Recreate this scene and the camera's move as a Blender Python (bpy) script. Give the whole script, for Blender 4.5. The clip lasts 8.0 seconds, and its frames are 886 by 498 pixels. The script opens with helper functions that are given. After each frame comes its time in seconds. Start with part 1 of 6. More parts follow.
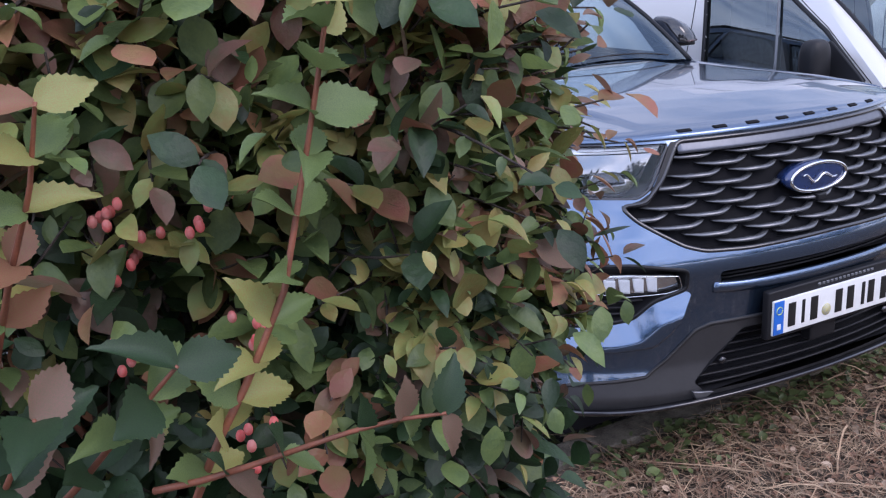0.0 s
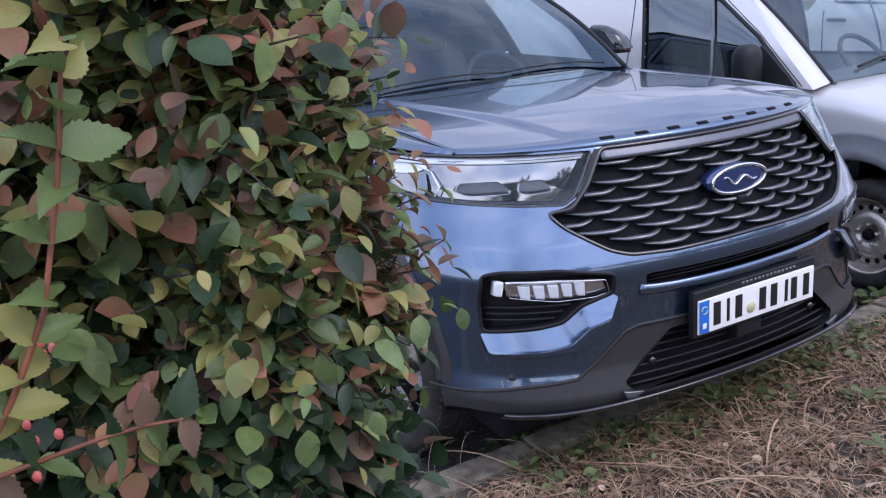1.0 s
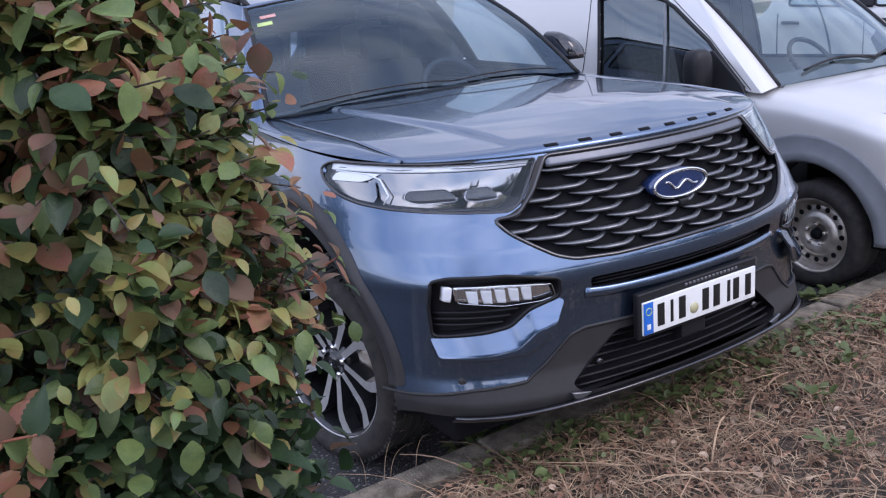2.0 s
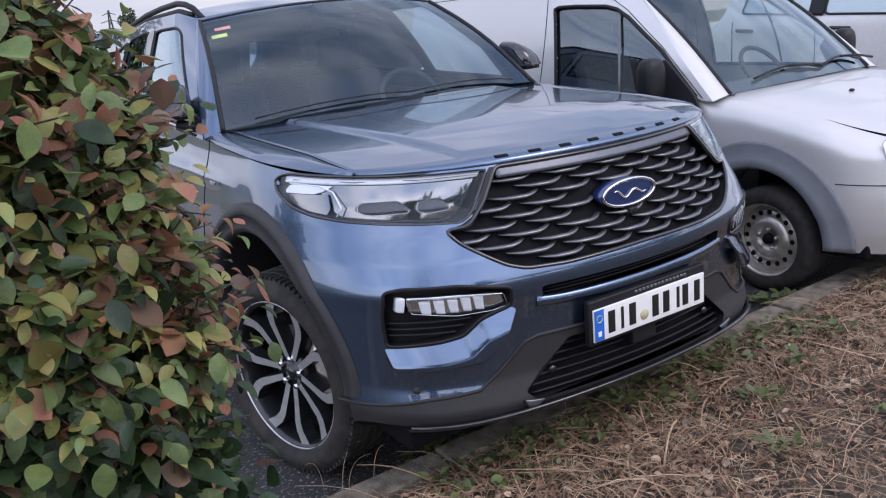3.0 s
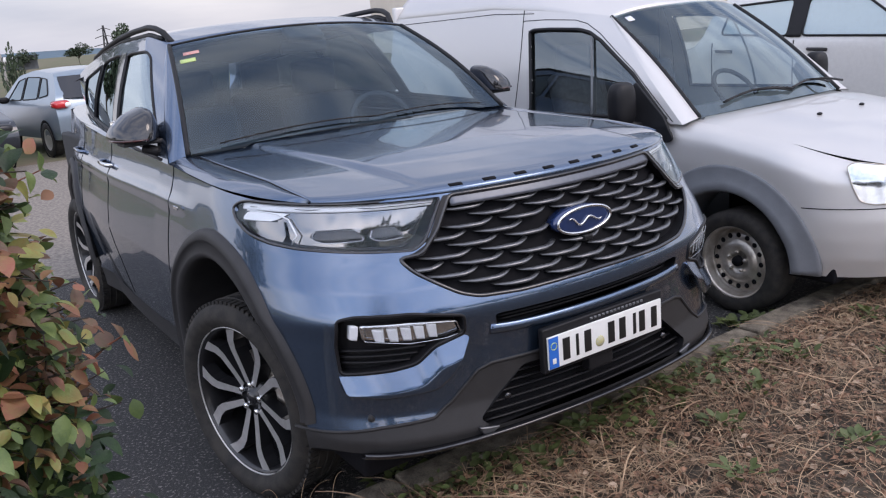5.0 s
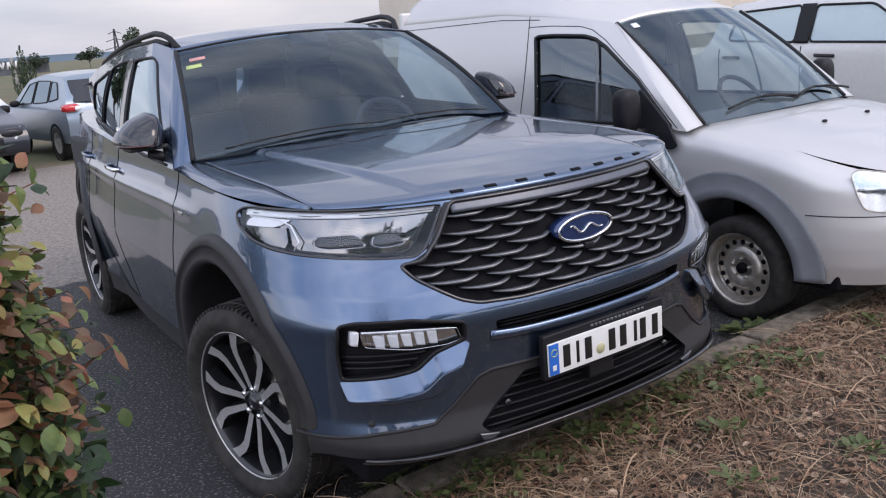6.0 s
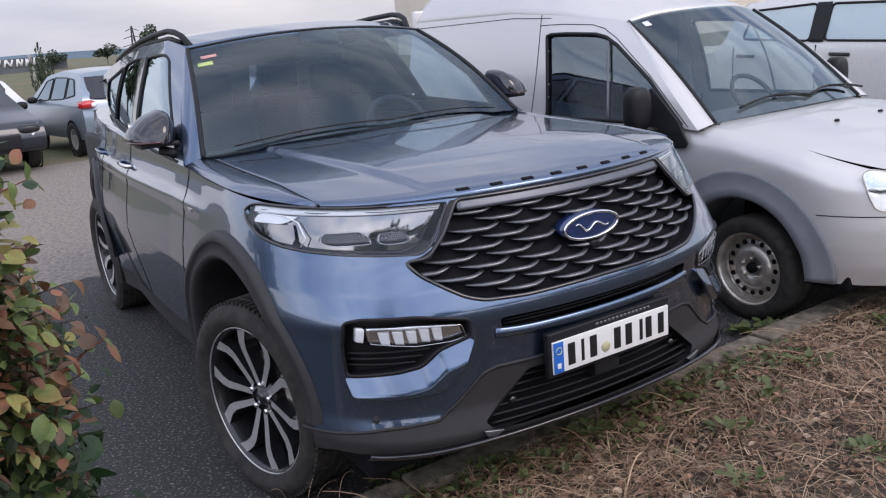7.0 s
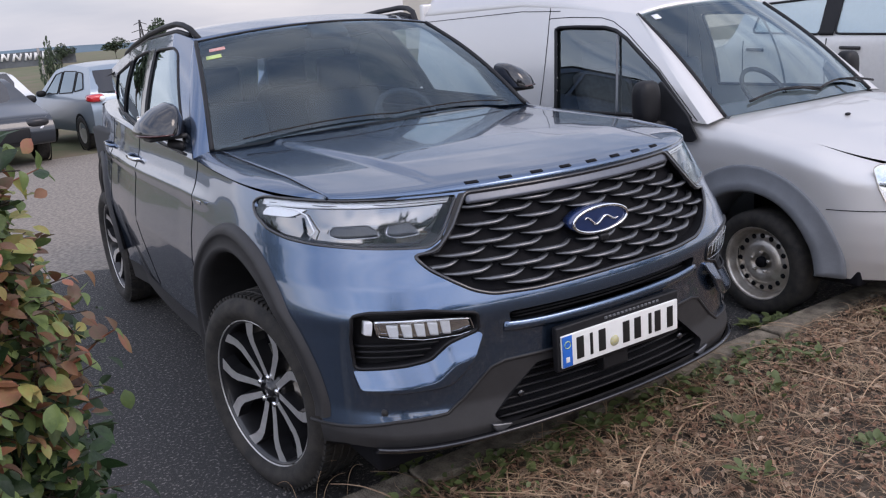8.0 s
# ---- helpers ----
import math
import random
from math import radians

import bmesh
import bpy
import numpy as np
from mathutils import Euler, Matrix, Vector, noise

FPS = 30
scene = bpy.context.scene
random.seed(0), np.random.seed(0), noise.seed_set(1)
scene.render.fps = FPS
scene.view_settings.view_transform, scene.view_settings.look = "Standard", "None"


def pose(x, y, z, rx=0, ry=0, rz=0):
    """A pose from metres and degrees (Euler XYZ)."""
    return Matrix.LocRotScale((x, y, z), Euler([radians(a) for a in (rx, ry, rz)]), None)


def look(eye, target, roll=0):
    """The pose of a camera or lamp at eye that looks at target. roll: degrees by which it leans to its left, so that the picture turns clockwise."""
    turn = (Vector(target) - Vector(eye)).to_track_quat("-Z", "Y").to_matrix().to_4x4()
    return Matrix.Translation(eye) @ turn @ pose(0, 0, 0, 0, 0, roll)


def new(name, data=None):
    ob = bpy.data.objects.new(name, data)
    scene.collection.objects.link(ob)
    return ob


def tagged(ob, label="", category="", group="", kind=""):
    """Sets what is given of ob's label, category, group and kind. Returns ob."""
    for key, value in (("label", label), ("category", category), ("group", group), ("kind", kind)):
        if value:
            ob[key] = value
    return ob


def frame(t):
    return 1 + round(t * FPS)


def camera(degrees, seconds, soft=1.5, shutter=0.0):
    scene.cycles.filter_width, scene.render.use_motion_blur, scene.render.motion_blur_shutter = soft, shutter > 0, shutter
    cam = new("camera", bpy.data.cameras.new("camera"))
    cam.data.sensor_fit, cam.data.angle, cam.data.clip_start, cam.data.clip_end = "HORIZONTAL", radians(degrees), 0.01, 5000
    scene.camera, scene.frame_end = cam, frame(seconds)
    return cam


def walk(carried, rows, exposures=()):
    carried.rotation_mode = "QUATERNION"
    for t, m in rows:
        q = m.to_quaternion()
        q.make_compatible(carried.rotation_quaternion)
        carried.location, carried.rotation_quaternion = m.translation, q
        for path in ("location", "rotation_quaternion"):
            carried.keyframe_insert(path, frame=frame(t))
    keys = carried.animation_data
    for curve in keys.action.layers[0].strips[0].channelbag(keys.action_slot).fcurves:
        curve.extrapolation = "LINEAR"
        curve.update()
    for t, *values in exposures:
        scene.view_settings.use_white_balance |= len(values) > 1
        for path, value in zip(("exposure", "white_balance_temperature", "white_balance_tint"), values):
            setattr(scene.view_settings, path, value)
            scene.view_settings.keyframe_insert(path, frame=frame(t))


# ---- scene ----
cam = camera(55.6, 8.0, soft=1.2)
PATH = [
    (0, (-2.119, -1.663, 1.599), (-1.291, 0.065, 1.025), -3.8),
    (0.5, (-2.09, -1.706, 1.607), (-1.219, 0.002, 1.04), -4.1),
    (1, (-2.043, -1.743, 1.606), (-1.141, -0.048, 1.046), -4.8),
    (1.5, (-2.016, -1.782, 1.613), (-1.088, -0.101, 1.053), -5.1),
    (3, (-1.968, -1.859, 1.639), (-0.942, -0.233, 1.089), -5.3),
    (3.5, (-1.946, -1.872, 1.64), (-0.899, -0.257, 1.099), -5.4),
    (4, (-1.914, -1.886, 1.656), (-0.862, -0.272, 1.121), -5.3),
    (4.5, (-1.881, -1.912, 1.664), (-0.829, -0.294, 1.137), -5.2),
    (6, (-1.848, -1.953, 1.68), (-0.817, -0.316, 1.173), -5.0),
    (6.5, (-1.838, -1.967, 1.678), (-0.814, -0.326, 1.169), -4.9),
    (7, (-1.831, -1.978, 1.68), (-0.83, -0.324, 1.171), -4.9),
    (7.5, (-1.831, -1.975, 1.679), (-0.84, -0.316, 1.166), -4.8),
    (8, (-1.833, -1.972, 1.676), (-0.849, -0.311, 1.155), -4.9),
]
walk(cam, [(t, look(eye, target, roll)) for t, eye, target, roll in PATH],
     [(0.0, 0.38, 6050, 20), (1.5, 0.37, 6100, 19), (3.0, 0.24, 6450, 17), (4.5, 0.17, 6750, 15), (8.0, 0.10, 6800, 15)])

# ---------- sky, sun, exposure ----------
world = bpy.data.worlds.new("sky")
scene.world = world
world.use_nodes = True
wn, wl = world.node_tree.nodes, world.node_tree.links
wn.clear()
w_out = wn.new("ShaderNodeOutputWorld")
w_bg = wn.new("ShaderNodeBackground")
w_sky = wn.new("ShaderNodeTexSky")
w_sky.sky_type, w_sky.sun_disc = "NISHITA", False
w_sky.sun_elevation, w_sky.sun_rotation = radians(45), radians(150)
w_sky.air_density, w_sky.dust_density = 1.2, 2.0
w_tc = wn.new("ShaderNodeTexCoord")
w_map = wn.new("ShaderNodeMapping")
w_map.inputs["Scale"].default_value = (1.0, 1.0, 5.0)
w_noise = wn.new("ShaderNodeTexNoise")
w_noise.inputs["Scale"].default_value, w_noise.inputs["Detail"].default_value = 2.2, 6
w_ramp = wn.new("ShaderNodeValToRGB")
w_ramp.color_ramp.elements[0].position, w_ramp.color_ramp.elements[0].color = 0.36, (0.29, 0.38, 0.57, 1)
w_ramp.color_ramp.elements[1].position, w_ramp.color_ramp.elements[1].color = 0.66, (0.87, 0.90, 1.0, 1)
w_sep = wn.new("ShaderNodeSeparateXYZ")
w_hor = wn.new("ShaderNodeMapRange")
w_hor.inputs["From Min"].default_value, w_hor.inputs["From Max"].default_value = 0.0, 0.35
w_hor.inputs["To Min"].default_value, w_hor.inputs["To Max"].default_value = 0.45, 0.0
w_pink = wn.new("ShaderNodeMix")
w_pink.data_type = "RGBA"
w_pink.inputs[7].default_value = (0.85, 0.835, 0.88, 1)
w_scale = wn.new("ShaderNodeMix")
w_scale.data_type, w_scale.blend_type = "RGBA", "MULTIPLY"
w_scale.inputs[0].default_value = 1.0
w_scale.inputs[7].default_value = (0.1, 0.1, 0.1, 1)
w_mix = wn.new("ShaderNodeMix")
w_mix.data_type = "RGBA"
w_mix.inputs[0].default_value = 0.8
wl.new(w_tc.outputs["Generated"], w_map.inputs["Vector"])
wl.new(w_map.outputs[0], w_noise.inputs["Vector"])
wl.new(w_noise.outputs[0], w_ramp.inputs[0])
wl.new(w_tc.outputs["Generated"], w_sep.inputs[0])
wl.new(w_sep.outputs["Z"], w_hor.inputs["Value"])
wl.new(w_hor.outputs[0], w_pink.inputs[0])
wl.new(w_ramp.outputs[0], w_pink.inputs[6])
wl.new(w_sky.outputs[0], w_scale.inputs[6])
wl.new(w_scale.outputs[2], w_mix.inputs[6])
wl.new(w_pink.outputs[2], w_mix.inputs[7])
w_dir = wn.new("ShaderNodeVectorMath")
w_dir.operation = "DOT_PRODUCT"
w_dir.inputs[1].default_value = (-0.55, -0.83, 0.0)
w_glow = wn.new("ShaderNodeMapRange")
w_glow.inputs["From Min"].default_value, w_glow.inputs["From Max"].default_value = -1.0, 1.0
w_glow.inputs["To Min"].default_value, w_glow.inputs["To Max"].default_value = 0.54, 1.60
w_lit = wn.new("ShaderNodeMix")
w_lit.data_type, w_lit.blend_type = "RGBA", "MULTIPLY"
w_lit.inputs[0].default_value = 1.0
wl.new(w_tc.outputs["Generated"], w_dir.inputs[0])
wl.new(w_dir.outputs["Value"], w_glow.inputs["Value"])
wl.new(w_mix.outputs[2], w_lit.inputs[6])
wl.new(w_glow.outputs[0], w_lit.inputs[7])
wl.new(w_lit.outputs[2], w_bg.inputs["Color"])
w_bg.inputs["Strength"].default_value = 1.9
wl.new(w_bg.outputs[0], w_out.inputs[0])

sun = new("sun", bpy.data.lights.new("sun", "SUN"))
sun.data.energy, sun.data.angle, sun.data.color = 0.75, radians(25), (1.0, 0.9, 0.84)
sun.matrix_world = look((4, -7, 8.0), (0, 0, 0))


# ---------- materials ----------
def material(name, color, rough=0.5, metal=0.0, var=0.0, scale=8.0, color2=None, bump=0.0, bump_scale=60.0, coat=0.0,
             spec=0.5, rand=0.0, island=0.0, detail=5.0, sharp=(0.35, 0.65), translucent=0.0, coat_ior=1.5):
    """Principled surface with two scales of noise in its colour and relief; rand and island vary it piece by piece."""
    m = bpy.data.materials.new(name)
    m.use_nodes = True
    n, l = m.node_tree.nodes, m.node_tree.links
    b = n["Principled BSDF"]
    b.inputs["Roughness"].default_value, b.inputs["Metallic"].default_value = rough, metal
    b.inputs["Specular IOR Level"].default_value = spec
    b.inputs["Coat Weight"].default_value, b.inputs["Coat Roughness"].default_value = coat, 0.03
    b.inputs["Coat IOR"].default_value = coat_ior
    tc = n.new("ShaderNodeTexCoord")
    base = (*color, 1)
    b.inputs["Base Color"].default_value = base
    socket = None
    if var or color2:
        second = (*(color2 or [c * (1 - var) for c in color]), 1)
        t1, t2 = n.new("ShaderNodeTexNoise"), n.new("ShaderNodeTexNoise")
        t1.inputs["Scale"].default_value, t1.inputs["Detail"].default_value = scale, detail
        t2.inputs["Scale"].default_value, t2.inputs["Detail"].default_value = scale * 9, 3
        add = n.new("ShaderNodeMath")
        add.operation = "MULTIPLY_ADD"
        add.inputs[1].default_value = 0.35
        ramp = n.new("ShaderNodeMapRange")
        ramp.inputs["From Min"].default_value, ramp.inputs["From Max"].default_value = sharp[0] + 0.17, sharp[1] + 0.17
        mix = n.new("ShaderNodeMix")
        mix.data_type = "RGBA"
        mix.inputs[6].default_value, mix.inputs[7].default_value = base, second
        for t in (t1, t2):
            l.new(tc.outputs["Object"], t.inputs["Vector"])
        l.new(t2.outputs[0], add.inputs[0])
        l.new(t1.outputs[0], add.inputs[2])
        l.new(add.outputs[0], ramp.inputs["Value"])
        l.new(ramp.outputs[0], mix.inputs[0])
        socket = mix.outputs[2]
    if rand or island:
        if island:
            src = n.new("ShaderNodeNewGeometry").outputs["Random Per Island"]
        else:
            src = n.new("ShaderNodeObjectInfo").outputs["Random"]
        hsv = n.new("ShaderNodeHueSaturation")
        amount = n.new("ShaderNodeMapRange")
        amount.inputs["To Min"].default_value, amount.inputs["To Max"].default_value = 1 - (rand or island), 1 + (rand or island)
        l.new(src, amount.inputs["Value"])
        l.new(amount.outputs[0], hsv.inputs["Value"])
        hsv.inputs["Color"].default_value = base
        if socket:
            l.new(socket, hsv.inputs["Color"])
        socket = hsv.outputs[0]
    if socket:
        l.new(socket, b.inputs["Base Color"])
    if bump:
        tb = n.new("ShaderNodeTexNoise")
        tb.inputs["Scale"].default_value, tb.inputs["Detail"].default_value = bump_scale, 4
        bm_ = n.new("ShaderNodeBump")
        bm_.inputs["Strength"].default_value, bm_.inputs["Distance"].default_value = bump, 0.01
        l.new(tc.outputs["Object"], tb.inputs["Vector"])
        l.new(tb.outputs[0], bm_.inputs["Height"])
        l.new(bm_.outputs[0], b.inputs["Normal"])
    if translucent:
        tr = n.new("ShaderNodeBsdfTranslucent")
        tr.inputs["Color"].default_value = base
        if socket:
            l.new(socket, tr.inputs["Color"])
        mx = n.new("ShaderNodeMixShader")
        mx.inputs[0].default_value = translucent
        l.new(b.outputs[0], mx.inputs[1])
        l.new(tr.outputs[0], mx.inputs[2])
        l.new(mx.outputs[0], n["Material Output"].inputs[0])
    return m


def glass(name, tint, gloss=0.0, face=0.07, rise=4.2):
    """A thin pane: what is behind it through the tint, with a mirror gloss that grows at grazing angles."""
    m = bpy.data.materials.new(name)
    m.use_nodes = True
    n, l = m.node_tree.nodes, m.node_tree.links
    n.remove(n["Principled BSDF"])
    tr, gl, lw, mx = (n.new("ShaderNodeBsdfTransparent"), n.new("ShaderNodeBsdfGlossy"), n.new("ShaderNodeLayerWeight"), n.new("ShaderNodeMixShader"))
    tr.inputs["Color"].default_value = (*tint, 1)
    gl.inputs["Roughness"].default_value, gl.inputs["Color"].default_value = gloss, (0.81, 0.93, 1.0, 1)
    lw.inputs["Blend"].default_value = 0.5
    pw, ma = n.new("ShaderNodeMath"), n.new("ShaderNodeMath")
    pw.operation, ma.operation = "POWER", "MULTIPLY_ADD"
    pw.inputs[1].default_value = rise
    ma.inputs[1].default_value, ma.inputs[2].default_value = 0.90, face
    l.new(lw.outputs["Facing"], pw.inputs[0])
    l.new(pw.outputs[0], ma.inputs[0])
    l.new(ma.outputs[0], mx.inputs[0])
    l.new(tr.outputs[0], mx.inputs[1])
    l.new(gl.outputs[0], mx.inputs[2])
    l.new(mx.outputs[0], n["Material Output"].inputs[0])
    return m


M = {
    "blue": material("blue_paint", (0.082, 0.130, 0.212), 0.24, 0.90, 0.10, 900, coat=1.0, spec=0.5, coat_ior=1.65),
    "silver": material("silver_paint", (0.61, 0.595, 0.58), 0.38, 0.35, 0.05, 900, coat=0.6),
    "white": material("white_paint", (0.70, 0.69, 0.67), 0.3, 0.15, 0.05, 30, coat=0.7),
    "icy": material("pale_blue_paint", (0.24, 0.30, 0.36), 0.32, 0.5, 0.06, 60, coat=0.8),
    "dark_paint": material("dark_grey_paint", (0.022, 0.027, 0.036), 0.3, 0.4, 0.1, 60, coat=0.8),
    "black_gloss": material("gloss_black", (0.012, 0.012, 0.015), 0.12, 0, 0.2, 40, coat=0.6),
    "plastic": material("grey_plastic", (0.032, 0.031, 0.032), 0.55, 0, 0.18, 14, bump=0.06, bump_scale=900, spec=0.35),
    "black": material("black_plastic", (0.011, 0.011, 0.013), 0.5, 0, 0.2, 20, bump=0.04, bump_scale=600, spec=0.3),
    "mesh_black": material("grille_black", (0.007, 0.007, 0.009), 0.7, 0, 0.2, 40, spec=0.12),
    "bar": material("grille_bar", (0.15, 0.155, 0.165), 0.32, 0.60, 0.15, 60, coat=0.2),
    "strip": material("satin_grey_strip", (0.13, 0.14, 0.165), 0.38, 0.5, 0.1, 60),
    "rubber": material("tyre_rubber", (0.019, 0.0185, 0.018), 0.8, 0, 0.3, 22, color2=(0.040, 0.036, 0.032), bump=0.1, bump_scale=300, spec=0.3),
    "alloy": material("machined_alloy", (0.74, 0.73, 0.72), 0.30, 0.80, 0.12, 40),
    "alloy_dark": material("black_alloy", (0.018, 0.018, 0.02), 0.3, 0.2, 0.2, 30, coat=0.3),
    "steel": material("steel_rim", (0.64, 0.60, 0.55), 0.30, 0.70, 0.35, 16, color2=(0.44, 0.39, 0.33), bump=0.05, bump_scale=120),
    "chrome": material("chrome", (0.78, 0.79, 0.81), 0.08, 1.0, 0.05, 60),
    "lamp_chrome": material("lamp_reflector", (0.70, 0.71, 0.73), 0.13, 0.95, 0.1, 60),
    "lamp_shell": material("lens_reflection_mirror", (0.32, 0.305, 0.295), 0.05, 1.0, 0.08, 30),
    "lamp_dark": material("lamp_bezel", (0.03, 0.03, 0.034), 0.3, 0.3, 0.2, 60),
    "lamp_white": material("lamp_light_guide", (0.82, 0.83, 0.85), 0.2, 0.0, 0.06, 80),
    "interior": material("cabin_trim", (0.020, 0.021, 0.024), 0.75, 0, 0.25, 20),
    "seat": material("seat_cloth", (0.028, 0.029, 0.033), 0.85, 0, 0.25, 40),
    "seat_grey": material("grey_seat_cloth", (0.10, 0.10, 0.11), 0.85, 0, 0.25, 40),
    "plate_white": material("plate_white", (0.78, 0.78, 0.76), 0.35, 0, 0.05, 30, coat=0.3),
    "plate_blue": material("plate_blue", (0.02, 0.14, 0.55), 0.35, 0, 0.05, 30, coat=0.3),
    "ink": material("black_ink", (0.012, 0.012, 0.012), 0.4, 0, 0.1, 30),
    "seal": material("round_seal", (0.42, 0.43, 0.36), 0.5, 0, 0.35, 150, color2=(0.50, 0.44, 0.16)),
    "oval_blue": material("badge_blue", (0.018, 0.038, 0.12), 0.15, 0.2, 0.1, 50, coat=1.0),
    "red_lens": material("red_lens", (0.55, 0.02, 0.025), 0.12, 0, 0.1, 40, coat=1.0),
    "amber": material("dark_red_lens", (0.05, 0.010, 0.009), 0.2, 0, 0.1, 40, coat=0.5),
    "asphalt": material("asphalt", (0.024, 0.0235, 0.024), 0.72, 0, 0.35, 70, color2=(0.26, 0.24, 0.22), sharp=(0.57, 0.70), bump=0.9, bump_scale=190),
    "gravel": material("pale_gravel", (0.27, 0.235, 0.20), 0.9, 0, 0.3, 28.0, color2=(0.14, 0.122, 0.105), bump=0.5, bump_scale=60),
    "soil": material("dry_soil", (0.095, 0.072, 0.050), 0.95, 0, 0.4, 7.0, color2=(0.042, 0.034, 0.026), bump=0.8, bump_scale=45),
    "field": material("far_field", (0.085, 0.105, 0.042), 0.95, 0, 0.4, 0.35, color2=(0.15, 0.115, 0.075), bump=0.4, bump_scale=5),
    "concrete": material("kerb_concrete", (0.20, 0.170, 0.130), 0.9, 0, 0.4, 14, color2=(0.075, 0.062, 0.045), bump=0.5, bump_scale=120, rand=0.12),
    "straw": material("dry_grass", (0.38, 0.27, 0.17), 0.85, 0, 0.35, 12, color2=(0.19, 0.115, 0.07), island=0.5),
    "litter": material("dead_leaf", (0.30, 0.165, 0.10), 0.8, 0, 0.45, 60, color2=(0.12, 0.07, 0.045), island=0.55, translucent=0.15),
    "litter_pale": material("pale_dead_leaf", (0.46, 0.35, 0.25), 0.8, 0, 0.4, 60, color2=(0.28, 0.18, 0.12), island=0.35, translucent=0.15),
    "ivy": material("green_weed", (0.075, 0.105, 0.035), 0.55, 0, 0.35, 40, color2=(0.11, 0.13, 0.045), island=0.4, translucent=0.2),
    "leaf_green": material("leaf_green", (0.168, 0.228, 0.072), 0.48, 0, 0.3, 70, color2=(0.110, 0.165, 0.060), island=0.35, translucent=0.32, bump=0.15, bump_scale=250),
    "leaf_lime": material("leaf_lime", (0.275, 0.335, 0.105), 0.48, 0, 0.3, 60, color2=(0.319, 0.248, 0.083), island=0.3, translucent=0.32, bump=0.15, bump_scale=250),
    # Deep green of the low plant, darkened further to hold the foot's shade.
    "leaf_teal": material("leaf_deep_green_shaded", (0.031, 0.066, 0.023), 0.5, 0, 0.3, 60, color2=(0.023, 0.045, 0.020), island=0.35, translucent=0.32, bump=0.15, bump_scale=250),
    "leaf_red": material("leaf_red", (0.285, 0.112, 0.075), 0.5, 0, 0.4, 60, color2=(0.254, 0.153, 0.071), island=0.4, translucent=0.32, bump=0.15, bump_scale=250),
    "leaf_purple": material("leaf_purple", (0.212, 0.112, 0.085), 0.5, 0, 0.4, 60, color2=(0.153, 0.118, 0.071), island=0.35, translucent=0.32, bump=0.15, bump_scale=250),
    "bark": material("bark", (0.070, 0.052, 0.042), 0.85, 0, 0.4, 60, color2=(0.035, 0.028, 0.024), bump=0.4, bump_scale=300),
    "stem_red": material("red_stem", (0.26, 0.085, 0.045), 0.55, 0, 0.35, 90, color2=(0.16, 0.06, 0.035)),
    "berry": material("pink_blossom", (0.75, 0.13, 0.12), 0.5, 0, 0.3, 80, color2=(0.72, 0.30, 0.27), translucent=0.3),
    "crown": material("far_foliage", (0.055, 0.080, 0.040), 0.8, 0, 0.4, 4, color2=(0.03, 0.045, 0.025), island=0.4),
    # Wooded hill colour turned blue-grey, with the haze of distance painted in.
    "hill": material("far_hill_haze", (0.10, 0.15, 0.19), 0.95, 0, 0.2, 0.02),
    "wall_far": material("far_concrete_wall", (0.11, 0.12, 0.13), 0.9, 0, 0.4, 0.6),
    "spray": material("sprayed_paint", (0.75, 0.74, 0.73), 0.8, 0, 0.25, 0.9),
    "plaster": material("building_plaster", (0.62, 0.56, 0.48), 0.85, 0, 0.1, 0.8, bump=0.2, bump_scale=30),
    "sticker_red": material("sticker_red", (0.55, 0.14, 0.12), 0.5, 0, 0.4, 150, color2=(0.6, 0.45, 0.42)),
    "sticker_green": material("sticker_green", (0.36, 0.55, 0.12), 0.5, 0, 0.4, 150, color2=(0.55, 0.6, 0.3)),
    "wood": material("weathered_post", (0.30, 0.28, 0.26), 0.85, 0, 0.3, 5),
    "glass_front": glass("windscreen_glass", (0.66, 0.80, 0.88), face=0.078),
    "glass_clear": glass("clear_windscreen_glass", (0.80, 0.89, 0.88), face=0.10),
    "glass_side": glass("side_glass", (0.82, 0.88, 0.88), face=0.14, rise=2.6),
    "glass_van": glass("van_side_glass", (0.62, 0.66, 0.66), face=0.15),
    "glass_dark": glass("privacy_glass", (0.08, 0.085, 0.09), face=0.10, rise=3.4),
    "lens": glass("clear_lens", (0.95, 0.96, 0.97), face=0.025),
}


# ---------- builders ----------
def mesh_data(name, verts, faces, mat, smooth=True):
    me = bpy.data.meshes.new(name)
    me.from_pydata([tuple(map(float, v)) for v in verts], [], [tuple(map(int, f)) for f in faces])
    me.materials.append(mat)
    if smooth:
        me.polygons.foreach_set("use_smooth", [True] * len(me.polygons))
    me.update()
    return me


def part(name, geo, mat, parent=None, label="", smooth=True):
    """One mesh object under a thing or a part. geo: a bmesh or (verts, faces)."""
    if isinstance(geo, tuple):
        me = mesh_data(name, geo[0], geo[1], mat, smooth)
    else:
        bmesh.ops.recalc_face_normals(geo, faces=geo.faces)
        me = bpy.data.meshes.new(name)
        geo.to_mesh(me)
        geo.free()
        me.materials.append(mat)
        if smooth:
            me.polygons.foreach_set("use_smooth", [True] * len(me.polygons))
    ob = new(name, me)
    ob.parent = parent
    if label:
        tagged(ob, label)
    return ob


def thing(name, label, category, at=(0, 0, 0), turn=0.0, group="", kind=""):
    ob = new(name)
    ob.matrix_world = pose(*at, 0, 0, turn)
    ob.empty_display_size = 0.1
    return tagged(ob, label, category, group, kind)


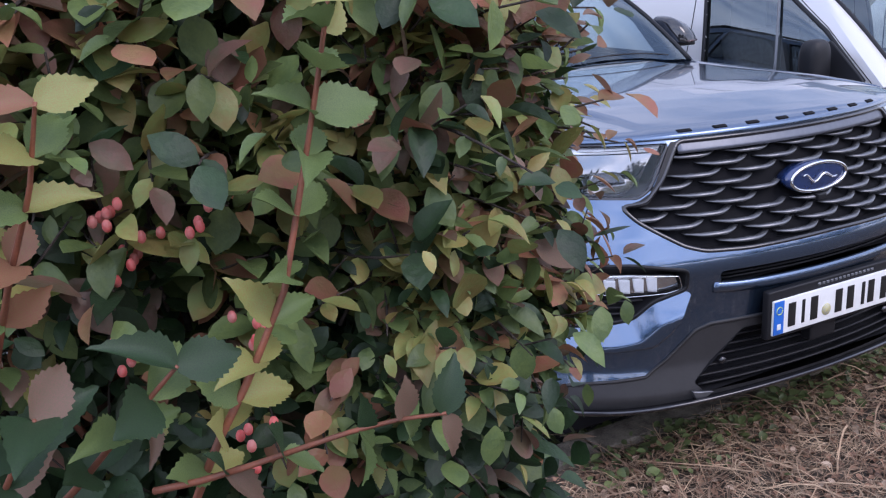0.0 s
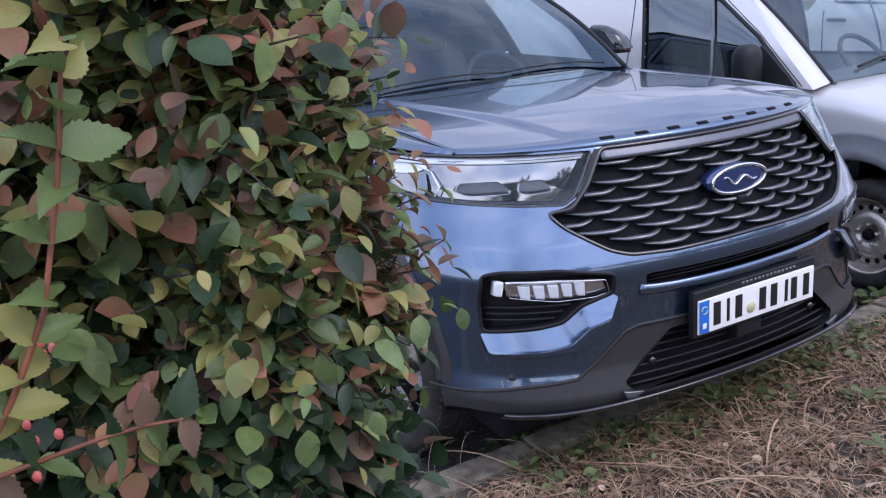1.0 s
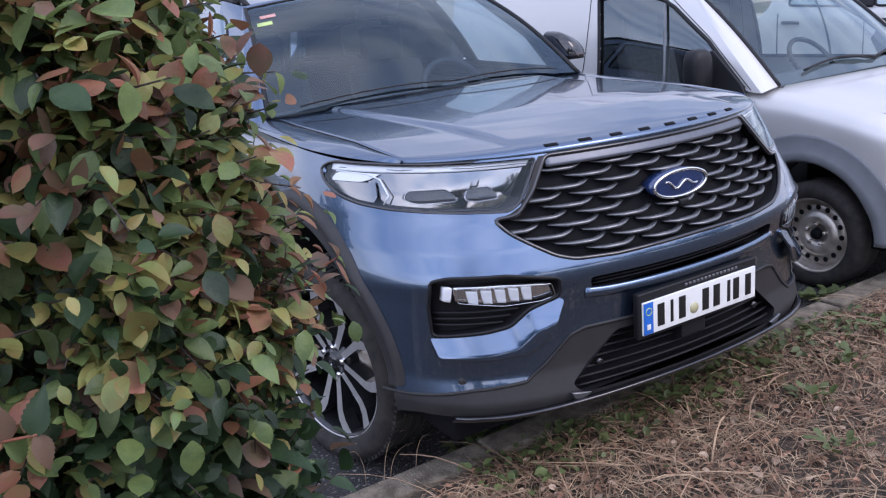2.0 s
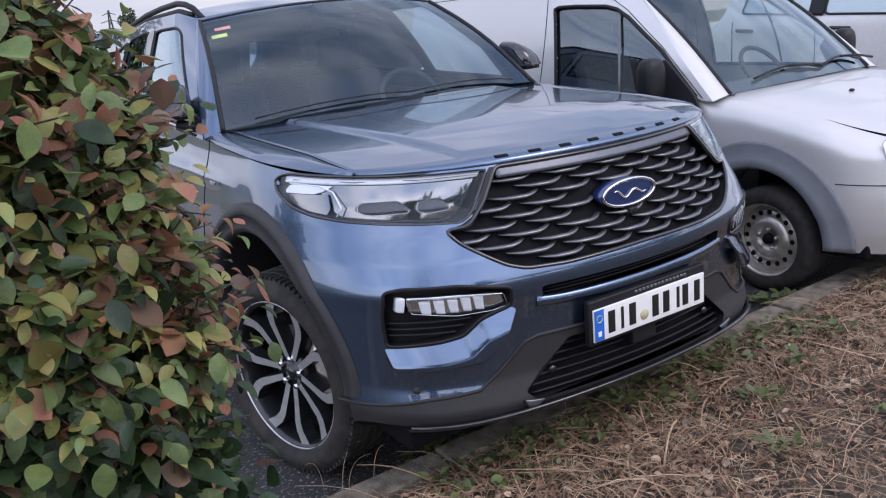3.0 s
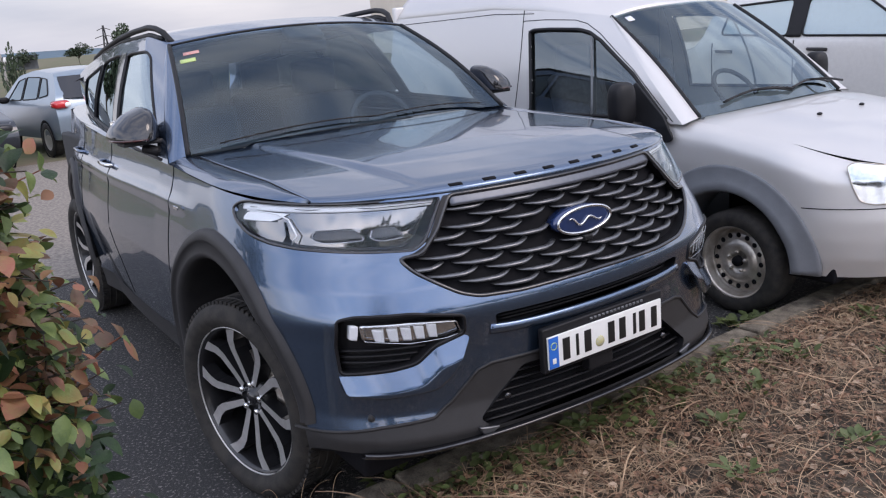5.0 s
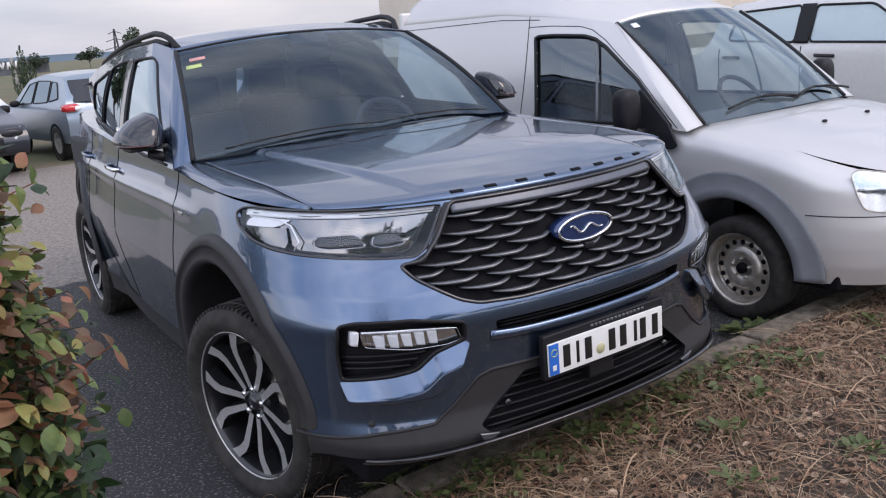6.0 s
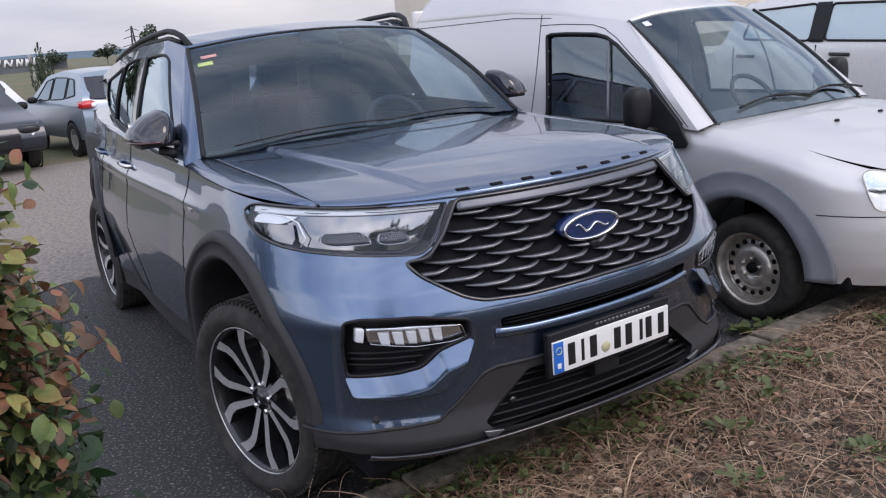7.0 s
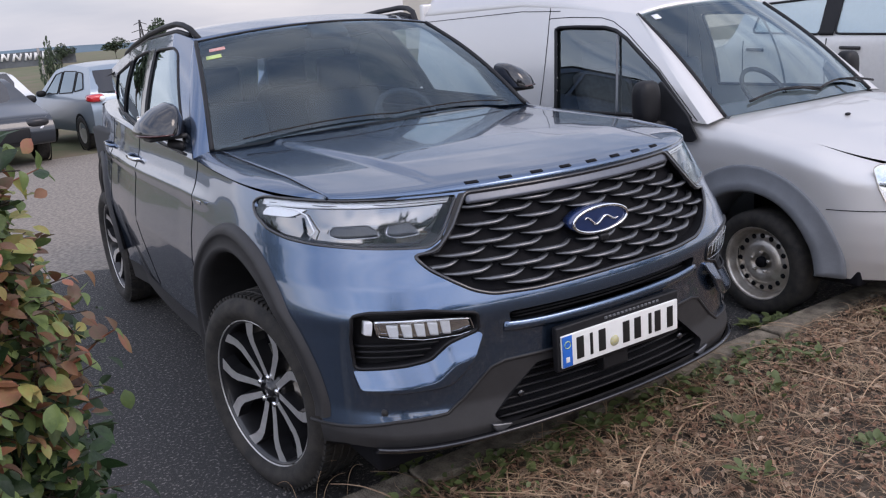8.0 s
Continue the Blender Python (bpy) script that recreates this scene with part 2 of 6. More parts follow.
def join(*geos):
    verts, faces = [], []
    for v, f in geos:
        k = len(verts)
        verts += [tuple(p) for p in v]
        faces += [tuple(i + k for i in q) for q in f]
    return verts, faces


def moved(geo, m):
    return [tuple(m @ Vector(p)) for p in geo[0]], geo[1]


def sheet(fn, us, vs, flip=False):
    """A grid over us and vs; fn(u, v) gives the place."""
    verts = [fn(u, v) for v in vs for u in us]
    n = len(us)
    faces = []
    for j in range(len(vs) - 1):
        for i in range(n - 1):
            q = (j * n + i, j * n + i + 1, (j + 1) * n + i + 1, (j + 1) * n + i)
            faces.append(q[::-1] if flip else q)
    return verts, faces


def slab(geo, thick, normal=None):
    """Gives a sheet thickness along its vertex normals (or one normal), with closed rims."""
    verts, faces = geo
    v = np.array(verts, float)
    nrm = np.zeros_like(v)
    for f in faces:
        a = np.cross(v[f[1]] - v[f[0]], v[f[2]] - v[f[0]])
        for i in f:
            nrm[i] += a
    ln = np.linalg.norm(nrm, axis=1)
    nrm /= np.where(ln < 1e-12, 1, ln)[:, None]
    if normal is not None:
        nrm[:] = normal
    k = len(v)
    out = [tuple(p) for p in v] + [tuple(p) for p in v - nrm * thick]
    edges = {}
    for f in faces:
        for a, b in zip(f, f[1:] + f[:1]):
            edges[(a, b)] = edges.get((a, b), 0) + 1
    fs = [tuple(f) for f in faces] + [tuple(i + k for i in reversed(f)) for f in faces]
    fs += [(b, a, a + k, b + k) for (a, b) in edges if (b, a) not in edges]
    return out, fs


def box(x0, x1, y0, y1, z0, z1, bevel=0.0):
    bm = bmesh.new()
    bmesh.ops.create_cube(bm, size=1)
    for v in bm.verts:
        v.co = Vector(((x0 + x1) / 2 + v.co.x * (x1 - x0), (y0 + y1) / 2 + v.co.y * (y1 - y0), (z0 + z1) / 2 + v.co.z * (z1 - z0)))
    if bevel:
        bmesh.ops.bevel(bm, geom=bm.edges[:], offset=bevel, segments=3, affect="EDGES", profile=0.6)
    return bm


def as_geo(bm):
    bm.verts.ensure_lookup_table()
    out = [tuple(v.co) for v in bm.verts], [tuple(v.index for v in f.verts) for f in bm.faces]
    bm.free()
    return out


def tube(points, radius, sides=8, closed=False, squash=None):
    """A round bar along points; radius a number or one for each point."""
    p = [Vector(q) for q in points]
    n = len(p)
    rad = radius if isinstance(radius, (list, tuple)) else [radius] * n
    verts, faces = [], []
    for i in range(n):
        a, b = p[(i - 1) % n if closed else max(i - 1, 0)], p[(i + 1) % n if closed else min(i + 1, n - 1)]
        d = (b - a).normalized()
        side = d.cross(Vector((0, 0, 1)))
        if side.length < 1e-3:
            side = d.cross(Vector((0, 1, 0)))
        side.normalize()
        up = side.cross(d)
        for k in range(sides):
            t = 2 * math.pi * k / sides
            sx, sy = squash or (1, 1)
            verts.append(tuple(p[i] + side * math.cos(t) * rad[i] * sx + up * math.sin(t) * rad[i] * sy))
    for i in range(n if closed else n - 1):
        j = (i + 1) % n
        for k in range(sides):
            faces.append((i * sides + k, i * sides + (k + 1) % sides, j * sides + (k + 1) % sides, j * sides + k))
    if not closed:
        faces.append(tuple(range(sides))[::-1])
        faces.append(tuple((n - 1) * sides + k for k in range(sides)))
    return verts, faces


def lathe(profile, steps=48, axis="x"):
    """Turns a profile of (radius, along) round the x axis."""
    verts, faces = [], []
    n = len(profile)
    for s in range(steps):
        t = 2 * math.pi * s / steps
        for r, a in profile:
            verts.append((a, r * math.cos(t), r * math.sin(t)))
    for s in range(steps):
        s2 = (s + 1) % steps
        for i in range(n - 1):
            faces.append((s * n + i, s2 * n + i, s2 * n + i + 1, s * n + i + 1))
    return verts, faces


def inside(px, pz, poly):
    """Even-odd test of many points against one outline."""
    px, pz = np.asarray(px, float), np.asarray(pz, float)
    hit = np.zeros(px.shape, bool)
    for (x0, z0), (x1, z1) in zip(poly, poly[1:] + poly[:1]):
        if z0 == z1:
            continue
        c = ((z0 > pz) != (z1 > pz)) & (px < (x1 - x0) * (pz - z0) / (z1 - z0) + x0)
        hit ^= c
    return hit


def nearest(px, pz, poly):
    """The nearest place on an outline for many points, and its distance."""
    best = np.full(px.shape, 1e9)
    qx, qz = px.copy(), pz.copy()
    for (x0, z0), (x1, z1) in zip(poly, poly[1:] + poly[:1]):
        dx, dz = x1 - x0, z1 - z0
        t = np.clip(((px - x0) * dx + (pz - z0) * dz) / (dx * dx + dz * dz + 1e-12), 0, 1)
        cx, cz = x0 + t * dx, z0 + t * dz
        d = np.hypot(px - cx, pz - cz)
        m = d < best
        best[m], qx[m], qz[m] = d[m], cx[m], cz[m]
    return qx, qz, best


def rounded(poly, r=0.02, steps=4):
    """Rounds the corners of an outline."""
    out = []
    n = len(poly)
    for i in range(n):
        a, b, c = (Vector(poly[k % n]) for k in (i - 1, i, i + 1))
        d0, d1 = (a - b), (c - b)
        k = min(r, d0.length * 0.45, d1.length * 0.45)
        p, q = b + d0.normalized() * k, b + d1.normalized() * k
        for s in range(steps + 1):
            t = s / steps
            out.append(tuple(p * (1 - t) ** 2 + b * 2 * t * (1 - t) + q * t ** 2))
    return out


def dense(poly, step=0.02, closed=True):
    out = []
    pairs = list(zip(poly, poly[1:] + poly[:1])) if closed else list(zip(poly, poly[1:]))
    for a, b in pairs:
        a, b = Vector(a), Vector(b)
        k = max(1, int((b - a).length / step))
        out += [tuple(a.lerp(b, i / k)) for i in range(k)]
    if not closed:
        out.append(tuple(poly[-1]))
    return out


def mirror(poly):
    return [(-x, z) for x, z in poly][::-1]


def patch(fn, poly, step=0.012):
    """A fine sheet inside an outline of (a, b) that each upright line crosses twice; fn(a, b) gives the place."""
    xs = [p[0] for p in poly]
    lo, hi = min(xs), max(xs)
    n = max(8, int((hi - lo) / step))
    cols = []
    for k in range(n + 1):
        x = (lo + hi) / 2 - (hi - lo) / 2 * math.cos(math.pi * k / n) * 0.99999
        cut = []
        for (x0, z0), (x1, z1) in zip(poly, poly[1:] + poly[:1]):
            if (x0 > x) != (x1 > x):
                cut.append(z0 + (z1 - z0) * (x - x0) / (x1 - x0))
        cols.append((x, min(cut), max(cut)))
    rows = max(3, int(max(b - a for _, a, b in cols) / step))
    verts = [fn(x, a + (b - a) * r / rows) for r in range(rows + 1) for x, a, b in cols]
    m = n + 1
    return verts, [(r * m + i, r * m + i + 1, (r + 1) * m + i + 1, (r + 1) * m + i) for r in range(rows) for i in range(n)]


# ---------- ground ----------
def ground_z(x, y):
    """Level lot, rising gently towards the far bank."""
    return float(np.interp(y, [-400, 16, 24, 80, 100, 900], [0, 0, 0.02, 0.95, 1.05, 2.0]))


def verge_z(x, y):
    base = 0.105
    return base + 0.012 * noise.noise(Vector((x * 4, y * 4, 0.3))) + 0.02 * noise.noise(Vector((x, y, 1.7))) * min(1, max(0, (0.40 - y) * 4))


xs = sorted({*np.linspace(-600, 600, 41), *np.linspace(-12, 20, 33)})
ys = sorted({*np.linspace(-400, 900, 53), *np.linspace(-6, 30, 37)})
ground = part("ground", sheet(lambda x, y: (x, y, ground_z(x, y) - 0.012), xs, ys), M["field"])
tagged(ground, "dry grass field rising to a bank", "ground", kind="structure")
gravel = part("gravel_track", sheet(lambda x, y: (x, y, ground_z(x, y) - 0.006), np.linspace(-8, 15, 24), np.linspace(3.2, 13.4, 25)), M["gravel"])
tagged(gravel, "pale trodden gravel track behind the parked cars", "track", kind="structure")
lot = part("asphalt_lot", sheet(lambda x, y: (x, 0.40 + y * (4.5 + 0.35 * noise.noise(Vector((x * 1.7, 0, 0))) + 0.12 * noise.noise(Vector((x * 9, 3, 0)))), 0.0), np.linspace(-9, 16, 301), np.linspace(0, 1, 10)), M["asphalt"])
tagged(lot, "dark worn asphalt of a parking lot", "asphalt", kind="structure")


# ---------- the dark blue car ----------
FY = ((0.2, 0.3, 0.42, 0.50, 0.60, 0.69, 0.76, 0.80, 0.83, 0.90, 0.98, 1.06, 1.14, 1.19), (0.12, 0.07, 0.030, 0.048, 0.040, 0.030, 0.016, 0.010, 0.012, 0.040, 0.080, 0.11, 0.15, 0.18))
FW = ((0.2, 0.42, 0.70, 0.80, 0.90, 1.0, 1.10, 1.17, 1.25, 1.3), (0.955, 0.985, 1.0, 1.0, 0.987, 0.967, 0.940, 0.918, 0.905, 0.895))
FP = ((0.35, 0.5, 0.8, 0.95, 1.1), (7.0, 7.0, 8.0, 7.0, 6.5))
BOW = ((0.40, 0.55, 0.75), (0.19, 0.23, 0.28))
NOSE = 0.62
BELT = 1.157


def half_width(z):
    return np.interp(z, *FW)


def front_y(x, z):
    """Depth of the nose surface at (x, z): a shallow bow with tighter corners."""
    w, p = half_width(z), np.interp(z, *FP)
    u = np.minimum(np.abs(x) / w, 0.9999)
    return np.interp(z, *FY) + np.interp(z, *BOW) * u * u + NOSE * (1 - np.sqrt(np.maximum(0, 1 - u ** p)))


def outline_x(y, z):
    """Half width of the nose at a depth y."""
    w = float(half_width(z))
    lo, hi = 0.0, w
    if float(front_y(w, z)) <= y:
        return w
    for _ in range(24):
        mid = (lo + hi) / 2
        lo, hi = (mid, hi) if float(front_y(mid, z)) < y else (lo, mid)
    return lo


def nose(off=0.0):
    return lambda x, z: (x, float(front_y(x, z)) + off, z)


def belt_z(y):
    return float(np.interp(y, [0.5, 1.1, 1.7, 3.0, 4.8], [BELT, 1.182, 1.215, 1.270, 1.315]))


HEAD = rounded([(0.458, 1.150), (0.536, 1.151), (0.696, 1.152), (0.826, 1.152), (0.897, 1.151), (0.917, 1.125), (0.926, 1.085), (0.922, 1.049), (0.900, 1.031), (0.856, 1.022), (0.787, 1.016), (0.693, 1.009), (0.591, 1.004), (0.553, 1.026)], 0.014)
GRILLE = rounded([(-0.437, 1.151), (0.437, 1.151), (0.513, 1.051), (0.572, 0.993), (0.640, 0.987), (0.612, 0.945), (0.561, 0.907), (0.504, 0.870), (0.448, 0.852), (0.31, 0.845), (0, 0.850),
                  (-0.31, 0.845), (-0.448, 0.852), (-0.504, 0.870), (-0.561, 0.907), (-0.612, 0.945), (-0.640, 0.987), (-0.572, 0.993), (-0.513, 1.051)], 0.02)
FOG = rounded([(0.510, 0.806), (0.659, 0.833), (0.801, 0.834), (0.841, 0.822), (0.845, 0.736), (0.840, 0.643), (0.714, 0.656), (0.651, 0.669), (0.599, 0.719), (0.508, 0.748)], 0.016)
SLOT = rounded([(-0.412, 0.790), (0.412, 0.790), (0.402, 0.746), (-0.402, 0.746)], 0.015)
LOWER = rounded([(-0.310, 0.590), (0.310, 0.590), (0.478, 0.446), (0.445, 0.412), (-0.445, 0.412), (-0.478, 0.446)], 0.012)
TRIM_X, TRIM_Z = (0, 0.422, 0.469, 0.558, 0.617, 0.762, 0.892, 1.0), (0.622, 0.624, 0.610, 0.524, 0.480, 0.467, 0.440, 0.425)
WHEEL_Y, REAR_Y, WHEEL_Z = 0.940, 3.965, 0.385
ARCH_Y, ARCH_Z, ARCH = 0.955, 0.435, 0.505
OPENINGS = (HEAD, GRILLE, FOG, SLOT, LOWER)


def taper(y):
    """How far the flanks draw in towards the tail."""
    t = max(0.0, y - 2.4)
    return 0.042 * t * t


def tuck(y, z):
    """How far the doors draw in between the arches, most at the sills."""
    run = min(1, max(0, (y - 1.30) / 0.45)) * min(1, max(0, (3.62 - y) / 0.40))
    crease = 0.011 * math.exp(-((z - 1.065) / 0.028) ** 2) * min(1, max(0, (y - 1.15) / 0.4)) * min(1, max(0, (4.2 - y) / 0.5))
    return run * (0.014 + 0.062 * min(1, max(0, (0.80 - z) / 0.45))) - crease


def suv_shell():
    """The lower body as horizontal rings, with the openings cut out. Returns verts, and faces by panel."""
    flat = np.linspace(0, 0.90, 74)
    curl = np.linspace(0, 1, 24)[1:]
    side = np.linspace(0, 1, 118)[1:]
    tail = np.linspace(0, math.pi / 2, 16)[1:]
    cols = [("f", a) for a in flat] + [("c", a) for a in curl] + [("s", a) for a in side] + [("r", a) for a in tail]
    rows = np.linspace(0, 1, 74)

    def place(col, v):
        k, a = col
        y_guess = {"f": 0.3, "c": 0.3 + 0.7 * a, "s": 1.0 + 3.3 * a, "r": 4.6}[k]
        top = belt_z(y_guess)
        bottom = 0.375 if k == "f" else (0.375 - 0.10 * a if k == "c" else 0.275)
        z = bottom + v * (top - bottom)
        w, p, y0 = float(half_width(z)), float(np.interp(z, *FP)), float(np.interp(z, *FY))
        bow = float(np.interp(z, *BOW))
        y9 = 1 - math.sqrt(1 - 0.9 ** p)
        if k == "f":
            return a * w, float(front_y(a * w, z)), z
        if k == "c":
            f = y9 + (1 - y9) * a
            u = (1 - (1 - f) ** 2) ** (1 / p)
            return w * u, y0 + bow * u * u + NOSE * f, z
        if k == "s":
            y = y0 + bow + NOSE + (4.3 - y0 - bow - NOSE) * a
            waist = tuck(y, z)
            return w - waist - taper(y), y, z
        return (w - taper(4.3)) * math.cos(a) ** 0.62 if a < 1.57 else 0.0, 4.3 + 0.68 * math.sin(a), z

    v = np.array([place(c, r) for r in rows for c in cols])
    n = len(cols)
    fa = np.array([(j * n + i, j * n + i + 1, (j + 1) * n + i + 1, (j + 1) * n + i) for j in range(len(rows) - 1) for i in range(n - 1)])
    c = v[fa].mean(axis=1)
    cuts = [(c[:, 1] < 0.78) & inside(c[:, 0], c[:, 2], poly) for poly in OPENINGS]
    arches = [(c[:, 0] > 0.7) & (np.hypot(c[:, 1] - wy, c[:, 2] - ARCH_Z) < ARCH) for wy in (ARCH_Y, REAR_Y)]
    drop = np.any(cuts + arches, axis=0)
    kept = np.zeros(len(v), bool)
    kept[np.unique(fa[~drop])] = True
    for poly, cut in zip(OPENINGS, cuts):
        rim = np.unique(fa[cut])
        rim = rim[kept[rim]]
        qx, qz, _ = nearest(v[rim, 0], v[rim, 2], poly)
        v[rim, 0], v[rim, 2] = qx, qz
        v[rim, 1] = front_y(qx, qz)
    for wy, cut in zip((ARCH_Y, REAR_Y), arches):
        rim = np.unique(fa[cut])
        rim = rim[kept[rim]]
        k = ARCH / np.maximum(np.hypot(v[rim, 1] - wy, v[rim, 2] - ARCH_Z), 1e-6)
        v[rim, 1], v[rim, 2] = wy + (v[rim, 1] - wy) * k, ARCH_Z + (v[rim, 2] - ARCH_Z) * k
    kind = np.full(len(fa), "rear_quarter", dtype=object)
    kind[c[:, 1] < 3.45] = "rear_door"
    kind[c[:, 1] < 2.62] = "front_door"
    kind[c[:, 1] < 1.52] = "front_fender"
    kind[(c[:, 1] < 0.62) & ((c[:, 2] < 0.965) | (c[:, 0] < 0.6))] = "front_bumper"
    low = (c[:, 2] < np.interp(c[:, 0], TRIM_X, TRIM_Z)) & (c[:, 1] < 0.75)
    shared = np.intersect1d(np.unique(fa[low & ~drop]), np.unique(fa[(~low) & (c[:, 1] < 0.6) & ~drop]))
    line = list(zip(TRIM_X, TRIM_Z)) + [(1.6, 0.4), (1.6, -1), (-1, -1), (-1, 0.628)]
    qx, qz, d = nearest(v[shared, 0], v[shared, 2], line)
    ok = d < 0.012
    v[shared[ok], 0], v[shared[ok], 2] = qx[ok], qz[ok]
    v[shared[ok], 1] = front_y(qx[ok], qz[ok])
    kind[low] = "lower_bumper"
    kind[(c[:, 2] < 0.40) & (c[:, 1] >= 0.75)] = "sill_cladding"
    out = []
    for sgn in (1, -1):
        vs = v.copy()
        vs[:, 0] *= sgn
        out.append((vs, fa[~drop] if sgn > 0 else fa[~drop][:, ::-1], kind[~drop]))
    return out


suv = thing("parked_car", "dark blue metallic four-wheel-drive car parked nose to the kerb", "car")
for sgn, (v, fa, kind) in zip((1, -1), suv_shell()):
    for name in ("front_bumper", "lower_bumper", "front_fender", "front_door", "rear_door", "rear_quarter", "sill_cladding"):
        f = fa[kind == name]
        used = np.unique(f)
        renum = np.full(len(v), -1)
        renum[used] = np.arange(len(used))
        m = M["plastic"] if name in ("lower_bumper", "sill_cladding") else M["blue"]
        part(name, (v[used].tolist(), renum[f].tolist()), m, suv, "matt grey plastic" if m is M["plastic"] else "")


def both(name, geo_fn, mat, label=""):
    """The same part on both sides of the car."""
    g = geo_fn()
    for sgn in (-1, 1):
        part(name, ([(x * sgn * -1, y, z) for x, y, z in g[0]], [tuple(f) if sgn < 0 else tuple(f)[::-1] for f in g[1]]), mat, suv, label)


# bonnet
def bonnet_back(a):
    return 1.465 + 0.10 * a * a


def bonnet_at(a, t):
    x = 0.79 * a
    yf = float(front_y(x, BELT)) - 0.004
    y = yf + (bonnet_back(a) - yf) * t
    c = np.interp(t, [0, 0.006, 0.014, 0.04, 0.09, 0.18, 0.4, 0.7, 1], [0, 0.012, 0.019, 0.028, 0.036, 0.046, 0.064, 0.076, 0.084])
    e = np.interp(t, [0, 0.03, 0.15, 0.3, 0.8, 1], [0, 0.010, 0.020, 0.034, 0.052, 0.064])
    k = abs(a) ** 2.2
    edge = 0.60 + 0.10 * t
    s = min(1, max(0, (edge + 0.05 - abs(a)) / 0.05))
    dome = 0.013 * s * s * (3 - 2 * s) * min(1, t / 0.25)
    return x, y, BELT + 0.004 + c * (1 - k) + e * k + dome


tt = np.concatenate([np.linspace(0, 0.2, 22), np.linspace(0.2, 1, 34)[1:]])
part("bonnet", slab(sheet(bonnet_at, np.linspace(-1, 1, 121), tt), 0.012), M["blue"], suv)


def fender_top(s, t):
    """From the bonnet's side seam out to the top of the wing."""
    xi, y, zi = bonnet_at(1.0, t)
    z = belt_z(y)
    x = 0.793 + (max(outline_x(y, z), 0.793) - 0.793) * s
    return -x, y, zi - 0.002 + (z - zi + 0.002) * s + 0.010 * math.sin(math.pi * s)


both("wing_top", lambda: sheet(fender_top, np.linspace(0, 1, 10), np.linspace(0, 1, 50)), M["blue"])
both("bonnet_seam", lambda: tube([(-0.7915, bonnet_at(1, t)[1], bonnet_at(1, t)[2] - 0.003) for t in np.linspace(0, 1, 40)], 0.0032, 6), M["mesh_black"], "dark seam")
part("bonnet_gap", tube([(x, float(front_y(x, BELT)) + 0.006, BELT - 0.002) for x in np.linspace(-0.79, 0.79, 81)], 0.0045, 6), M["mesh_black"], suv, "dark seam")


# greenhouse
def screen_at(a, t):
    base = Vector((0.828 * a, 1.450 + 0.110 * a * a, 1.266 - 0.034 * a * a))
    top = Vector((0.645 * a, 2.105 + 0.085 * a * a, 1.724 - 0.046 * a * a))
    p = base.lerp(top, t)
    p.z += 0.030 * math.sin(math.pi * t)
    p.y -= 0.020 * math.sin(math.pi * t)
    return tuple(p)


def roof_edge(y):
    """Height and half width of the roof's side edge."""
    return float(np.interp(y, [2.15, 2.45, 3.05, 3.6, 4.2, 4.85], [1.676, 1.728, 1.710, 1.662, 1.605, 1.535])), float(np.interp(y, [2.15, 2.45, 3.05, 3.6, 4.2, 4.85], [0.645, 0.672, 0.664, 0.645, 0.610, 0.550]))


def roof_at(a, t):
    y0 = 2.105 + 0.085 * a * a
    y = y0 + (4.85 - y0) * t
    zc = float(np.interp(t, [0, 0.12, 0.35, 0.7, 1], [1.724, 1.768, 1.776, 1.725, 1.600]))
    ze, w = roof_edge(y)
    return w * a, y, zc - (zc - ze) * abs(a) ** 2.6


part("windscreen", sheet(screen_at, np.linspace(-1, 1, 41), np.linspace(0, 1, 21)), M["glass_front"], suv, "tinted laminated glass")
part("roof", slab(sheet(roof_at, np.linspace(-1, 1, 41), np.linspace(0, 1, 41)), 0.03), M["blue"], suv)
part("cowl", sheet(lambda a, t: (0.83 * a, bonnet_back(a) - 0.02 + 0.09 * t, bonnet_at(a, 1)[2] - 0.022 + 0.004 * t), np.linspace(-1, 1, 41), [0, 0.5, 1]), M["black"], suv, "black plastic scuttle")


def inset(y):
    """How far the glass stands in from the shoulder, more towards the tail."""
    return float(np.interp(y, [2.0, 2.7, 3.4, 4.2, 4.8], [0.0, 0.022, 0.068, 0.095, 0.10]))


def side_at(y, t):
    """Upper side of the cabin: t runs from the belt to the roof edge."""
    yb, yt = y
    zb = belt_z(yb) - 0.006
    xb = float(half_width(belt_z(yb))) - 0.004 - taper(yb) - inset(yb)
    zt, xt = roof_edge(yt)
    bow = 0.018 * math.sin(math.pi * t)
    return -(xb + (xt - xb) * t + bow), yb + (yt - yb) * t, zb + (zt - zb) * t


def side_point(s, t):
    return side_at((1.59 + 3.20 * s, 2.195 + 2.60 * s ** 0.92), t)


WINDOWS = {
    "front_window": [(0.030, 0.06), (0.288, 0.06), (0.206, 0.85), (0.180, 0.87), (0.074, 0.87), (0.056, 0.83)],
    "rear_window": [(0.318, 0.06), (0.575, 0.06), (0.445, 0.82), (0.415, 0.86), (0.262, 0.87)],
    "quarter_window": [(0.600, 0.07), (0.850, 0.14), (0.74, 0.72), (0.470, 0.83)],
}
S_, T_ = np.linspace(0, 1, 150), np.linspace(0, 1, 30)
ss, tt2 = [g.ravel() for g in np.meshgrid(S_, T_)]
rims = {k: rounded(p, 0.02) for k, p in WINDOWS.items()}
for p in rims.values():
    qs, qt, d = nearest(ss, tt2 * 0.14, [(a, b * 0.14) for a, b in p])
    near = d < 0.0034
    ss, tt2 = np.where(near, qs, ss), np.where(near, qt / 0.14, tt2)
frame_faces = []
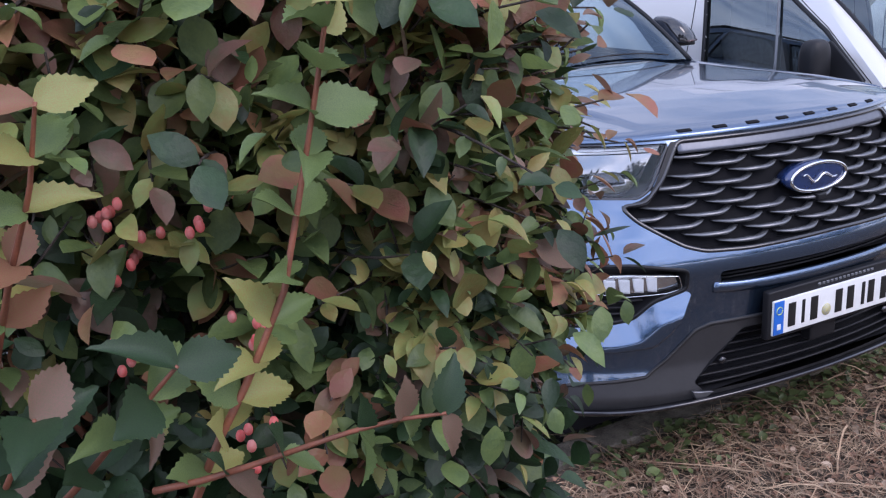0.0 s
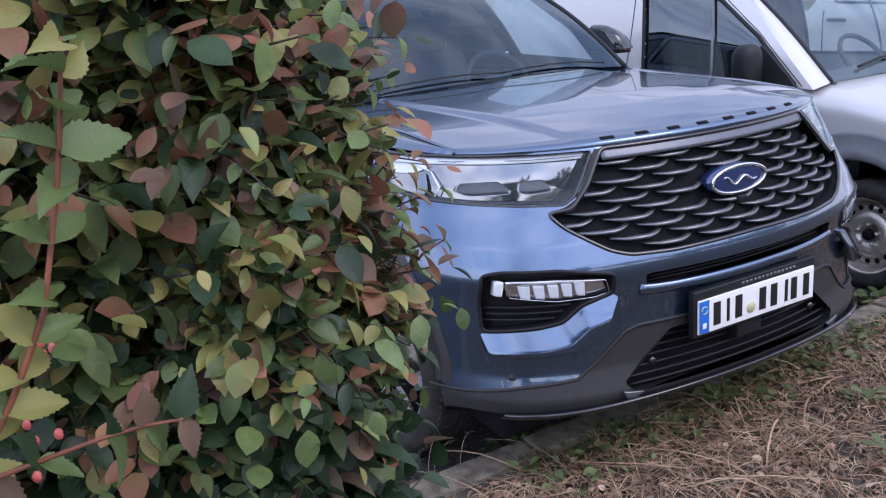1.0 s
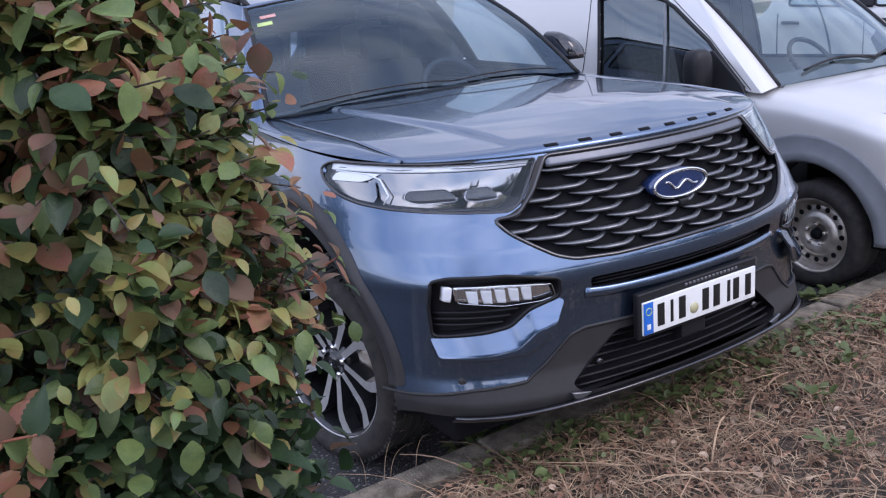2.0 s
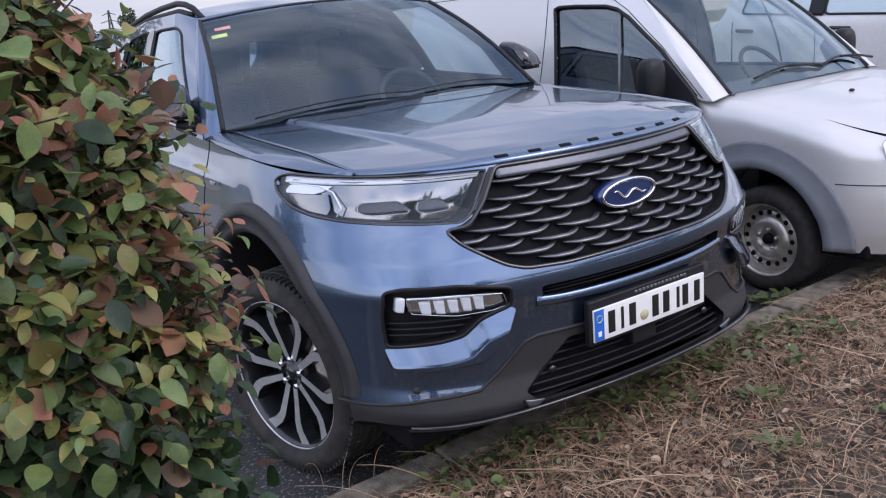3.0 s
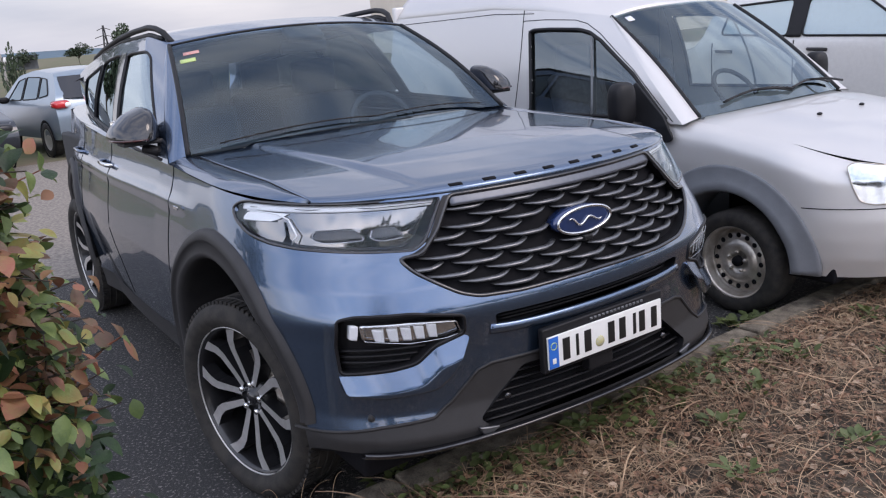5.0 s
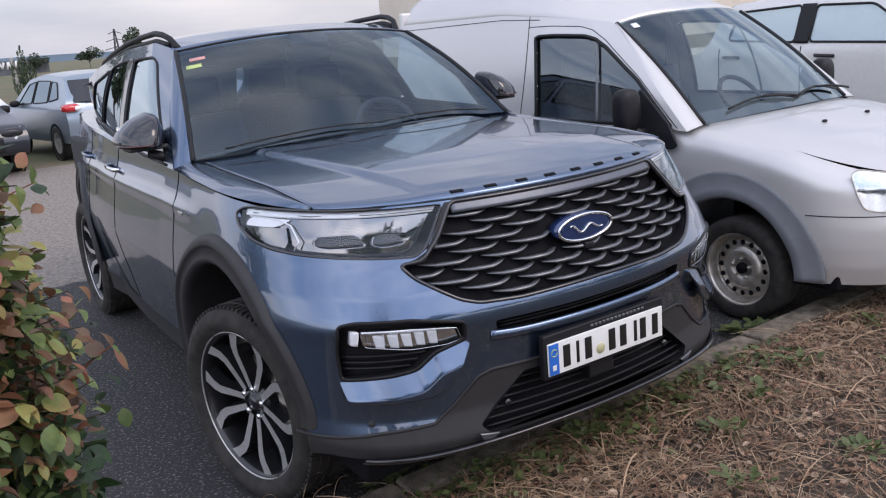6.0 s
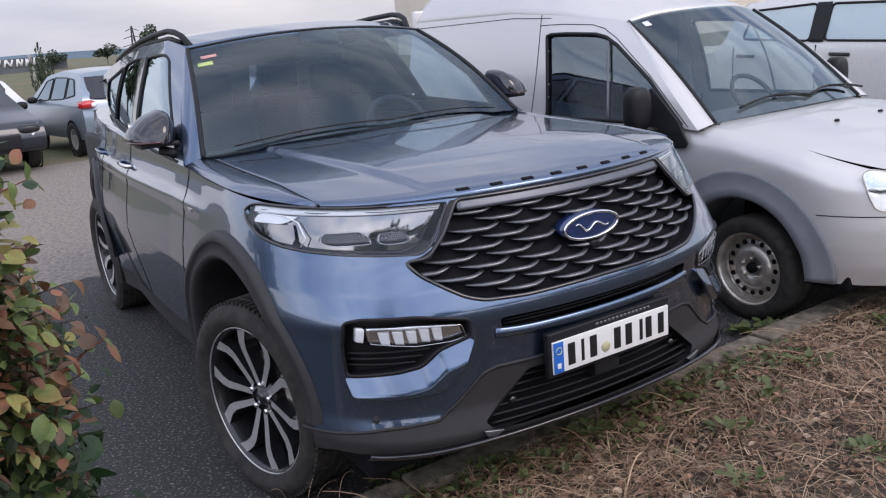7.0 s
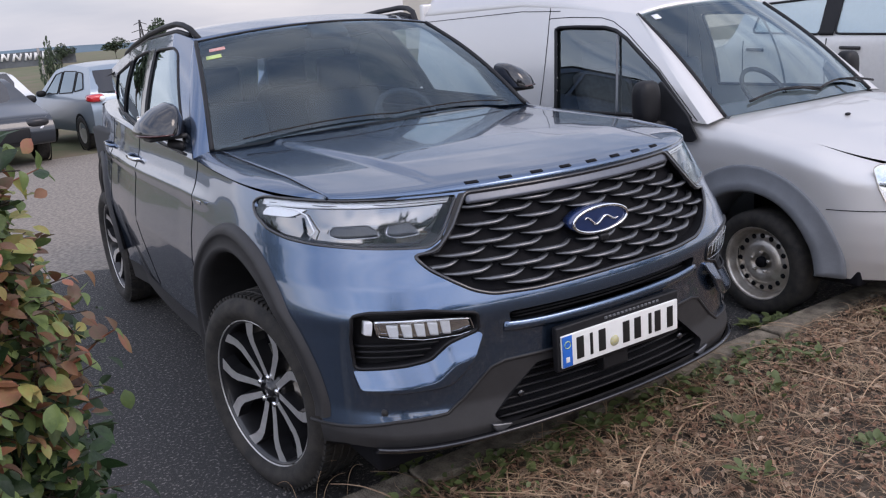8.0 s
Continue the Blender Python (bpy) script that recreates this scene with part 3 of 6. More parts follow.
for j in range(len(T_) - 1):
    for i in range(len(S_) - 1):
        q = (j * 150 + i, j * 150 + i + 1, (j + 1) * 150 + i + 1, (j + 1) * 150 + i)
        cs, ct = ss[list(q)].mean(), tt2[list(q)].mean()
        if not any(inside([cs], [ct], p)[0] for p in rims.values()):
            frame_faces.append(q)
frame_verts = [side_point(a, b) for a, b in zip(ss, tt2)]
both("cabin_side", lambda: (frame_verts, frame_faces), M["blue"])
for k, p in rims.items():
    def pane(k=k, p=p):
        v, f = patch(lambda a, b: side_point(a, b), p, 0.02)
        return [(x * 0.994, y, z) for x, y, z in v], f
    both(k, pane, M["glass_side"] if k == "front_window" else M["glass_dark"], "dark tinted glass")
    both("window_trim", lambda p=p: tube([side_point(a, b) for a, b in dense(p, 0.01)], 0.007, 6, closed=True), M["black"], "black trim")
DOOR_POST = [(0.292, 0.03), (0.314, 0.03), (0.258, 0.88), (0.210, 0.88)]
both("pillar_cover", lambda: slab(([(x - 0.004, y, z) for x, y, z in patch(side_point, DOOR_POST, 0.02)[0]], patch(side_point, DOOR_POST, 0.02)[1]), 0.004), M["black_gloss"], "gloss black door pillar")
both("front_pillar", lambda: sheet(lambda t, k: tuple(Vector(screen_at(-1.0, t)).lerp(Vector(side_point(0.004, t)), k) + Vector((-0.006, -0.006, 0.0)) * math.sin(math.pi * k)), np.linspace(0, 1, 20), np.linspace(0, 1, 6)), M["blue"])
both("shoulder", lambda: sheet(lambda y, k: (-(float(half_width(belt_z(y))) - 0.002 - taper(y) - (inset(y) + 0.004) * k), y, belt_z(y) - 0.006 + 0.010 * math.sin(math.pi * k * 0.7) * min(1, inset(y) / 0.03)), np.linspace(1.75, 4.78, 60), np.linspace(0, 1, 6)), M["blue"])
for sa in (-1, 1):
    part("pillar_trim", tube([screen_at(sa * 1.0, t) for t in np.linspace(0, 1, 20)], 0.011, 6), M["black"], suv, "black seal")
part("roof_seam", tube([screen_at(a, 1.0) for a in np.linspace(-1, 1, 30)], 0.006, 6), M["black"], suv)
part("tailgate", sheet(lambda a, t: (0.555 * a * (1 - 0.02 * t), 4.94 - 0.16 * t - 0.10 * a * a, 1.20 + 0.36 * t), np.linspace(-1, 1, 20), np.linspace(0, 1, 10)), M["glass_dark"], suv, "dark rear glass")


# wheel arches
def arch(wy, rings):
    def fn(s, r):
        t = math.pi * (0.985 - 1.045 * s)
        rad, out = rings[int(r)]
        rad = 0.49 + (rad - 0.49) * (1 - 0.48 * max(0.0, -math.cos(t)))
        y, z = wy + rad * math.cos(t), ARCH_Z + rad * math.sin(t)
        z = max(z, 0.29)
        w = float(half_width(min(max(z, 0.42), 1.0)))
        if y < 1.0:
            w = min(w, outline_x(y, z))
        return -(w + out - taper(y)), y, z
    return sheet(fn, np.linspace(0, 1, 60), range(len(rings)))


RINGS = [(0.600, -0.004), (0.597, 0.010), (0.588, 0.017), (0.564, 0.023), (0.556, 0.018), (0.551, 0.009), (0.515, 0.016), (0.503, 0.013), (0.492, 0.0), (0.49, -0.03), (0.49, -0.30)]
for wy in (ARCH_Y, REAR_Y):
    both("wheel_arch", lambda wy=wy: arch(wy, RINGS), M["plastic"], "matt grey wheel-arch cladding")
part("floor_pan", box(-0.80, 0.80, 0.30, 4.7, 0.26, 0.36, 0.02), M["mesh_black"], suv)
for x0, x1 in ((-0.63, 0.63),):
    part("engine_bay", box(x0, x1, 0.30, 1.4, 0.36, 0.98, 0.02), M["mesh_black"], suv)
part("bulkhead", box(-0.74, 0.74, 1.38, 1.44, 0.36, 1.16, 0.01), M["mesh_black"], suv)


# wheels
def wheel_geo(radius, rim):
    tyre = lathe([(rim - 0.005, -0.10), (rim + 0.02, -0.125), (radius - 0.05, -0.132), (radius - 0.018, -0.118), (radius, -0.09), (radius + 0.001, -0.03), (radius + 0.001, 0.03),
                  (radius, 0.09), (radius - 0.018, 0.118), (radius - 0.05, 0.132), (rim + 0.02, 0.125), (rim - 0.005, 0.10)], 72)
    return tyre


def make_wheel(owner, x, y, z, out, steer=0.0):
    """out: -1 when the wheel's face looks to -x."""
    w = new("wheel")
    w.parent = owner
    w.matrix_basis = pose(x, y, z, 0, 0, steer + (0 if out < 0 else 180)) @ pose(0, 0, 0, 62, 0, 0)
    part("tyre", wheel_geo(0.385, 0.290), M["rubber"], w, "worn black tyre")
    grooves = join(*[tube([(a, 0.387 * math.cos(t), 0.387 * math.sin(t)) for t in np.linspace(0, 2 * math.pi, 73)[:-1]], 0.004, 5, closed=True) for a in (-0.06, -0.02, 0.02, 0.06)])
    blocks = []
    for k in range(90):
        t = 2 * math.pi * k / 90
        for a0, a1 in ((-0.105, -0.068), (0.068, 0.105)):
            g = as_geo(box(a0, a1, -0.008, 0.008, 0.372, 0.3885))
            blocks.append(moved(g, Matrix.Rotation(t, 4, "X")))
    part("tread", join(grooves, *blocks), M["rubber"], w, smooth=False)
    part("rim", lathe([(0.290, 0.10), (0.280, 0.09), (0.273, 0.0), (0.272, -0.085), (0.280, -0.098), (0.293, -0.104), (0.299, -0.098), (0.293, -0.088)], 72), M["alloy_dark"], w, "gloss black rim barrel")
    part("rim_edge", tube([(-0.103, 0.2885 * math.cos(t), 0.2885 * math.sin(t)) for t in np.linspace(0, 2 * math.pi, 73)[:-1]], 0.0032, 8, closed=True), M["alloy"], w, "bright machined edge")
    part("brake_disc", lathe([(0.0, -0.01), (0.165, -0.01), (0.168, 0.0), (0.165, 0.012), (0.0, 0.012)], 40), M["steel"], w)
    part("backing", lathe([(0.0, 0.03), (0.278, 0.03)], 40), M["mesh_black"], w)
    for k in range(5):
        base = 2 * math.pi * k / 5
        for s in (-1, 1):
            rows = []
            for r, ang, wd in ((0.060, base + s * 0.34, 0.0125), (0.115, base + s * 0.265, 0.0130), (0.196, base + s * 0.235, 0.0160), (0.230, base + s * 0.275, 0.0195), (0.284, base + s * 0.395, 0.0250)):
                rows.append((r, ang, wd))
            face, body = [], []
            for r, ang, wd in rows:
                c = Vector((0, r * math.cos(ang), r * math.sin(ang)))
                t = Vector((0, -math.sin(ang), math.cos(ang)))
                xo = -0.062 - 0.032 * (r / 0.284) ** 1.5
                face += [tuple(c - t * wd + Vector((xo, 0, 0))), tuple(c + t * wd + Vector((xo, 0, 0)))]
                body += [tuple(c - t * wd + Vector((xo + 0.0015, 0, 0))), tuple(c + t * wd + Vector((xo + 0.0015, 0, 0))),
                         tuple(c + t * wd * 1.25 + Vector((xo + 0.05, 0, 0))), tuple(c - t * wd * 1.25 + Vector((xo + 0.05, 0, 0)))]
            ff = [(2 * i, 2 * i + 1, 2 * i + 3, 2 * i + 2) for i in range(len(rows) - 1)]
            fb = []
            for i in range(len(rows) - 1):
                for q in range(4):
                    fb.append((4 * i + q, 4 * i + (q + 1) % 4, 4 * (i + 1) + (q + 1) % 4, 4 * (i + 1) + q))
            sp = part("spoke", (body, fb), M["alloy_dark"], w, "black spoke with a bright face", smooth=False)
            part("spoke_face", slab((face, ff), 0.0012), M["alloy"], sp, smooth=False)
    part("hub", lathe([(0.0, -0.070), (0.026, -0.070), (0.030, -0.066), (0.034, -0.058), (0.075, -0.056), (0.082, -0.045), (0.084, 0.0)], 40), M["alloy_dark"], w)
    part("hub_cap", lathe([(0.0, -0.074), (0.022, -0.073), (0.026, -0.068)], 24), M["black_gloss"], w)
    nut = lathe([(0.0, -0.026), (0.009, -0.026), (0.013, -0.02), (0.013, 0.0)], 6)
    for k in range(5):
        t = 2 * math.pi * (k + 0.5) / 5
        part("wheel_nut", moved(nut, Matrix.Translation((-0.050, 0.056 * math.cos(t), 0.056 * math.sin(t)))), M["chrome"], w)
    return w


for x, y, o, st in ((-0.868, WHEEL_Y, -1, 14), (-0.795, REAR_Y, -1, 0), (0.868, WHEEL_Y, 1, 14), (0.795, REAR_Y, 1, 0)):
    make_wheel(suv, x, y, WHEEL_Z, o, st)


# front of the blue car: lamps, grille, badge, plate
def ribbon(fn, outline, r, closed=True, sides=6):
    return tube([fn(a, b) for a, b in dense(outline, 0.012, closed)], r, sides, closed)


for sgn in (-1, 1):
    hd = HEAD if sgn > 0 else mirror(HEAD)
    lamp = part("headlight", patch(nose(0.075), hd, 0.02), M["lamp_dark"], suv, "clear headlight with a bright upper light guide")

    def hp(x, z, off, s=sgn):
        return s * x, float(front_y(x, z)) + off, z
    part("lamp_rim", ribbon(nose(0.008), hd, 0.0065), M["black_gloss"], lamp, "black surround")
    part("lamp_wall", sheet(lambda s, o, hd=hd: nose(o)(*hd[int(s)]), range(len(hd)), [0.0, 0.08]), M["lamp_dark"], lamp)
    guide = [(0.476, 1.143), (0.646, 1.144), (0.80, 1.144), (0.895, 1.143), (0.903, 1.124), (0.80, 1.127), (0.646, 1.127), (0.490, 1.127)]
    part("light_guide", slab(patch(lambda x, z: hp(x, z, 0.022), guide, 0.012), 0.01, (0, -1, 0)), M["lamp_white"], lamp, "white light guide")
    part("guide_groove", tube([hp(x, z, 0.0105) for x, z in ((0.488, 1.135), (0.646, 1.1355), (0.80, 1.1355), (0.893, 1.134))], 0.0012, 5), M["lamp_dark"], lamp)
    # a bright shell tilted to the sky, a pale outer chamber and two dark projectors behind the lens
    # The tilted mirror shell is added to imitate sky and trees reflected in the lens.
    part("reflector_shell", patch(lambda x, z: hp(x, z, 0.028 + 0.25 * (1.124 - z) + 0.7 * (1.124 - z) ** 2), [(0.500, 1.122), (0.696, 1.124), (0.826, 1.124), (0.862, 1.122), (0.852, 1.045), (0.840, 1.030), (0.787, 1.024), (0.693, 1.018), (0.600, 1.014), (0.568, 1.028)], 0.012), M["lamp_shell"], lamp, "added mirror shell imitating the lens reflection")
    part("side_reflector", patch(lambda x, z: hp(x, z, 0.016), [(0.836, 1.122), (0.892, 1.124), (0.908, 1.110), (0.914, 1.092), (0.870, 1.096)], 0.010), M["lamp_white"], lamp, "pale side lamp")
    # This lower side piece likewise stands in for sky mirrored by the lens.
    part("side_reflector", patch(lambda x, z: hp(x, z, 0.018 + 0.12 * (1.094 - z)), [(0.852, 1.098), (0.870, 1.094), (0.914, 1.090), (0.911, 1.055), (0.895, 1.042), (0.868, 1.036), (0.858, 1.062)], 0.010), M["lamp_shell"], lamp, "added side mirror imitating the lens reflection")
    part("guide_line", tube([hp(x, z, 0.014) for x, z in ((0.900, 1.122), (0.858, 1.120), (0.842, 1.105), (0.842, 1.060), (0.858, 1.034))], 0.003, 6), M["lamp_white"], lamp)
    for x0, x1 in ((0.590, 0.668), (0.695, 0.800)):
        md = rounded([(x0 + 0.012, 1.078), (x1, 1.072), (x1 + 0.014, 1.046), (x1 - 0.010, 1.036), (x0, 1.042)], 0.012)
        unit = part("lamp_module", slab(patch(lambda x, z: hp(x, z, 0.038), md, 0.014), 0.02, (0, -1, 0)), M["black_gloss"], lamp, "dark projector module")
        part("module_edge", tube([hp(x, z, 0.034) for x, z in dense(md, 0.012)[len(dense(md, 0.012)) // 3:]], 0.0013, 6), M["lamp_chrome"], unit)
    part("inner_fin", join(*[tube([hp(0.532 + k * 0.008, 1.088 - k * 0.008, 0.03), hp(0.566 + k * 0.004, 1.045 + k * 0.002, 0.03)], 0.003, 5) for k in range(4)]), M["black"], lamp)
    part("lens", patch(nose(0.004), hd, 0.014), M["lens"], lamp, "clear lens")
    part("lamp_border", patch(lambda x, z: hp(x, z, -0.003), [(0.438, 1.153), (0.460, 1.152), (0.555, 1.022), (0.592, 1.002), (0.640, 0.990), (0.575, 0.990), (0.512, 1.050)], 0.008), M["black"], lamp, "black border towards the grille")

    fg = FOG if sgn > 0 else mirror(FOG)
    fog = part("air_duct", patch(nose(0.055), fg, 0.02), M["black"], suv, "black side duct with a lamp strip")
    part("duct_wall", sheet(lambda s, o, fg=fg: nose(o)(*fg[int(s) % len(fg)]), range(len(fg) + 1), [-0.002, 0.06]), M["black"], fog)
    part("duct_rim", ribbon(nose(0.0), fg, 0.006), M["black"], fog)
    for z in (0.718, 0.698, 0.678):
        x0 = float(np.interp(z, [0.66, 0.672, 0.72], [0.72, 0.665, 0.612]))
        part("slat", tube([hp(x, z, 0.025) for x in np.linspace(x0, 0.83, 14)], 0.006, 6, squash=(1, 0.6)), M["black"], fog)
    strip = rounded([(0.532, 0.790), (0.660, 0.801), (0.786, 0.803), (0.781, 0.754), (0.665, 0.736), (0.560, 0.738), (0.517, 0.748)], 0.006)
    drl = part("lamp_strip", slab(patch(lambda x, z: hp(x, z, 0.020), strip, 0.012), 0.02, (0, -1, 0)), M["lamp_chrome"], fog, "clear lamp strip with ribbed reflectors")
    part("lens", patch(lambda x, z: hp(x, z, 0.002), strip, 0.014), M["lens"], drl, "clear lens")
    part("lamp_edge", tube([hp(x, z, 0.004) for x, z in dense(strip, 0.012)], 0.0018, 6, closed=True), M["lamp_chrome"], drl)
    for k in range(5):
        x = 0.590 + k * 0.036
        part("reflector_rib", slab(patch(lambda a, z: hp(a, z, 0.010 + 0.3 * (a - x)), [(x, 0.788), (x + 0.024, 0.789), (x + 0.016, 0.746), (x - 0.004, 0.745)], 0.006), 0.004, (0, -1, 0)), M["lamp_white"], drl)
    part("end_lamp", slab(patch(lambda x, z: hp(x, z, 0.008), rounded([(0.793, 0.806), (0.811, 0.806), (0.813, 0.759), (0.795, 0.756)], 0.004), 0.006), 0.02, (0, -1, 0)), M["lamp_white"], fog, "small white lamp")

    top_x, top_z = (0.50, 0.515, 0.597, 0.651, 0.714, 0.85), (0.750, 0.742, 0.716, 0.666, 0.653, 0.640)
    ledge = rounded([(0.845, 0.640), (0.714, 0.653), (0.651, 0.666), (0.597, 0.716), (0.515, 0.743), (0.498, 0.735), (0.509, 0.715), (0.569, 0.625), (0.614, 0.586), (0.749, 0.573), (0.843, 0.577)], 0.012)

    def ledge_at(x, z):
        k = min(1, max(0, (float(np.interp(x, top_x, top_z)) - z) / 0.06))
        return hp(x, z, 0.004 - 0.046 * k)
    part("bumper_ledge", slab(patch(ledge_at, ledge, 0.008), 0.02, (0, -1, 0)), M["blue"], suv)
    part("parking_sensor", moved(lathe([(0, -0.004), (0.009, -0.004), (0.011, 0.0), (0.013, -0.001), (0.014, 0.003)], 20), Matrix.Translation(hp(0.786, 0.494, 0.0)) @ Matrix.Rotation(sgn * 1.05, 4, "Z") @ Matrix.Rotation(math.pi / 2, 4, "Z")), M["plastic"], suv)
    part("lip_corner", slab(patch(lambda x, z: hp(x, z, -0.012), [(0.425, 0.412), (0.494, 0.424), (0.478, 0.392), (0.46, 0.384)], 0.008), 0.012, (0, -1, 0)), M["bar"], suv, "satin grey corner piece")

# grille
grille = part("grille", patch(nose(0.050), GRILLE, 0.02), M["mesh_black"], suv, "black grille with rows of curved wing-shaped bars")
part("grille_wall", sheet(lambda s, o: nose(o)(*GRILLE[int(s) % len(GRILLE)]), range(len(GRILLE) + 1), [-0.002, 0.055]), M["black"], grille)
part("grille_frame", ribbon(nose(0.004), GRILLE, 0.008), M["black_gloss"], grille, "gloss black frame")
part("grille_top", slab(sheet(lambda x, z: nose(0.004)(x, z), np.linspace(-0.440, 0.440, 60), [1.118, 1.128, 1.140, 1.152]), 0.015, (0, -1, 0)), M["strip"], grille, "satin grey upper strip")


def wing_bar(cx, cz):
    """One curved bar, thick in its middle, its ends turned up and set back."""
    verts, faces = [], []
    n = 12
    for i in range(n + 1):
        u = 2 * i / n - 1
        x = cx + 0.084 * u
        z = cz + 0.013 * max(0, u - 0.35) ** 1.5 * 1.6 + 0.006 * max(0, -u - 0.5)
        h = 0.0056 * (1 - 0.8 * abs(u) ** 1.8) + 0.0006
        y = float(front_y(x, z)) + 0.014 + 0.022 * abs(u) ** 2.5
        verts += [(x, y - 0.002, z - h), (x, y - 0.004, z + h * 0.2), (x, y + 0.010, z + h), (x, y + 0.022, z + h * 0.2), (x, y + 0.022, z - h)]
    for i in range(n):
        for q in range(5):
            faces.append((5 * i + q, 5 * i + (q + 1) % 5, 5 * (i + 1) + (q + 1) % 5, 5 * (i + 1) + q))
    faces += [tuple(range(5))[::-1], tuple(5 * n + q for q in range(5))]
    return verts, faces


inner = [(x * 0.985, 0.99 + (z - 0.99) * 0.95) for x, z in GRILLE]
for row in range(10):
    z = 1.106 - row * 0.0268
    for col in range(-6, 7):
        x = col * 0.196 + (0.098 if row % 2 else 0.0)
        if inside([x], [z], inner)[0] and not (abs(x) < 0.125 and abs(z - 1.005) < 0.042):
            g = wing_bar(x, z)
            keep = [inside([p[0]], [p[2]], GRILLE)[0] for p in g[0]]
            fs = [f for f in g[1] if all(keep[i] for i in f)]
            if len(fs) > 12:
                part("grille_bar", (g[0], fs), M["bar"], grille)

def disc(cx, cz, rx, rz, off, bulge=0.0, steps=40, rings=5):
    verts = [(cx, float(front_y(cx, cz)) + off - bulge, cz)]
    for r in range(1, rings + 1):
        k = r / rings
        for s in range(steps):
            t = 2 * math.pi * s / steps
            verts.append((cx + rx * k * math.cos(t), float(front_y(cx, cz)) + off - bulge * (1 - k * k), cz + rz * k * math.sin(t)))
    faces = [(0, 1 + (s + 1) % steps, 1 + s) for s in range(steps)]
    for r in range(rings - 1):
        for s in range(steps):
            a, b = 1 + r * steps + s, 1 + r * steps + (s + 1) % steps
            faces.append((a, b, b + steps, a + steps))
    return verts, faces


badge = part("badge", slab(disc(0, 1.005, 0.123, 0.047, -0.004, 0.004), 0.05, (0, -1, 0)), M["oval_blue"], suv, "blue oval badge with a bright ring")
part("badge_ring", tube([(0.117 * math.cos(t), float(front_y(0, 1.005)) - 0.006, 1.005 + 0.0430 * math.sin(t)) for t in np.linspace(0, 2 * math.pi, 61)[:-1]], 0.0055, 8, closed=True), M["chrome"], badge, "chrome ring")
part("badge_mark", tube([(0.072 * u, float(front_y(0, 1.005)) - 0.0105, 1.004 + 0.011 * math.sin(5.5 * u) * (1 - 0.4 * u)) for u in np.linspace(-1, 1, 30)], [0.0045 * (1 - 0.5 * abs(u)) for u in np.linspace(-1, 1, 30)], 6), M["chrome"], badge, "bright curl")
part("camera_pod", as_geo(box(-0.018, 0.018, 0.065, 0.100, 0.936, 0.954, 0.004)), M["black"], suv)

# raised plain bars along the bonnet's nose
for k in range(8):
    x = -0.403 + k * 0.1135

    def on_nose(u, v, x=x):
        p = Vector(bonnet_at((x + u + 0.15 * v) / 0.79, 0.012 + v))
        return p.x, p.y - 0.0015, p.z + 0.0015
    part("bonnet_letter_bar", slab(sheet(on_nose, np.linspace(-0.021, 0.021, 5), np.linspace(0, 0.011, 4)), 0.002), M["mesh_black"], suv, "dark plain bar")

# slot, lower grille, lip
slot = part("upper_slot", patch(nose(0.05), SLOT, 0.02), M["mesh_black"], suv, "black intake slot")
part("slot_wall", sheet(lambda s, o: nose(o)(*SLOT[int(s) % len(SLOT)]), range(len(SLOT) + 1), [-0.002, 0.055]), M["black"], slot)
for z in (0.756, 0.768, 0.780):
    part("slat", tube([nose(0.03)(x, z) for x in np.linspace(-0.38, 0.38, 30)], 0.003, 5), M["black"], slot)
part("bumper_bar", tube([nose(0.002)(x, 0.731 + 0.010 * (abs(x) / 0.42) ** 6) for x in np.linspace(-0.425, 0.425, 50)], 0.018, 10, squash=(0.6, 1)), M["blue"], suv)
low = part("lower_grille", patch(nose(0.07), LOWER, 0.02), M["mesh_black"], suv, "black lower grille with slats")
part("lower_wall", sheet(lambda s, o: nose(o)(*LOWER[int(s) % len(LOWER)]), range(len(LOWER) + 1), [-0.002, 0.075]), M["black"], low)
for z in (0.428, 0.452, 0.478, 0.506, 0.534, 0.562):
    w = float(np.interp(z, [0.412, 0.446, 0.590], [0.44, 0.465, 0.305]))
    part("slat", tube([nose(0.024)(x, z) for x in np.linspace(-w, w, 30)], 0.007, 6, squash=(1, 0.55)), M["black"], low)
part("tow_cover", as_geo(box(-0.055, 0.055, 0.03, 0.07, 0.495, 0.560, 0.006)), M["black"], low)
for sgn in (-1, 1):
    part("parking_sensor", moved(lathe([(0, -0.006), (0.010, -0.006), (0.013, 0.0)], 18), Matrix.Translation(nose(0.012)(sgn * 0.365, 0.488)) @ Matrix.Rotation(math.pi / 2, 4, "Z")), M["black_gloss"], low)


def splitter(u, v):
    x = 0.82 * u
    z = 0.404 - 0.026 * v - 0.022 * u * u
    return x, float(front_y(x, 0.42)) - 0.018 + 0.030 * v * v - 0.006 * math.sin(math.pi * v), z


for sgn in (-1, 1):
    part("trim_edge", tube([(sgn * x, float(front_y(x, z)) - 0.001, z) for x, z in dense(list(zip(TRIM_X, TRIM_Z)), 0.015, closed=False) if x < 0.95], 0.0055, 6), M["plastic"], suv, "raised plastic edge")
part("splitter", slab(sheet(splitter, np.linspace(-1, 1, 80), np.linspace(0, 1, 6)), 0.02, (0, -1, 0)), M["black_gloss"], suv, "gloss black front lip")
part("undertray", sheet(lambda x, v: (x, float(front_y(x, 0.42)) + 0.012 + 0.30 * v, 0.385 - 0.12 * v), np.linspace(-0.89, 0.89, 40), [0, 0.5, 1]), M["mesh_black"], suv)

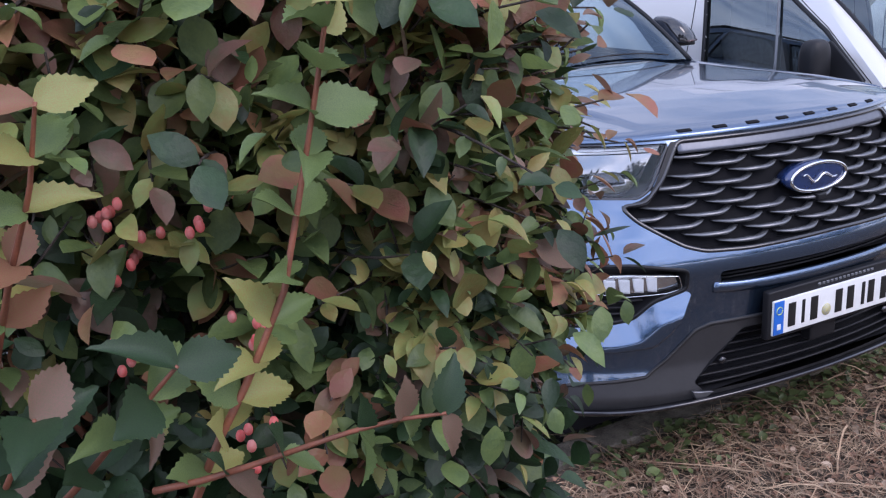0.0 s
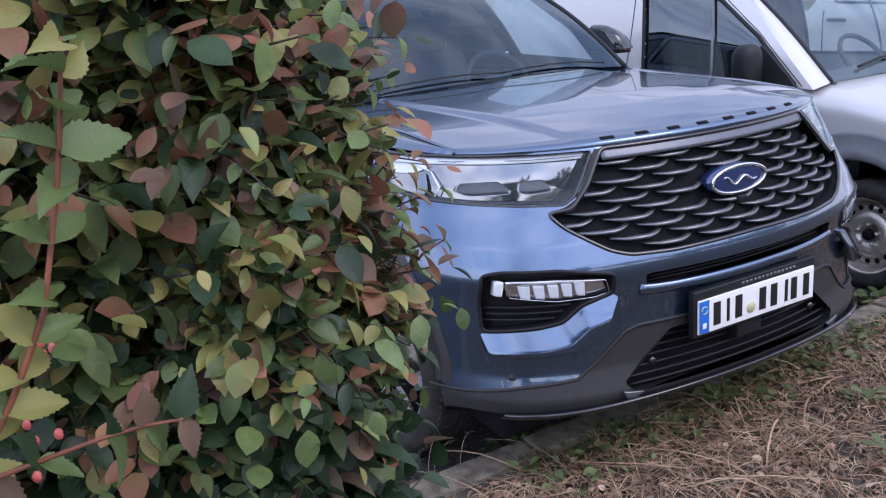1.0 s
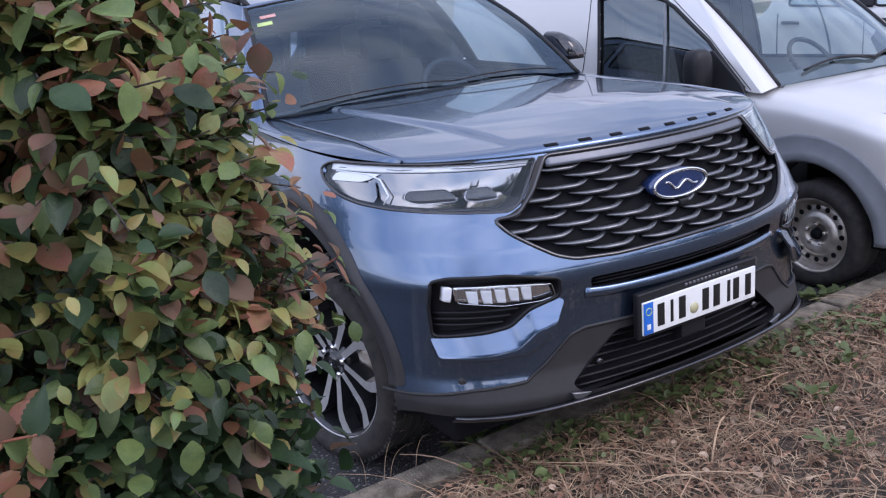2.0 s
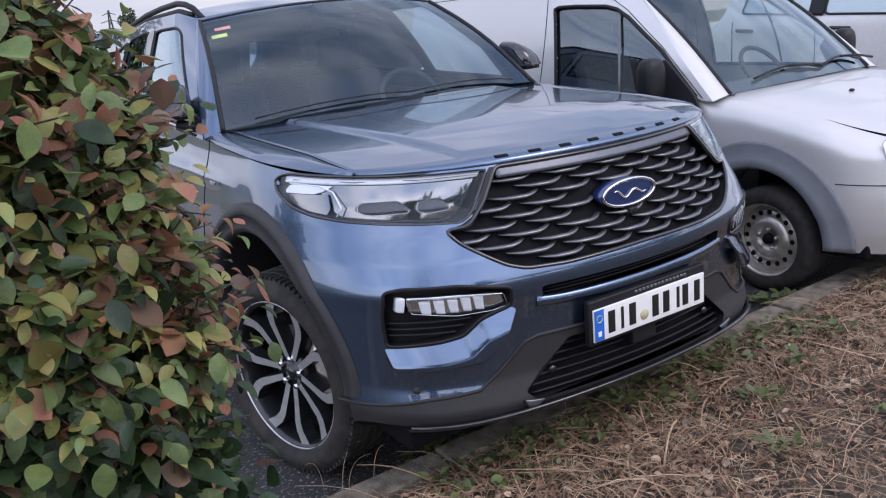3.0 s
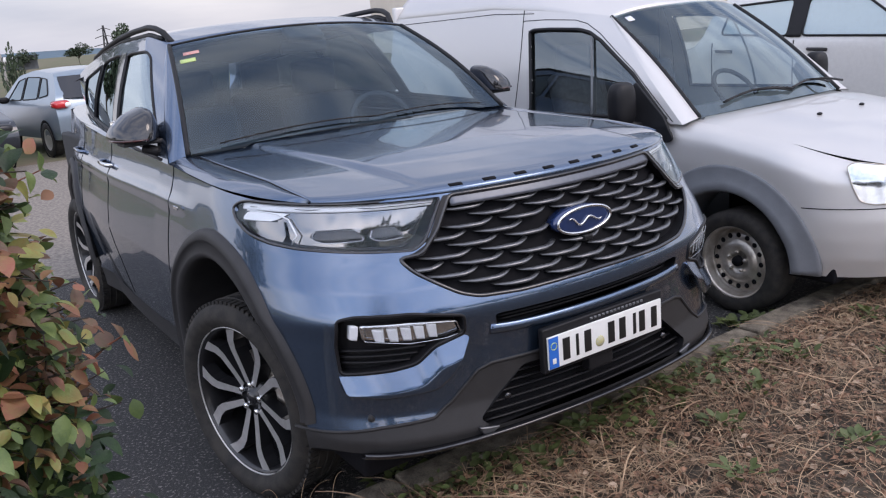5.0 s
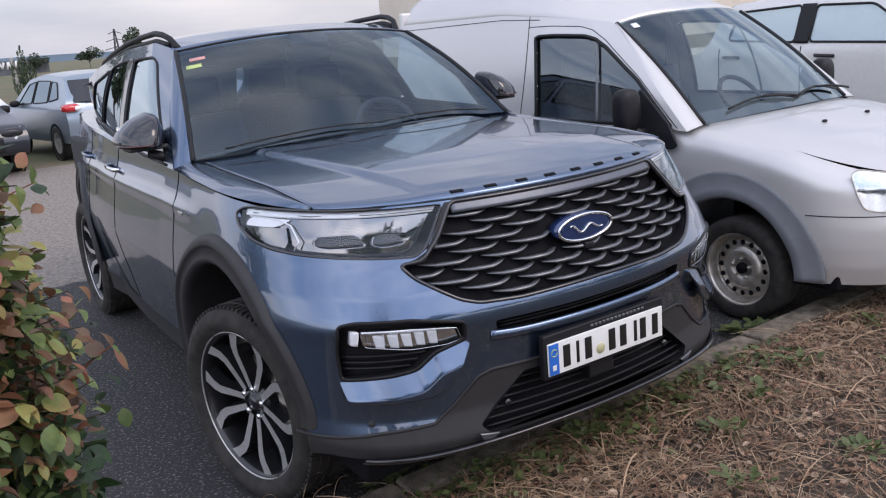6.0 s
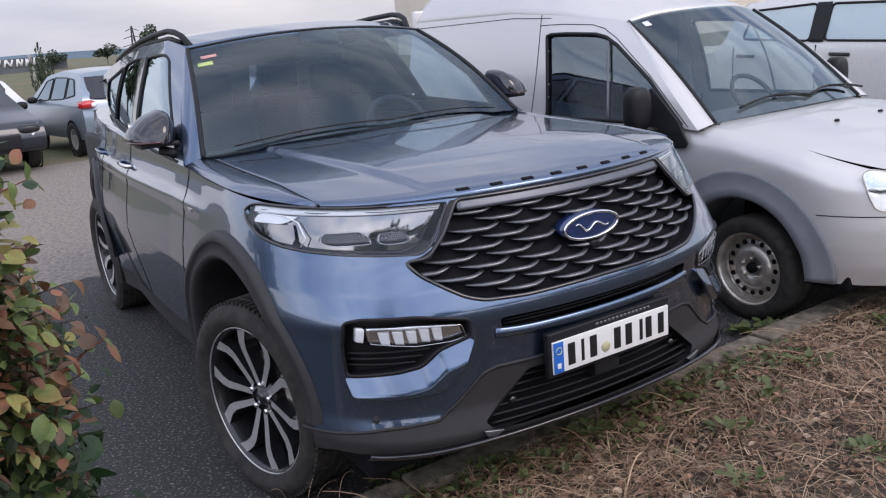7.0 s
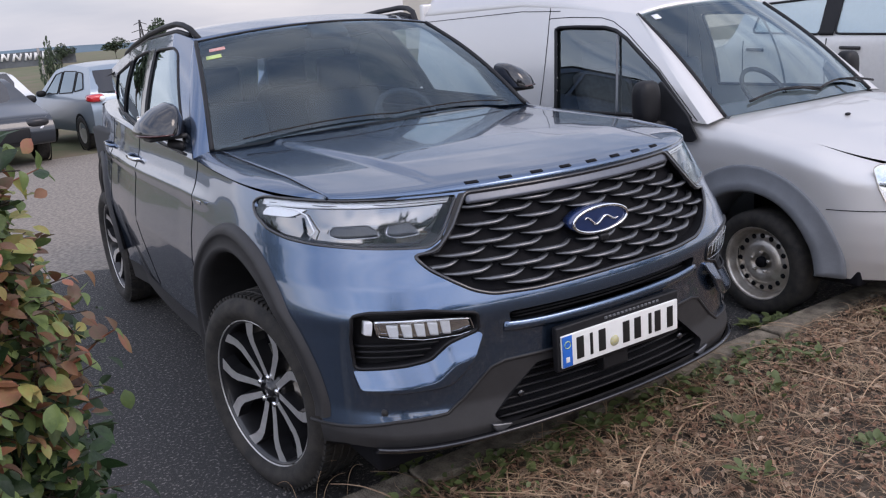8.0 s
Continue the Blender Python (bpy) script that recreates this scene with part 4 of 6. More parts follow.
# number plate: every character a plain bar
plate = part("number_plate", box(-0.26, 0.26, -0.004, 0.004, 0.570, 0.680, 0.003), M["plate_white"], suv, "white number plate with a blue band and plain dark bars")
part("plate_holder", box(-0.272, 0.272, 0.0045, 0.03, 0.556, 0.708, 0.006), M["black"], plate, "black plate holder")
part("holder_text", join(*[as_geo(box(-0.07 + k * 0.018, -0.058 + k * 0.018, 0.002, 0.0046, 0.690, 0.698)) for k in range(14)]), M["bar"], plate)
part("blue_band", box(-0.2585, -0.218, -0.0062, -0.0035, 0.5725, 0.6775, 0.002), M["plate_blue"], plate, "blue band")
part("star_ring", moved(tube([(0, 0.012 * math.cos(t), 0.012 * math.sin(t)) for t in np.linspace(0, 2 * math.pi, 13)[:-1]], 0.0016, 5, closed=True), Matrix.Translation((-0.238, -0.0068, 0.648)) @ Matrix.Rotation(math.pi / 2, 4, "Z")), M["sticker_green"], plate, "ring of small marks")
part("band_mark", box(-0.246, -0.231, -0.0078, -0.006, 0.588, 0.606, 0.001), M["plate_white"], plate)
for x, w in ((-0.184, 0.030), (-0.136, 0.012), (-0.090, 0.030), (0.017, 0.030), (0.069, 0.030), (0.127, 0.014), (0.163, 0.028), (0.222, 0.028)):
    part("plate_bar", box(x - w / 2, x + w / 2, -0.0062, -0.0035, 0.5875, 0.6625, 0.0015), M["ink"], plate, "plain dark bar")
part("plate_seal", moved(lathe([(0, -0.0026), (0.018, -0.0026), (0.019, 0.0)], 24), Matrix.Translation((-0.036, -0.0040, 0.608)) @ Matrix.Rotation(math.pi / 2, 4, "Z")), M["seal"], plate, "round official seal")


# mirrors, rails, wipers, handles
def ball(cx, cy, cz, rx, ry, rz, p=2.6, nu=28, nv=16):
    def sp(v):
        return math.copysign(abs(v) ** (2 / p), v)
    return sheet(lambda u, v: (cx + rx * sp(math.cos(v)) * sp(math.cos(u)), cy + ry * sp(math.cos(v)) * sp(math.sin(u)), cz + rz * sp(math.sin(v))),
                 np.linspace(-math.pi, math.pi, nu), np.linspace(-math.pi / 2, math.pi / 2, nv))


CAP = rounded([(-1.066, 1.296), (-1.070, 1.326), (-1.048, 1.362), (-0.990, 1.408), (-0.915, 1.436), (-0.878, 1.424), (-0.862, 1.370), (-0.858, 1.296)], 0.022, 5)


def mirror_cap():
    """A flat-bottomed housing, high at its inner end and drawn in towards the front."""
    cx, cz = -0.950, 1.298
    return sheet(lambda i, k: (cx + (CAP[int(i) % len(CAP)][0] - cx) * (1 - k ** 2.8) ** 0.55, 1.888 - 0.19 * k, cz + (CAP[int(i) % len(CAP)][1] - cz) * (1 - k ** 2.8) ** 0.55), range(len(CAP) + 1), np.linspace(0, 1, 18) ** 0.7)


for sgn in (-1, 1):
    flip = (lambda g, s=sgn: ([(x * -s, y, z) for x, y, z in g[0]], g[1]))
    mir = part("door_mirror", flip(mirror_cap()), M["black_gloss"], suv, "gloss black door mirror on a matt base")
    part("mirror_base", flip(as_geo(box(-1.035, -0.86, 1.745, 1.865, 1.280, 1.298, 0.008))), M["plastic"], mir)
    part("mirror_foot", flip(tube([(-0.94, 1.80, 1.262), (-0.905, 1.77, 1.250), (-0.88, 1.75, 1.235)], 0.022, 8)), M["black"], mir)
    part("mirror_glass", flip(as_geo(box(-1.04, -0.89, 1.889, 1.893, 1.305, 1.385, 0.001))), M["chrome"], mir)
    part("indicator", flip(tube([(-1.064, 1.85, 1.308), (-1.058, 1.79, 1.307), (-1.030, 1.735, 1.306), (-0.985, 1.708, 1.305), (-0.94, 1.702, 1.305)], 0.0065, 6, squash=(1, 0.8))), M["amber"], mir, "dark red repeater lamp")
    part("sail_panel", flip(([side_point(0.02, 0.03), side_point(0.085, 0.03), side_point(0.028, 0.55), side_point(0.018, 0.50)], [(0, 1, 2, 3)])), M["black_gloss"], suv)
    stops = ((2.24, 2.30, 2.37, 2.47, 2.75, 3.1, 3.6, 3.95, 4.06), (0.612, 0.632, 0.644, 0.650, 0.650, 0.642, 0.625, 0.606, 0.595), (1.690, 1.742, 1.764, 1.774, 1.764, 1.742, 1.690, 1.644, 1.606))
    rail = [(-float(np.interp(y, stops[0], stops[1])), y, float(np.interp(y, stops[0], stops[2]))) for y in np.concatenate([np.linspace(2.24, 2.5, 14), np.linspace(2.56, 4.06, 26)])]
    part("rail_base", flip(tube([(-roof_edge(y)[1] + 0.022, y, roof_edge(y)[0] + 0.010) for y in np.linspace(2.30, 4.0, 30)], 0.012, 8)), M["black"], suv, "black strip under the roof rail")
    part("roof_rail", flip(tube(rail, 0.016, 10, squash=(1, 0.9))), M["black"], suv, "black roof rail")
    for yh in (2.55, 3.40):
        x_ = float(half_width(1.12)) - tuck(yh, 1.12) - taper(yh + 0.1)
        hd_ = part("door_handle", flip(tube([(-x_ - 0.002, yh, 1.115), (-x_ - 0.032, yh + 0.03, 1.12), (-x_ - 0.036, yh + 0.11, 1.122), (-x_ - 0.030, yh + 0.19, 1.124), (-x_, yh + 0.22, 1.125)], 0.012, 8, squash=(0.7, 1))), M["chrome"] if yh < 3 else M["blue"], suv, "bright door handle")
    for ys, nm in ((1.52, "door_seam"), (2.62, "door_seam"), (3.45, "door_seam")):
        pts = []
        for z in np.linspace(0.42, belt_z(ys) - 0.004, 30):
            waist = tuck(ys, z)
            pts.append((-(float(half_width(z)) - waist - taper(ys) + 0.0005), ys, z))
        part(nm, flip(tube(pts, 0.0018, 5)), M["mesh_black"], suv, "dark seam")
    part("wing_badge", flip(as_geo(box(-0.972, -0.966, 1.34, 1.39, 1.055, 1.068, 0.001))), M["chrome"], suv)
    part("window_ledge", flip(tube([side_point(s, 0.015) for s in np.linspace(0.03, 0.95, 60)], 0.007, 6)), M["black"], suv, "black waist seal")

for pts in ([(-0.70, 1.60, 0), (-0.20, 1.62, 0), (0.02, 1.60, 0)], [(0.02, 1.565, 0), (0.45, 1.60, 0), (0.66, 1.645, 0)]):
    line = []
    for u in np.linspace(0, 1, 16):
        a, b = (pts[0], pts[1]) if u < 0.6 else (pts[1], pts[2])
        k = u / 0.6 if u < 0.6 else (u - 0.6) / 0.4
        x = a[0] + (b[0] - a[0]) * k
        aa = x / 0.83
        base = Vector(screen_at(aa, 0.018 + 0.022 * math.sin(math.pi * u)))
        line.append((base.x, base.y - 0.012, base.z + 0.014))
    part("wiper", tube(line, 0.005, 6, squash=(1, 0.7)), M["black"], suv, "black wiper blade")

# cabin
part("dashboard", slab(sheet(lambda a, t: (0.78 * a, 1.54 + 0.50 * t, 1.200 - 0.020 * a * a + 0.030 * math.sin(math.pi * t) - 0.06 * max(0, t - 0.8) * 5), np.linspace(-1, 1, 20), np.linspace(0, 1, 12)), 0.2, (0, 0, 1)), M["interior"], suv, "dark dashboard")
wheel_c = Matrix.Translation((0.40, 2.06, 1.17)) @ Matrix.Rotation(radians(-28), 4, "X")
steer = part("steering_wheel", moved(tube([(0.185 * math.cos(t), 0, 0.185 * math.sin(t)) for t in np.linspace(0, 2 * math.pi, 41)[:-1]], 0.015, 8, closed=True), wheel_c), M["seat"], suv)
part("wheel_boss", moved(as_geo(box(-0.09, 0.09, -0.02, 0.03, -0.06, 0.05, 0.02)), wheel_c), M["interior"], steer)


def seat(x, y, owner, mat, high=1.50):
    s = part("seat", as_geo(box(x - 0.25, x + 0.25, y - 0.5, y, 0.55, 0.75, 0.06)), mat, owner)
    part("backrest", moved(as_geo(box(-0.24, 0.24, -0.07, 0.07, 0.0, 0.62, 0.06)), Matrix.Translation((x, y + 0.02, 0.72)) @ Matrix.Rotation(radians(-14), 4, "X")), mat, s)
    part("headrest", as_geo(box(x - 0.13, x + 0.13, y + 0.13, y + 0.24, high - 0.17, high + 0.03, 0.04)), mat, s)
    part("headrest_post", join(tube([(x - 0.05, y + 0.17, high - 0.25), (x - 0.05, y + 0.18, high - 0.15)], 0.007, 6), tube([(x + 0.05, y + 0.17, high - 0.25), (x + 0.05, y + 0.18, high - 0.15)], 0.007, 6)), M["chrome"], s)


for x, y in ((-0.38, 2.65), (0.38, 2.65), (-0.40, 3.55), (0.40, 3.55)):
    seat(x, y, suv, M["seat"])
part("cabin_lining", sheet(lambda a, t: (0.60 * a, roof_at(a, t)[1], roof_at(a, t)[2] - 0.05), np.linspace(-1, 1, 12), np.linspace(0.02, 1, 12)), M["interior"], suv)
part("cabin_floor", box(-0.76, 0.76, 1.55, 4.7, 0.40, 0.50, 0.02), M["interior"], suv)
for sgn in (-1, 1):
    part("door_lining", box(sgn * 0.82 - 0.03, sgn * 0.82 + 0.03, 1.75, 4.3, 0.45, 1.18, 0.02), M["interior"], suv)
part("rear_mirror", moved(as_geo(box(-0.125, 0.125, -0.02, 0.02, -0.035, 0.035, 0.015)), Matrix.Translation((0.02, 2.14, 1.62))), M["black"], suv)
part("sensor_cover", moved(as_geo(box(-0.10, 0.10, -0.05, 0.05, -0.02, 0.02, 0.015)), Matrix.Translation((0.0, 2.09, 1.682)) @ Matrix.Rotation(radians(35), 4, "X")), M["black"], suv)


def on_screen(a, t, w, h, mat, name, label):
    p = [Vector(screen_at(a + i * w / 0.7, t + j * h / 0.85)) for j in (0, 1) for i in (0, 1)]
    n = (p[1] - p[0]).cross(p[2] - p[0]).normalized()
    if n.y > 0:
        n = -n
    tagged(part(name, slab(([tuple(q + n * 0.0015) for q in (p[0], p[1], p[3], p[2])], [(0, 1, 2, 3)]), 0.0006), mat, suv), label)


on_screen(-0.925, 0.835, 0.075, 0.030, M["sticker_red"], "sticker", "small red and white sticker")
on_screen(-0.955, 0.752, 0.070, 0.035, M["sticker_green"], "sticker", "small yellow-green sticker")


# ---------- kerb and verge ----------
kerb = thing("kerb", "weathered concrete kerb stones edging the verge", "kerb", kind="structure")
stone_meshes = []
for k in range(3):
    bm = box(-0.495, 0.495, -0.06, 0.06, -0.16, 0.0, 0.012)
    for v in bm.verts:
        v.co += Vector(noise.noise_vector(v.co * 9 + Vector((k * 7, 0, 0)))) * 0.004
    me = bpy.data.meshes.new("kerb_stone")
    bm.to_mesh(me)
    bm.free()
    me.materials.append(M["concrete"])
    stone_meshes.append(me)
for k in range(18):
    st = new("kerb_stone", stone_meshes[k % 3])
    st.parent = kerb
    x = -8.1 + k * 1.0
    st.matrix_basis = pose(x, 0.452 + 0.025 * x, verge_z(x, 0.5) + 0.004 + 0.004 * (k % 3), 0.6 * (k % 2), 0.4 * (k % 3 - 1), 1.4 + 0.4 * (k % 3 - 1))

verge = part("verge", sheet(lambda x, y: (x, y + 0.025 * x, verge_z(x, y) - 0.012), np.linspace(-9, 9, 181), np.concatenate([np.linspace(-12, -2.6, 12), np.linspace(-2.5, 0.40, 60)])), M["soil"])
tagged(verge, "dry soil verge under dead grass and leaves", "verge", kind="structure")

rng = np.random.default_rng(7)


def strands(n, spread, length, width, lift):
    """Dry stalks lying about: bent flat strips."""
    verts, faces = [], []
    for _ in range(n):
        x, y = spread()
        a = rng.uniform(0, 2 * math.pi)
        bend = rng.normal(0, 0.9)
        ln = length * rng.uniform(0.4, 1.6)
        w = width * rng.uniform(0.6, 1.5)
        h0, h1 = rng.uniform(0, lift), rng.uniform(0, lift)
        arc = rng.uniform(0, lift)
        k = len(verts)
        px, py = x, y
        for s in range(5):
            t = s / 4
            ang = a + bend * t
            if s:
                px, py = px + math.cos(ang) * ln / 4, py + math.sin(ang) * ln / 4
            z = verge_z(px, min(py, 0.42)) + h0 + (h1 - h0) * t + arc * math.sin(math.pi * t) - 0.004
            ox, oy = -math.sin(ang) * w * (1 - 0.5 * t), math.cos(ang) * w * (1 - 0.5 * t)
            verts += [(px + ox, py + oy, z), (px - ox, py - oy, z + w * 0.6)]
        faces += [(k + 2 * s, k + 2 * s + 1, k + 2 * s + 3, k + 2 * s + 2) for s in range(4)]
    return verts, faces


def on_verge():
    x = rng.uniform(-0.9, 3.4) if rng.random() < 0.9 else -0.9 - abs(rng.normal(0, 0.6))
    return x, 0.345 + 0.025 * x - abs(rng.normal(0, 0.75))


def leaf_rows(length, width, fold, curl, lobes=0.0, rows=5):
    """One leaf along +y, its midrib down the middle."""
    pts = []
    for i in range(rows + 1):
        t = i / rows
        half = width * max(0.0, math.sin(math.pi * t ** 0.92)) ** 0.72 * (1 + lobes * (i % 2)) if 0 < i < rows else width * (0.10 if i == 0 else 0.02)
        y, z = length * t, -curl * length * t * t
        pts += [(-half, y, z + fold * half), (0, y, z), (half, y, z + fold * half)]
    faces = []
    for i in range(rows):
        a = 3 * i
        faces += [(a, a + 1, a + 4, a + 3), (a + 1, a + 2, a + 5, a + 4)]
    return np.array(pts), faces


def leaf_matrix(pos, along, up, scale):
    """Rows of a turn that lays a leaf's +y along one way with its upper side towards up."""
    y = np.array(along, float)
    y /= np.linalg.norm(y)
    x = np.cross(y, up)
    n = np.linalg.norm(x)
    x = x / n if n > 1e-6 else np.array([1.0, 0, 0])
    z = np.cross(x, y)
    return np.stack([x, y, z], axis=0) * scale


SHAPES = [leaf_rows(1.0, 0.31, 0.35, 0.25), leaf_rows(1.0, 0.38, 0.25, 0.1), leaf_rows(1.0, 0.27, 0.6, 0.4), leaf_rows(1.0, 0.34, -0.2, 0.35), leaf_rows(1.0, 0.36, 0.45, -0.15)]


def scatter(spots):
    """Many leaves in one mesh: (pos, along, up, size)."""
    verts, faces, k = [], [], 0
    for i, (pos, along, up, size) in enumerate(spots):
        pts, fs = SHAPES[i % len(SHAPES)]
        verts.append(pts @ leaf_matrix(pos, along, up, size) + np.array(pos))
        faces += [tuple(j + k for j in f) for f in fs]
        k += len(pts)
    return np.concatenate(verts).tolist(), faces


def ground_leaves(n, spread, size, lift=0.012):
    out = []
    for _ in range(n):
        x, y = spread()
        a = rng.uniform(0, 6.28)
        up = np.array([rng.normal(0, 0.35), rng.normal(0, 0.35), 1])
        out.append(((x, y, verge_z(x, min(y, 0.42)) + rng.uniform(0.0, lift)), (math.cos(a), math.sin(a), rng.normal(0, 0.25)), up, size * rng.uniform(0.6, 1.4)))
    return scatter(out)


dry = part("dry_grass", strands(14500, on_verge, 0.095, 0.0012, 0.020), M["straw"])
tagged(dry, "matted dry straw-coloured grass stalks on the verge", "dry grass", kind="stuff")
long_dry = part("dry_stems", strands(420, on_verge, 0.30, 0.0024, 0.035), M["straw"])
tagged(long_dry, "long pale dead stems lying over the verge", "dead stems", kind="stuff")
dead = part("fallen_leaves", ground_leaves(8500, on_verge, 0.022), M["litter"])
tagged(dead, "brown curled fallen leaves on the verge", "fallen leaves", kind="stuff")
dead2 = part("pale_fallen_leaves", ground_leaves(1300, on_verge, 0.030), M["litter_pale"])
tagged(dead2, "pale tan fallen leaves on the verge", "fallen leaves", kind="stuff")


def near_kerb():
    x = rng.uniform(-0.75, 1.4)
    return x, 0.385 + 0.025 * x - abs(rng.normal(0, 0.14))


weeds = part("ground_ivy", ground_leaves(620, near_kerb, 0.034, 0.035), M["ivy"])
tagged(weeds, "low green weeds growing along the kerb", "weeds", kind="stuff")


# ---------- the silver van ----------
van = thing("parked_van", "silver high-roofed delivery van parked beside the blue car", "van", (2.636, 0.019, 0.0), 1.15)
van.scale = (0.96, 0.96, 0.96)
VW = ((0.3, 0.5, 0.85, 1.05, 1.12, 1.65, 1.80, 1.90), (0.835, 0.868, 0.875, 0.862, 0.845, 0.755, 0.725, 0.68))
VWY, VREAR, VR, VARCH = 0.910, 3.75, 0.298, 0.955


def v_width(z):
    return float(np.interp(z, *VW))


def v_top(y):
    return float(np.interp(y, [0.0, 0.25, 0.6, 1.1, 1.5], [0.76, 0.87, 0.970, 1.055, 1.075]))


def v_nose(x, z):
    w = v_width(z)
    u = min(abs(x) / w, 0.9999)
    return float(np.interp(z, [0.25, 0.4, 0.6, 0.8, 0.95, 1.1], [0.06, 0.0, 0.0, 0.04, 0.12, 0.25])) + 0.62 * (1 - math.sqrt(max(0, 1 - u ** 2.9)))


def van_shell():
    cols = [("f", a) for a in np.linspace(0, 0.9, 30)] + [("c", a) for a in np.linspace(0, 1, 18)[1:]] + [("s", a) for a in np.linspace(0, 1, 110)[1:]] + [("r", a) for a in np.linspace(0, 1, 8)[1:]]
    rows = np.linspace(0, 1, 36)

    y9 = 1 - math.sqrt(1 - 0.9 ** 2.9)

    def spot(k, a, z):
        w, y0 = v_width(z), v_nose(0, z)
        if k == "f":
            return a * w, y0 + 0.62 * (1 - math.sqrt(max(0, 1 - a ** 2.9))), z
        if k == "c":
            f = y9 + (1 - y9) * a
            return w * (1 - (1 - f) ** 2) ** (1 / 2.9), y0 + 0.62 * f, z
        if k == "s":
            return w, y0 + 0.62 + (4.40 - y0 - 0.62) * a, z
        return w * (1 - a), 4.40 + 0.10 * min(1, a * 6), z

    def place(col, v):
        top = 0.9
        for _ in range(6):
            top = v_top(spot(*col, top)[1])
        z = 0.30 + v * (top - 0.30)
        x, y, z = spot(*col, z)
        soft = 0.13 if col[0] != "r" else 0.02
        k = max(0.0, (z - (top - soft)) / soft)
        inset = soft * 0.8 * (1 - math.sqrt(max(0.0, 1 - k * k)))
        nx = min(1.0, (x / v_width(z)) ** 2)
        if y > 1.25:
            inset *= max(0.0, 1 - (y - 1.25) / 0.25)
        return x - inset * nx, y + inset * (1 - nx), z
    base = np.array([place(c, v) for v in rows for c in cols])
    n = len(cols)
    out = []
    for sgn in (1, -1):
        v = base.copy()
        for wy in (VARCH, VREAR):
            r = np.hypot(v[:, 1] - wy, v[:, 2] - VR)
            m = (np.abs(r - 0.415) < 0.018) & (v[:, 0] > 0.6)
            s = 0.415 / np.maximum(r, 1e-6)
            v[m, 1], v[m, 2] = (wy + (v[:, 1] - wy) * s)[m], (VR + (v[:, 2] - VR) * s)[m]
        v[:, 0] *= sgn
        fa = []
        for j in range(len(rows) - 1):
            for i in range(n - 1):
                q = (j * n + i, j * n + i + 1, (j + 1) * n + i + 1, (j + 1) * n + i)
                fa.append(q if sgn > 0 else q[::-1])
        fa = np.array(fa)
        c = v[fa].mean(axis=1)
        drop = np.zeros(len(fa), bool)
        for wy in (VARCH, VREAR):
            drop |= (np.abs(c[:, 0]) > 0.6) & (np.hypot(c[:, 1] - wy, c[:, 2] - VR) < 0.413)
        kind = np.full(len(fa), "side_panel", dtype=object)
        kind[c[:, 1] < 2.74] = "front_door"
        kind[c[:, 1] < 1.30] = "front_wing"
        kind[(c[:, 1] < 0.50) & (c[:, 2] < 0.66)] = "front_bumper"
        out.append((v, fa[~drop], kind[~drop]))
    return out


for v, fa, kind in van_shell():
    for name in ("front_bumper", "front_wing", "front_door", "side_panel"):
        f = fa[kind == name]
        used = np.unique(f)
        renum = np.full(len(v), -1)
        renum[used] = np.arange(len(used))
        part(name, (v[used].tolist(), renum[f].tolist()), M["silver"], van)


def v_outline(y, z):
    """Half width of the van's lower body at a depth."""
    w = v_width(z)
    f = min(1, max(0, (y - v_nose(0, z)) / 0.62))
    return w * (1 - (1 - f) ** 2) ** (1 / 2.9)


def v_bonnet(a, t):
    y0 = 0.034
    y = y0 + (1.11 + 0.20 * a * a - y0) * t ** 1.3
    z = v_top(y)
    x = max(0.02, v_outline(max(0.05, y - 0.02), z) - 0.100)
    return x * a, y, z - 0.001 + 0.05 * (1 - abs(a) ** 2.2) * min(1, t * 2.5)


part("bonnet", sheet(v_bonnet, np.linspace(-1, 1, 61), np.linspace(0, 1, 40)), M["silver"], van)


def v_screen(a, t):
    p = Vector((0.72 * a, 1.09 + 0.15 * a * a, 1.118 - 0.035 * a * a)).lerp(Vector((0.625 * a, 1.90 + 0.10 * a * a, 1.735 - 0.05 * a * a)), t)
    p.z += 0.035 * math.sin(math.pi * t)
    return tuple(p)


def v_roof(a, t):
    y0 = 1.90 + 0.10 * a * a
    y = y0 + (4.44 - y0) * t
    zc = float(np.interp(t, [0, 0.1, 0.25, 0.45, 0.9, 1], [1.735, 1.84, 1.99, 2.09, 2.12, 2.08]))
    ze = float(np.interp(t, [0, 0.1, 0.25, 0.45, 1], [1.685, 1.71, 1.76, 1.80, 1.80]))
    w = float(np.interp(t, [0, 0.1, 0.3, 1], [0.625, 0.67, 0.71, 0.725]))
    return w * a, y, zc - (zc - ze) * abs(a) ** 3.5


part("windscreen", sheet(v_screen, np.linspace(-1, 1, 31), np.linspace(0, 1, 15)), M["glass_clear"], van, "clear laminated glass")
part("roof", slab(sheet(v_roof, np.linspace(-1, 1, 41), np.linspace(0, 1, 41)), 0.02), M["silver"], van)


def v_side(s, t):
    """Upper side of the van, s along it and t from belt to roof edge."""
    yb, yt = 1.13 + 3.31 * s + 0.12 * (1 - s) ** 3, 2.0 + 2.44 * s
    zb, zt = v_top(yb) - 0.004, float(np.interp((yt - 1.95) / 2.49, [0, 0.1, 0.25, 0.45, 1], [1.685, 1.71, 1.76, 1.80, 1.80]))
    z = zb + (zt - zb) * t
    xt = float(np.interp((yt - 1.95) / 2.49, [0, 0.1, 0.3, 1], [0.625, 0.67, 0.71, 0.725]))
    xb = v_width(zb)
    return -(xb + (xt - xb) * t + 0.016 * math.sin(math.pi * t)), yb + (yt - yb) * t, z


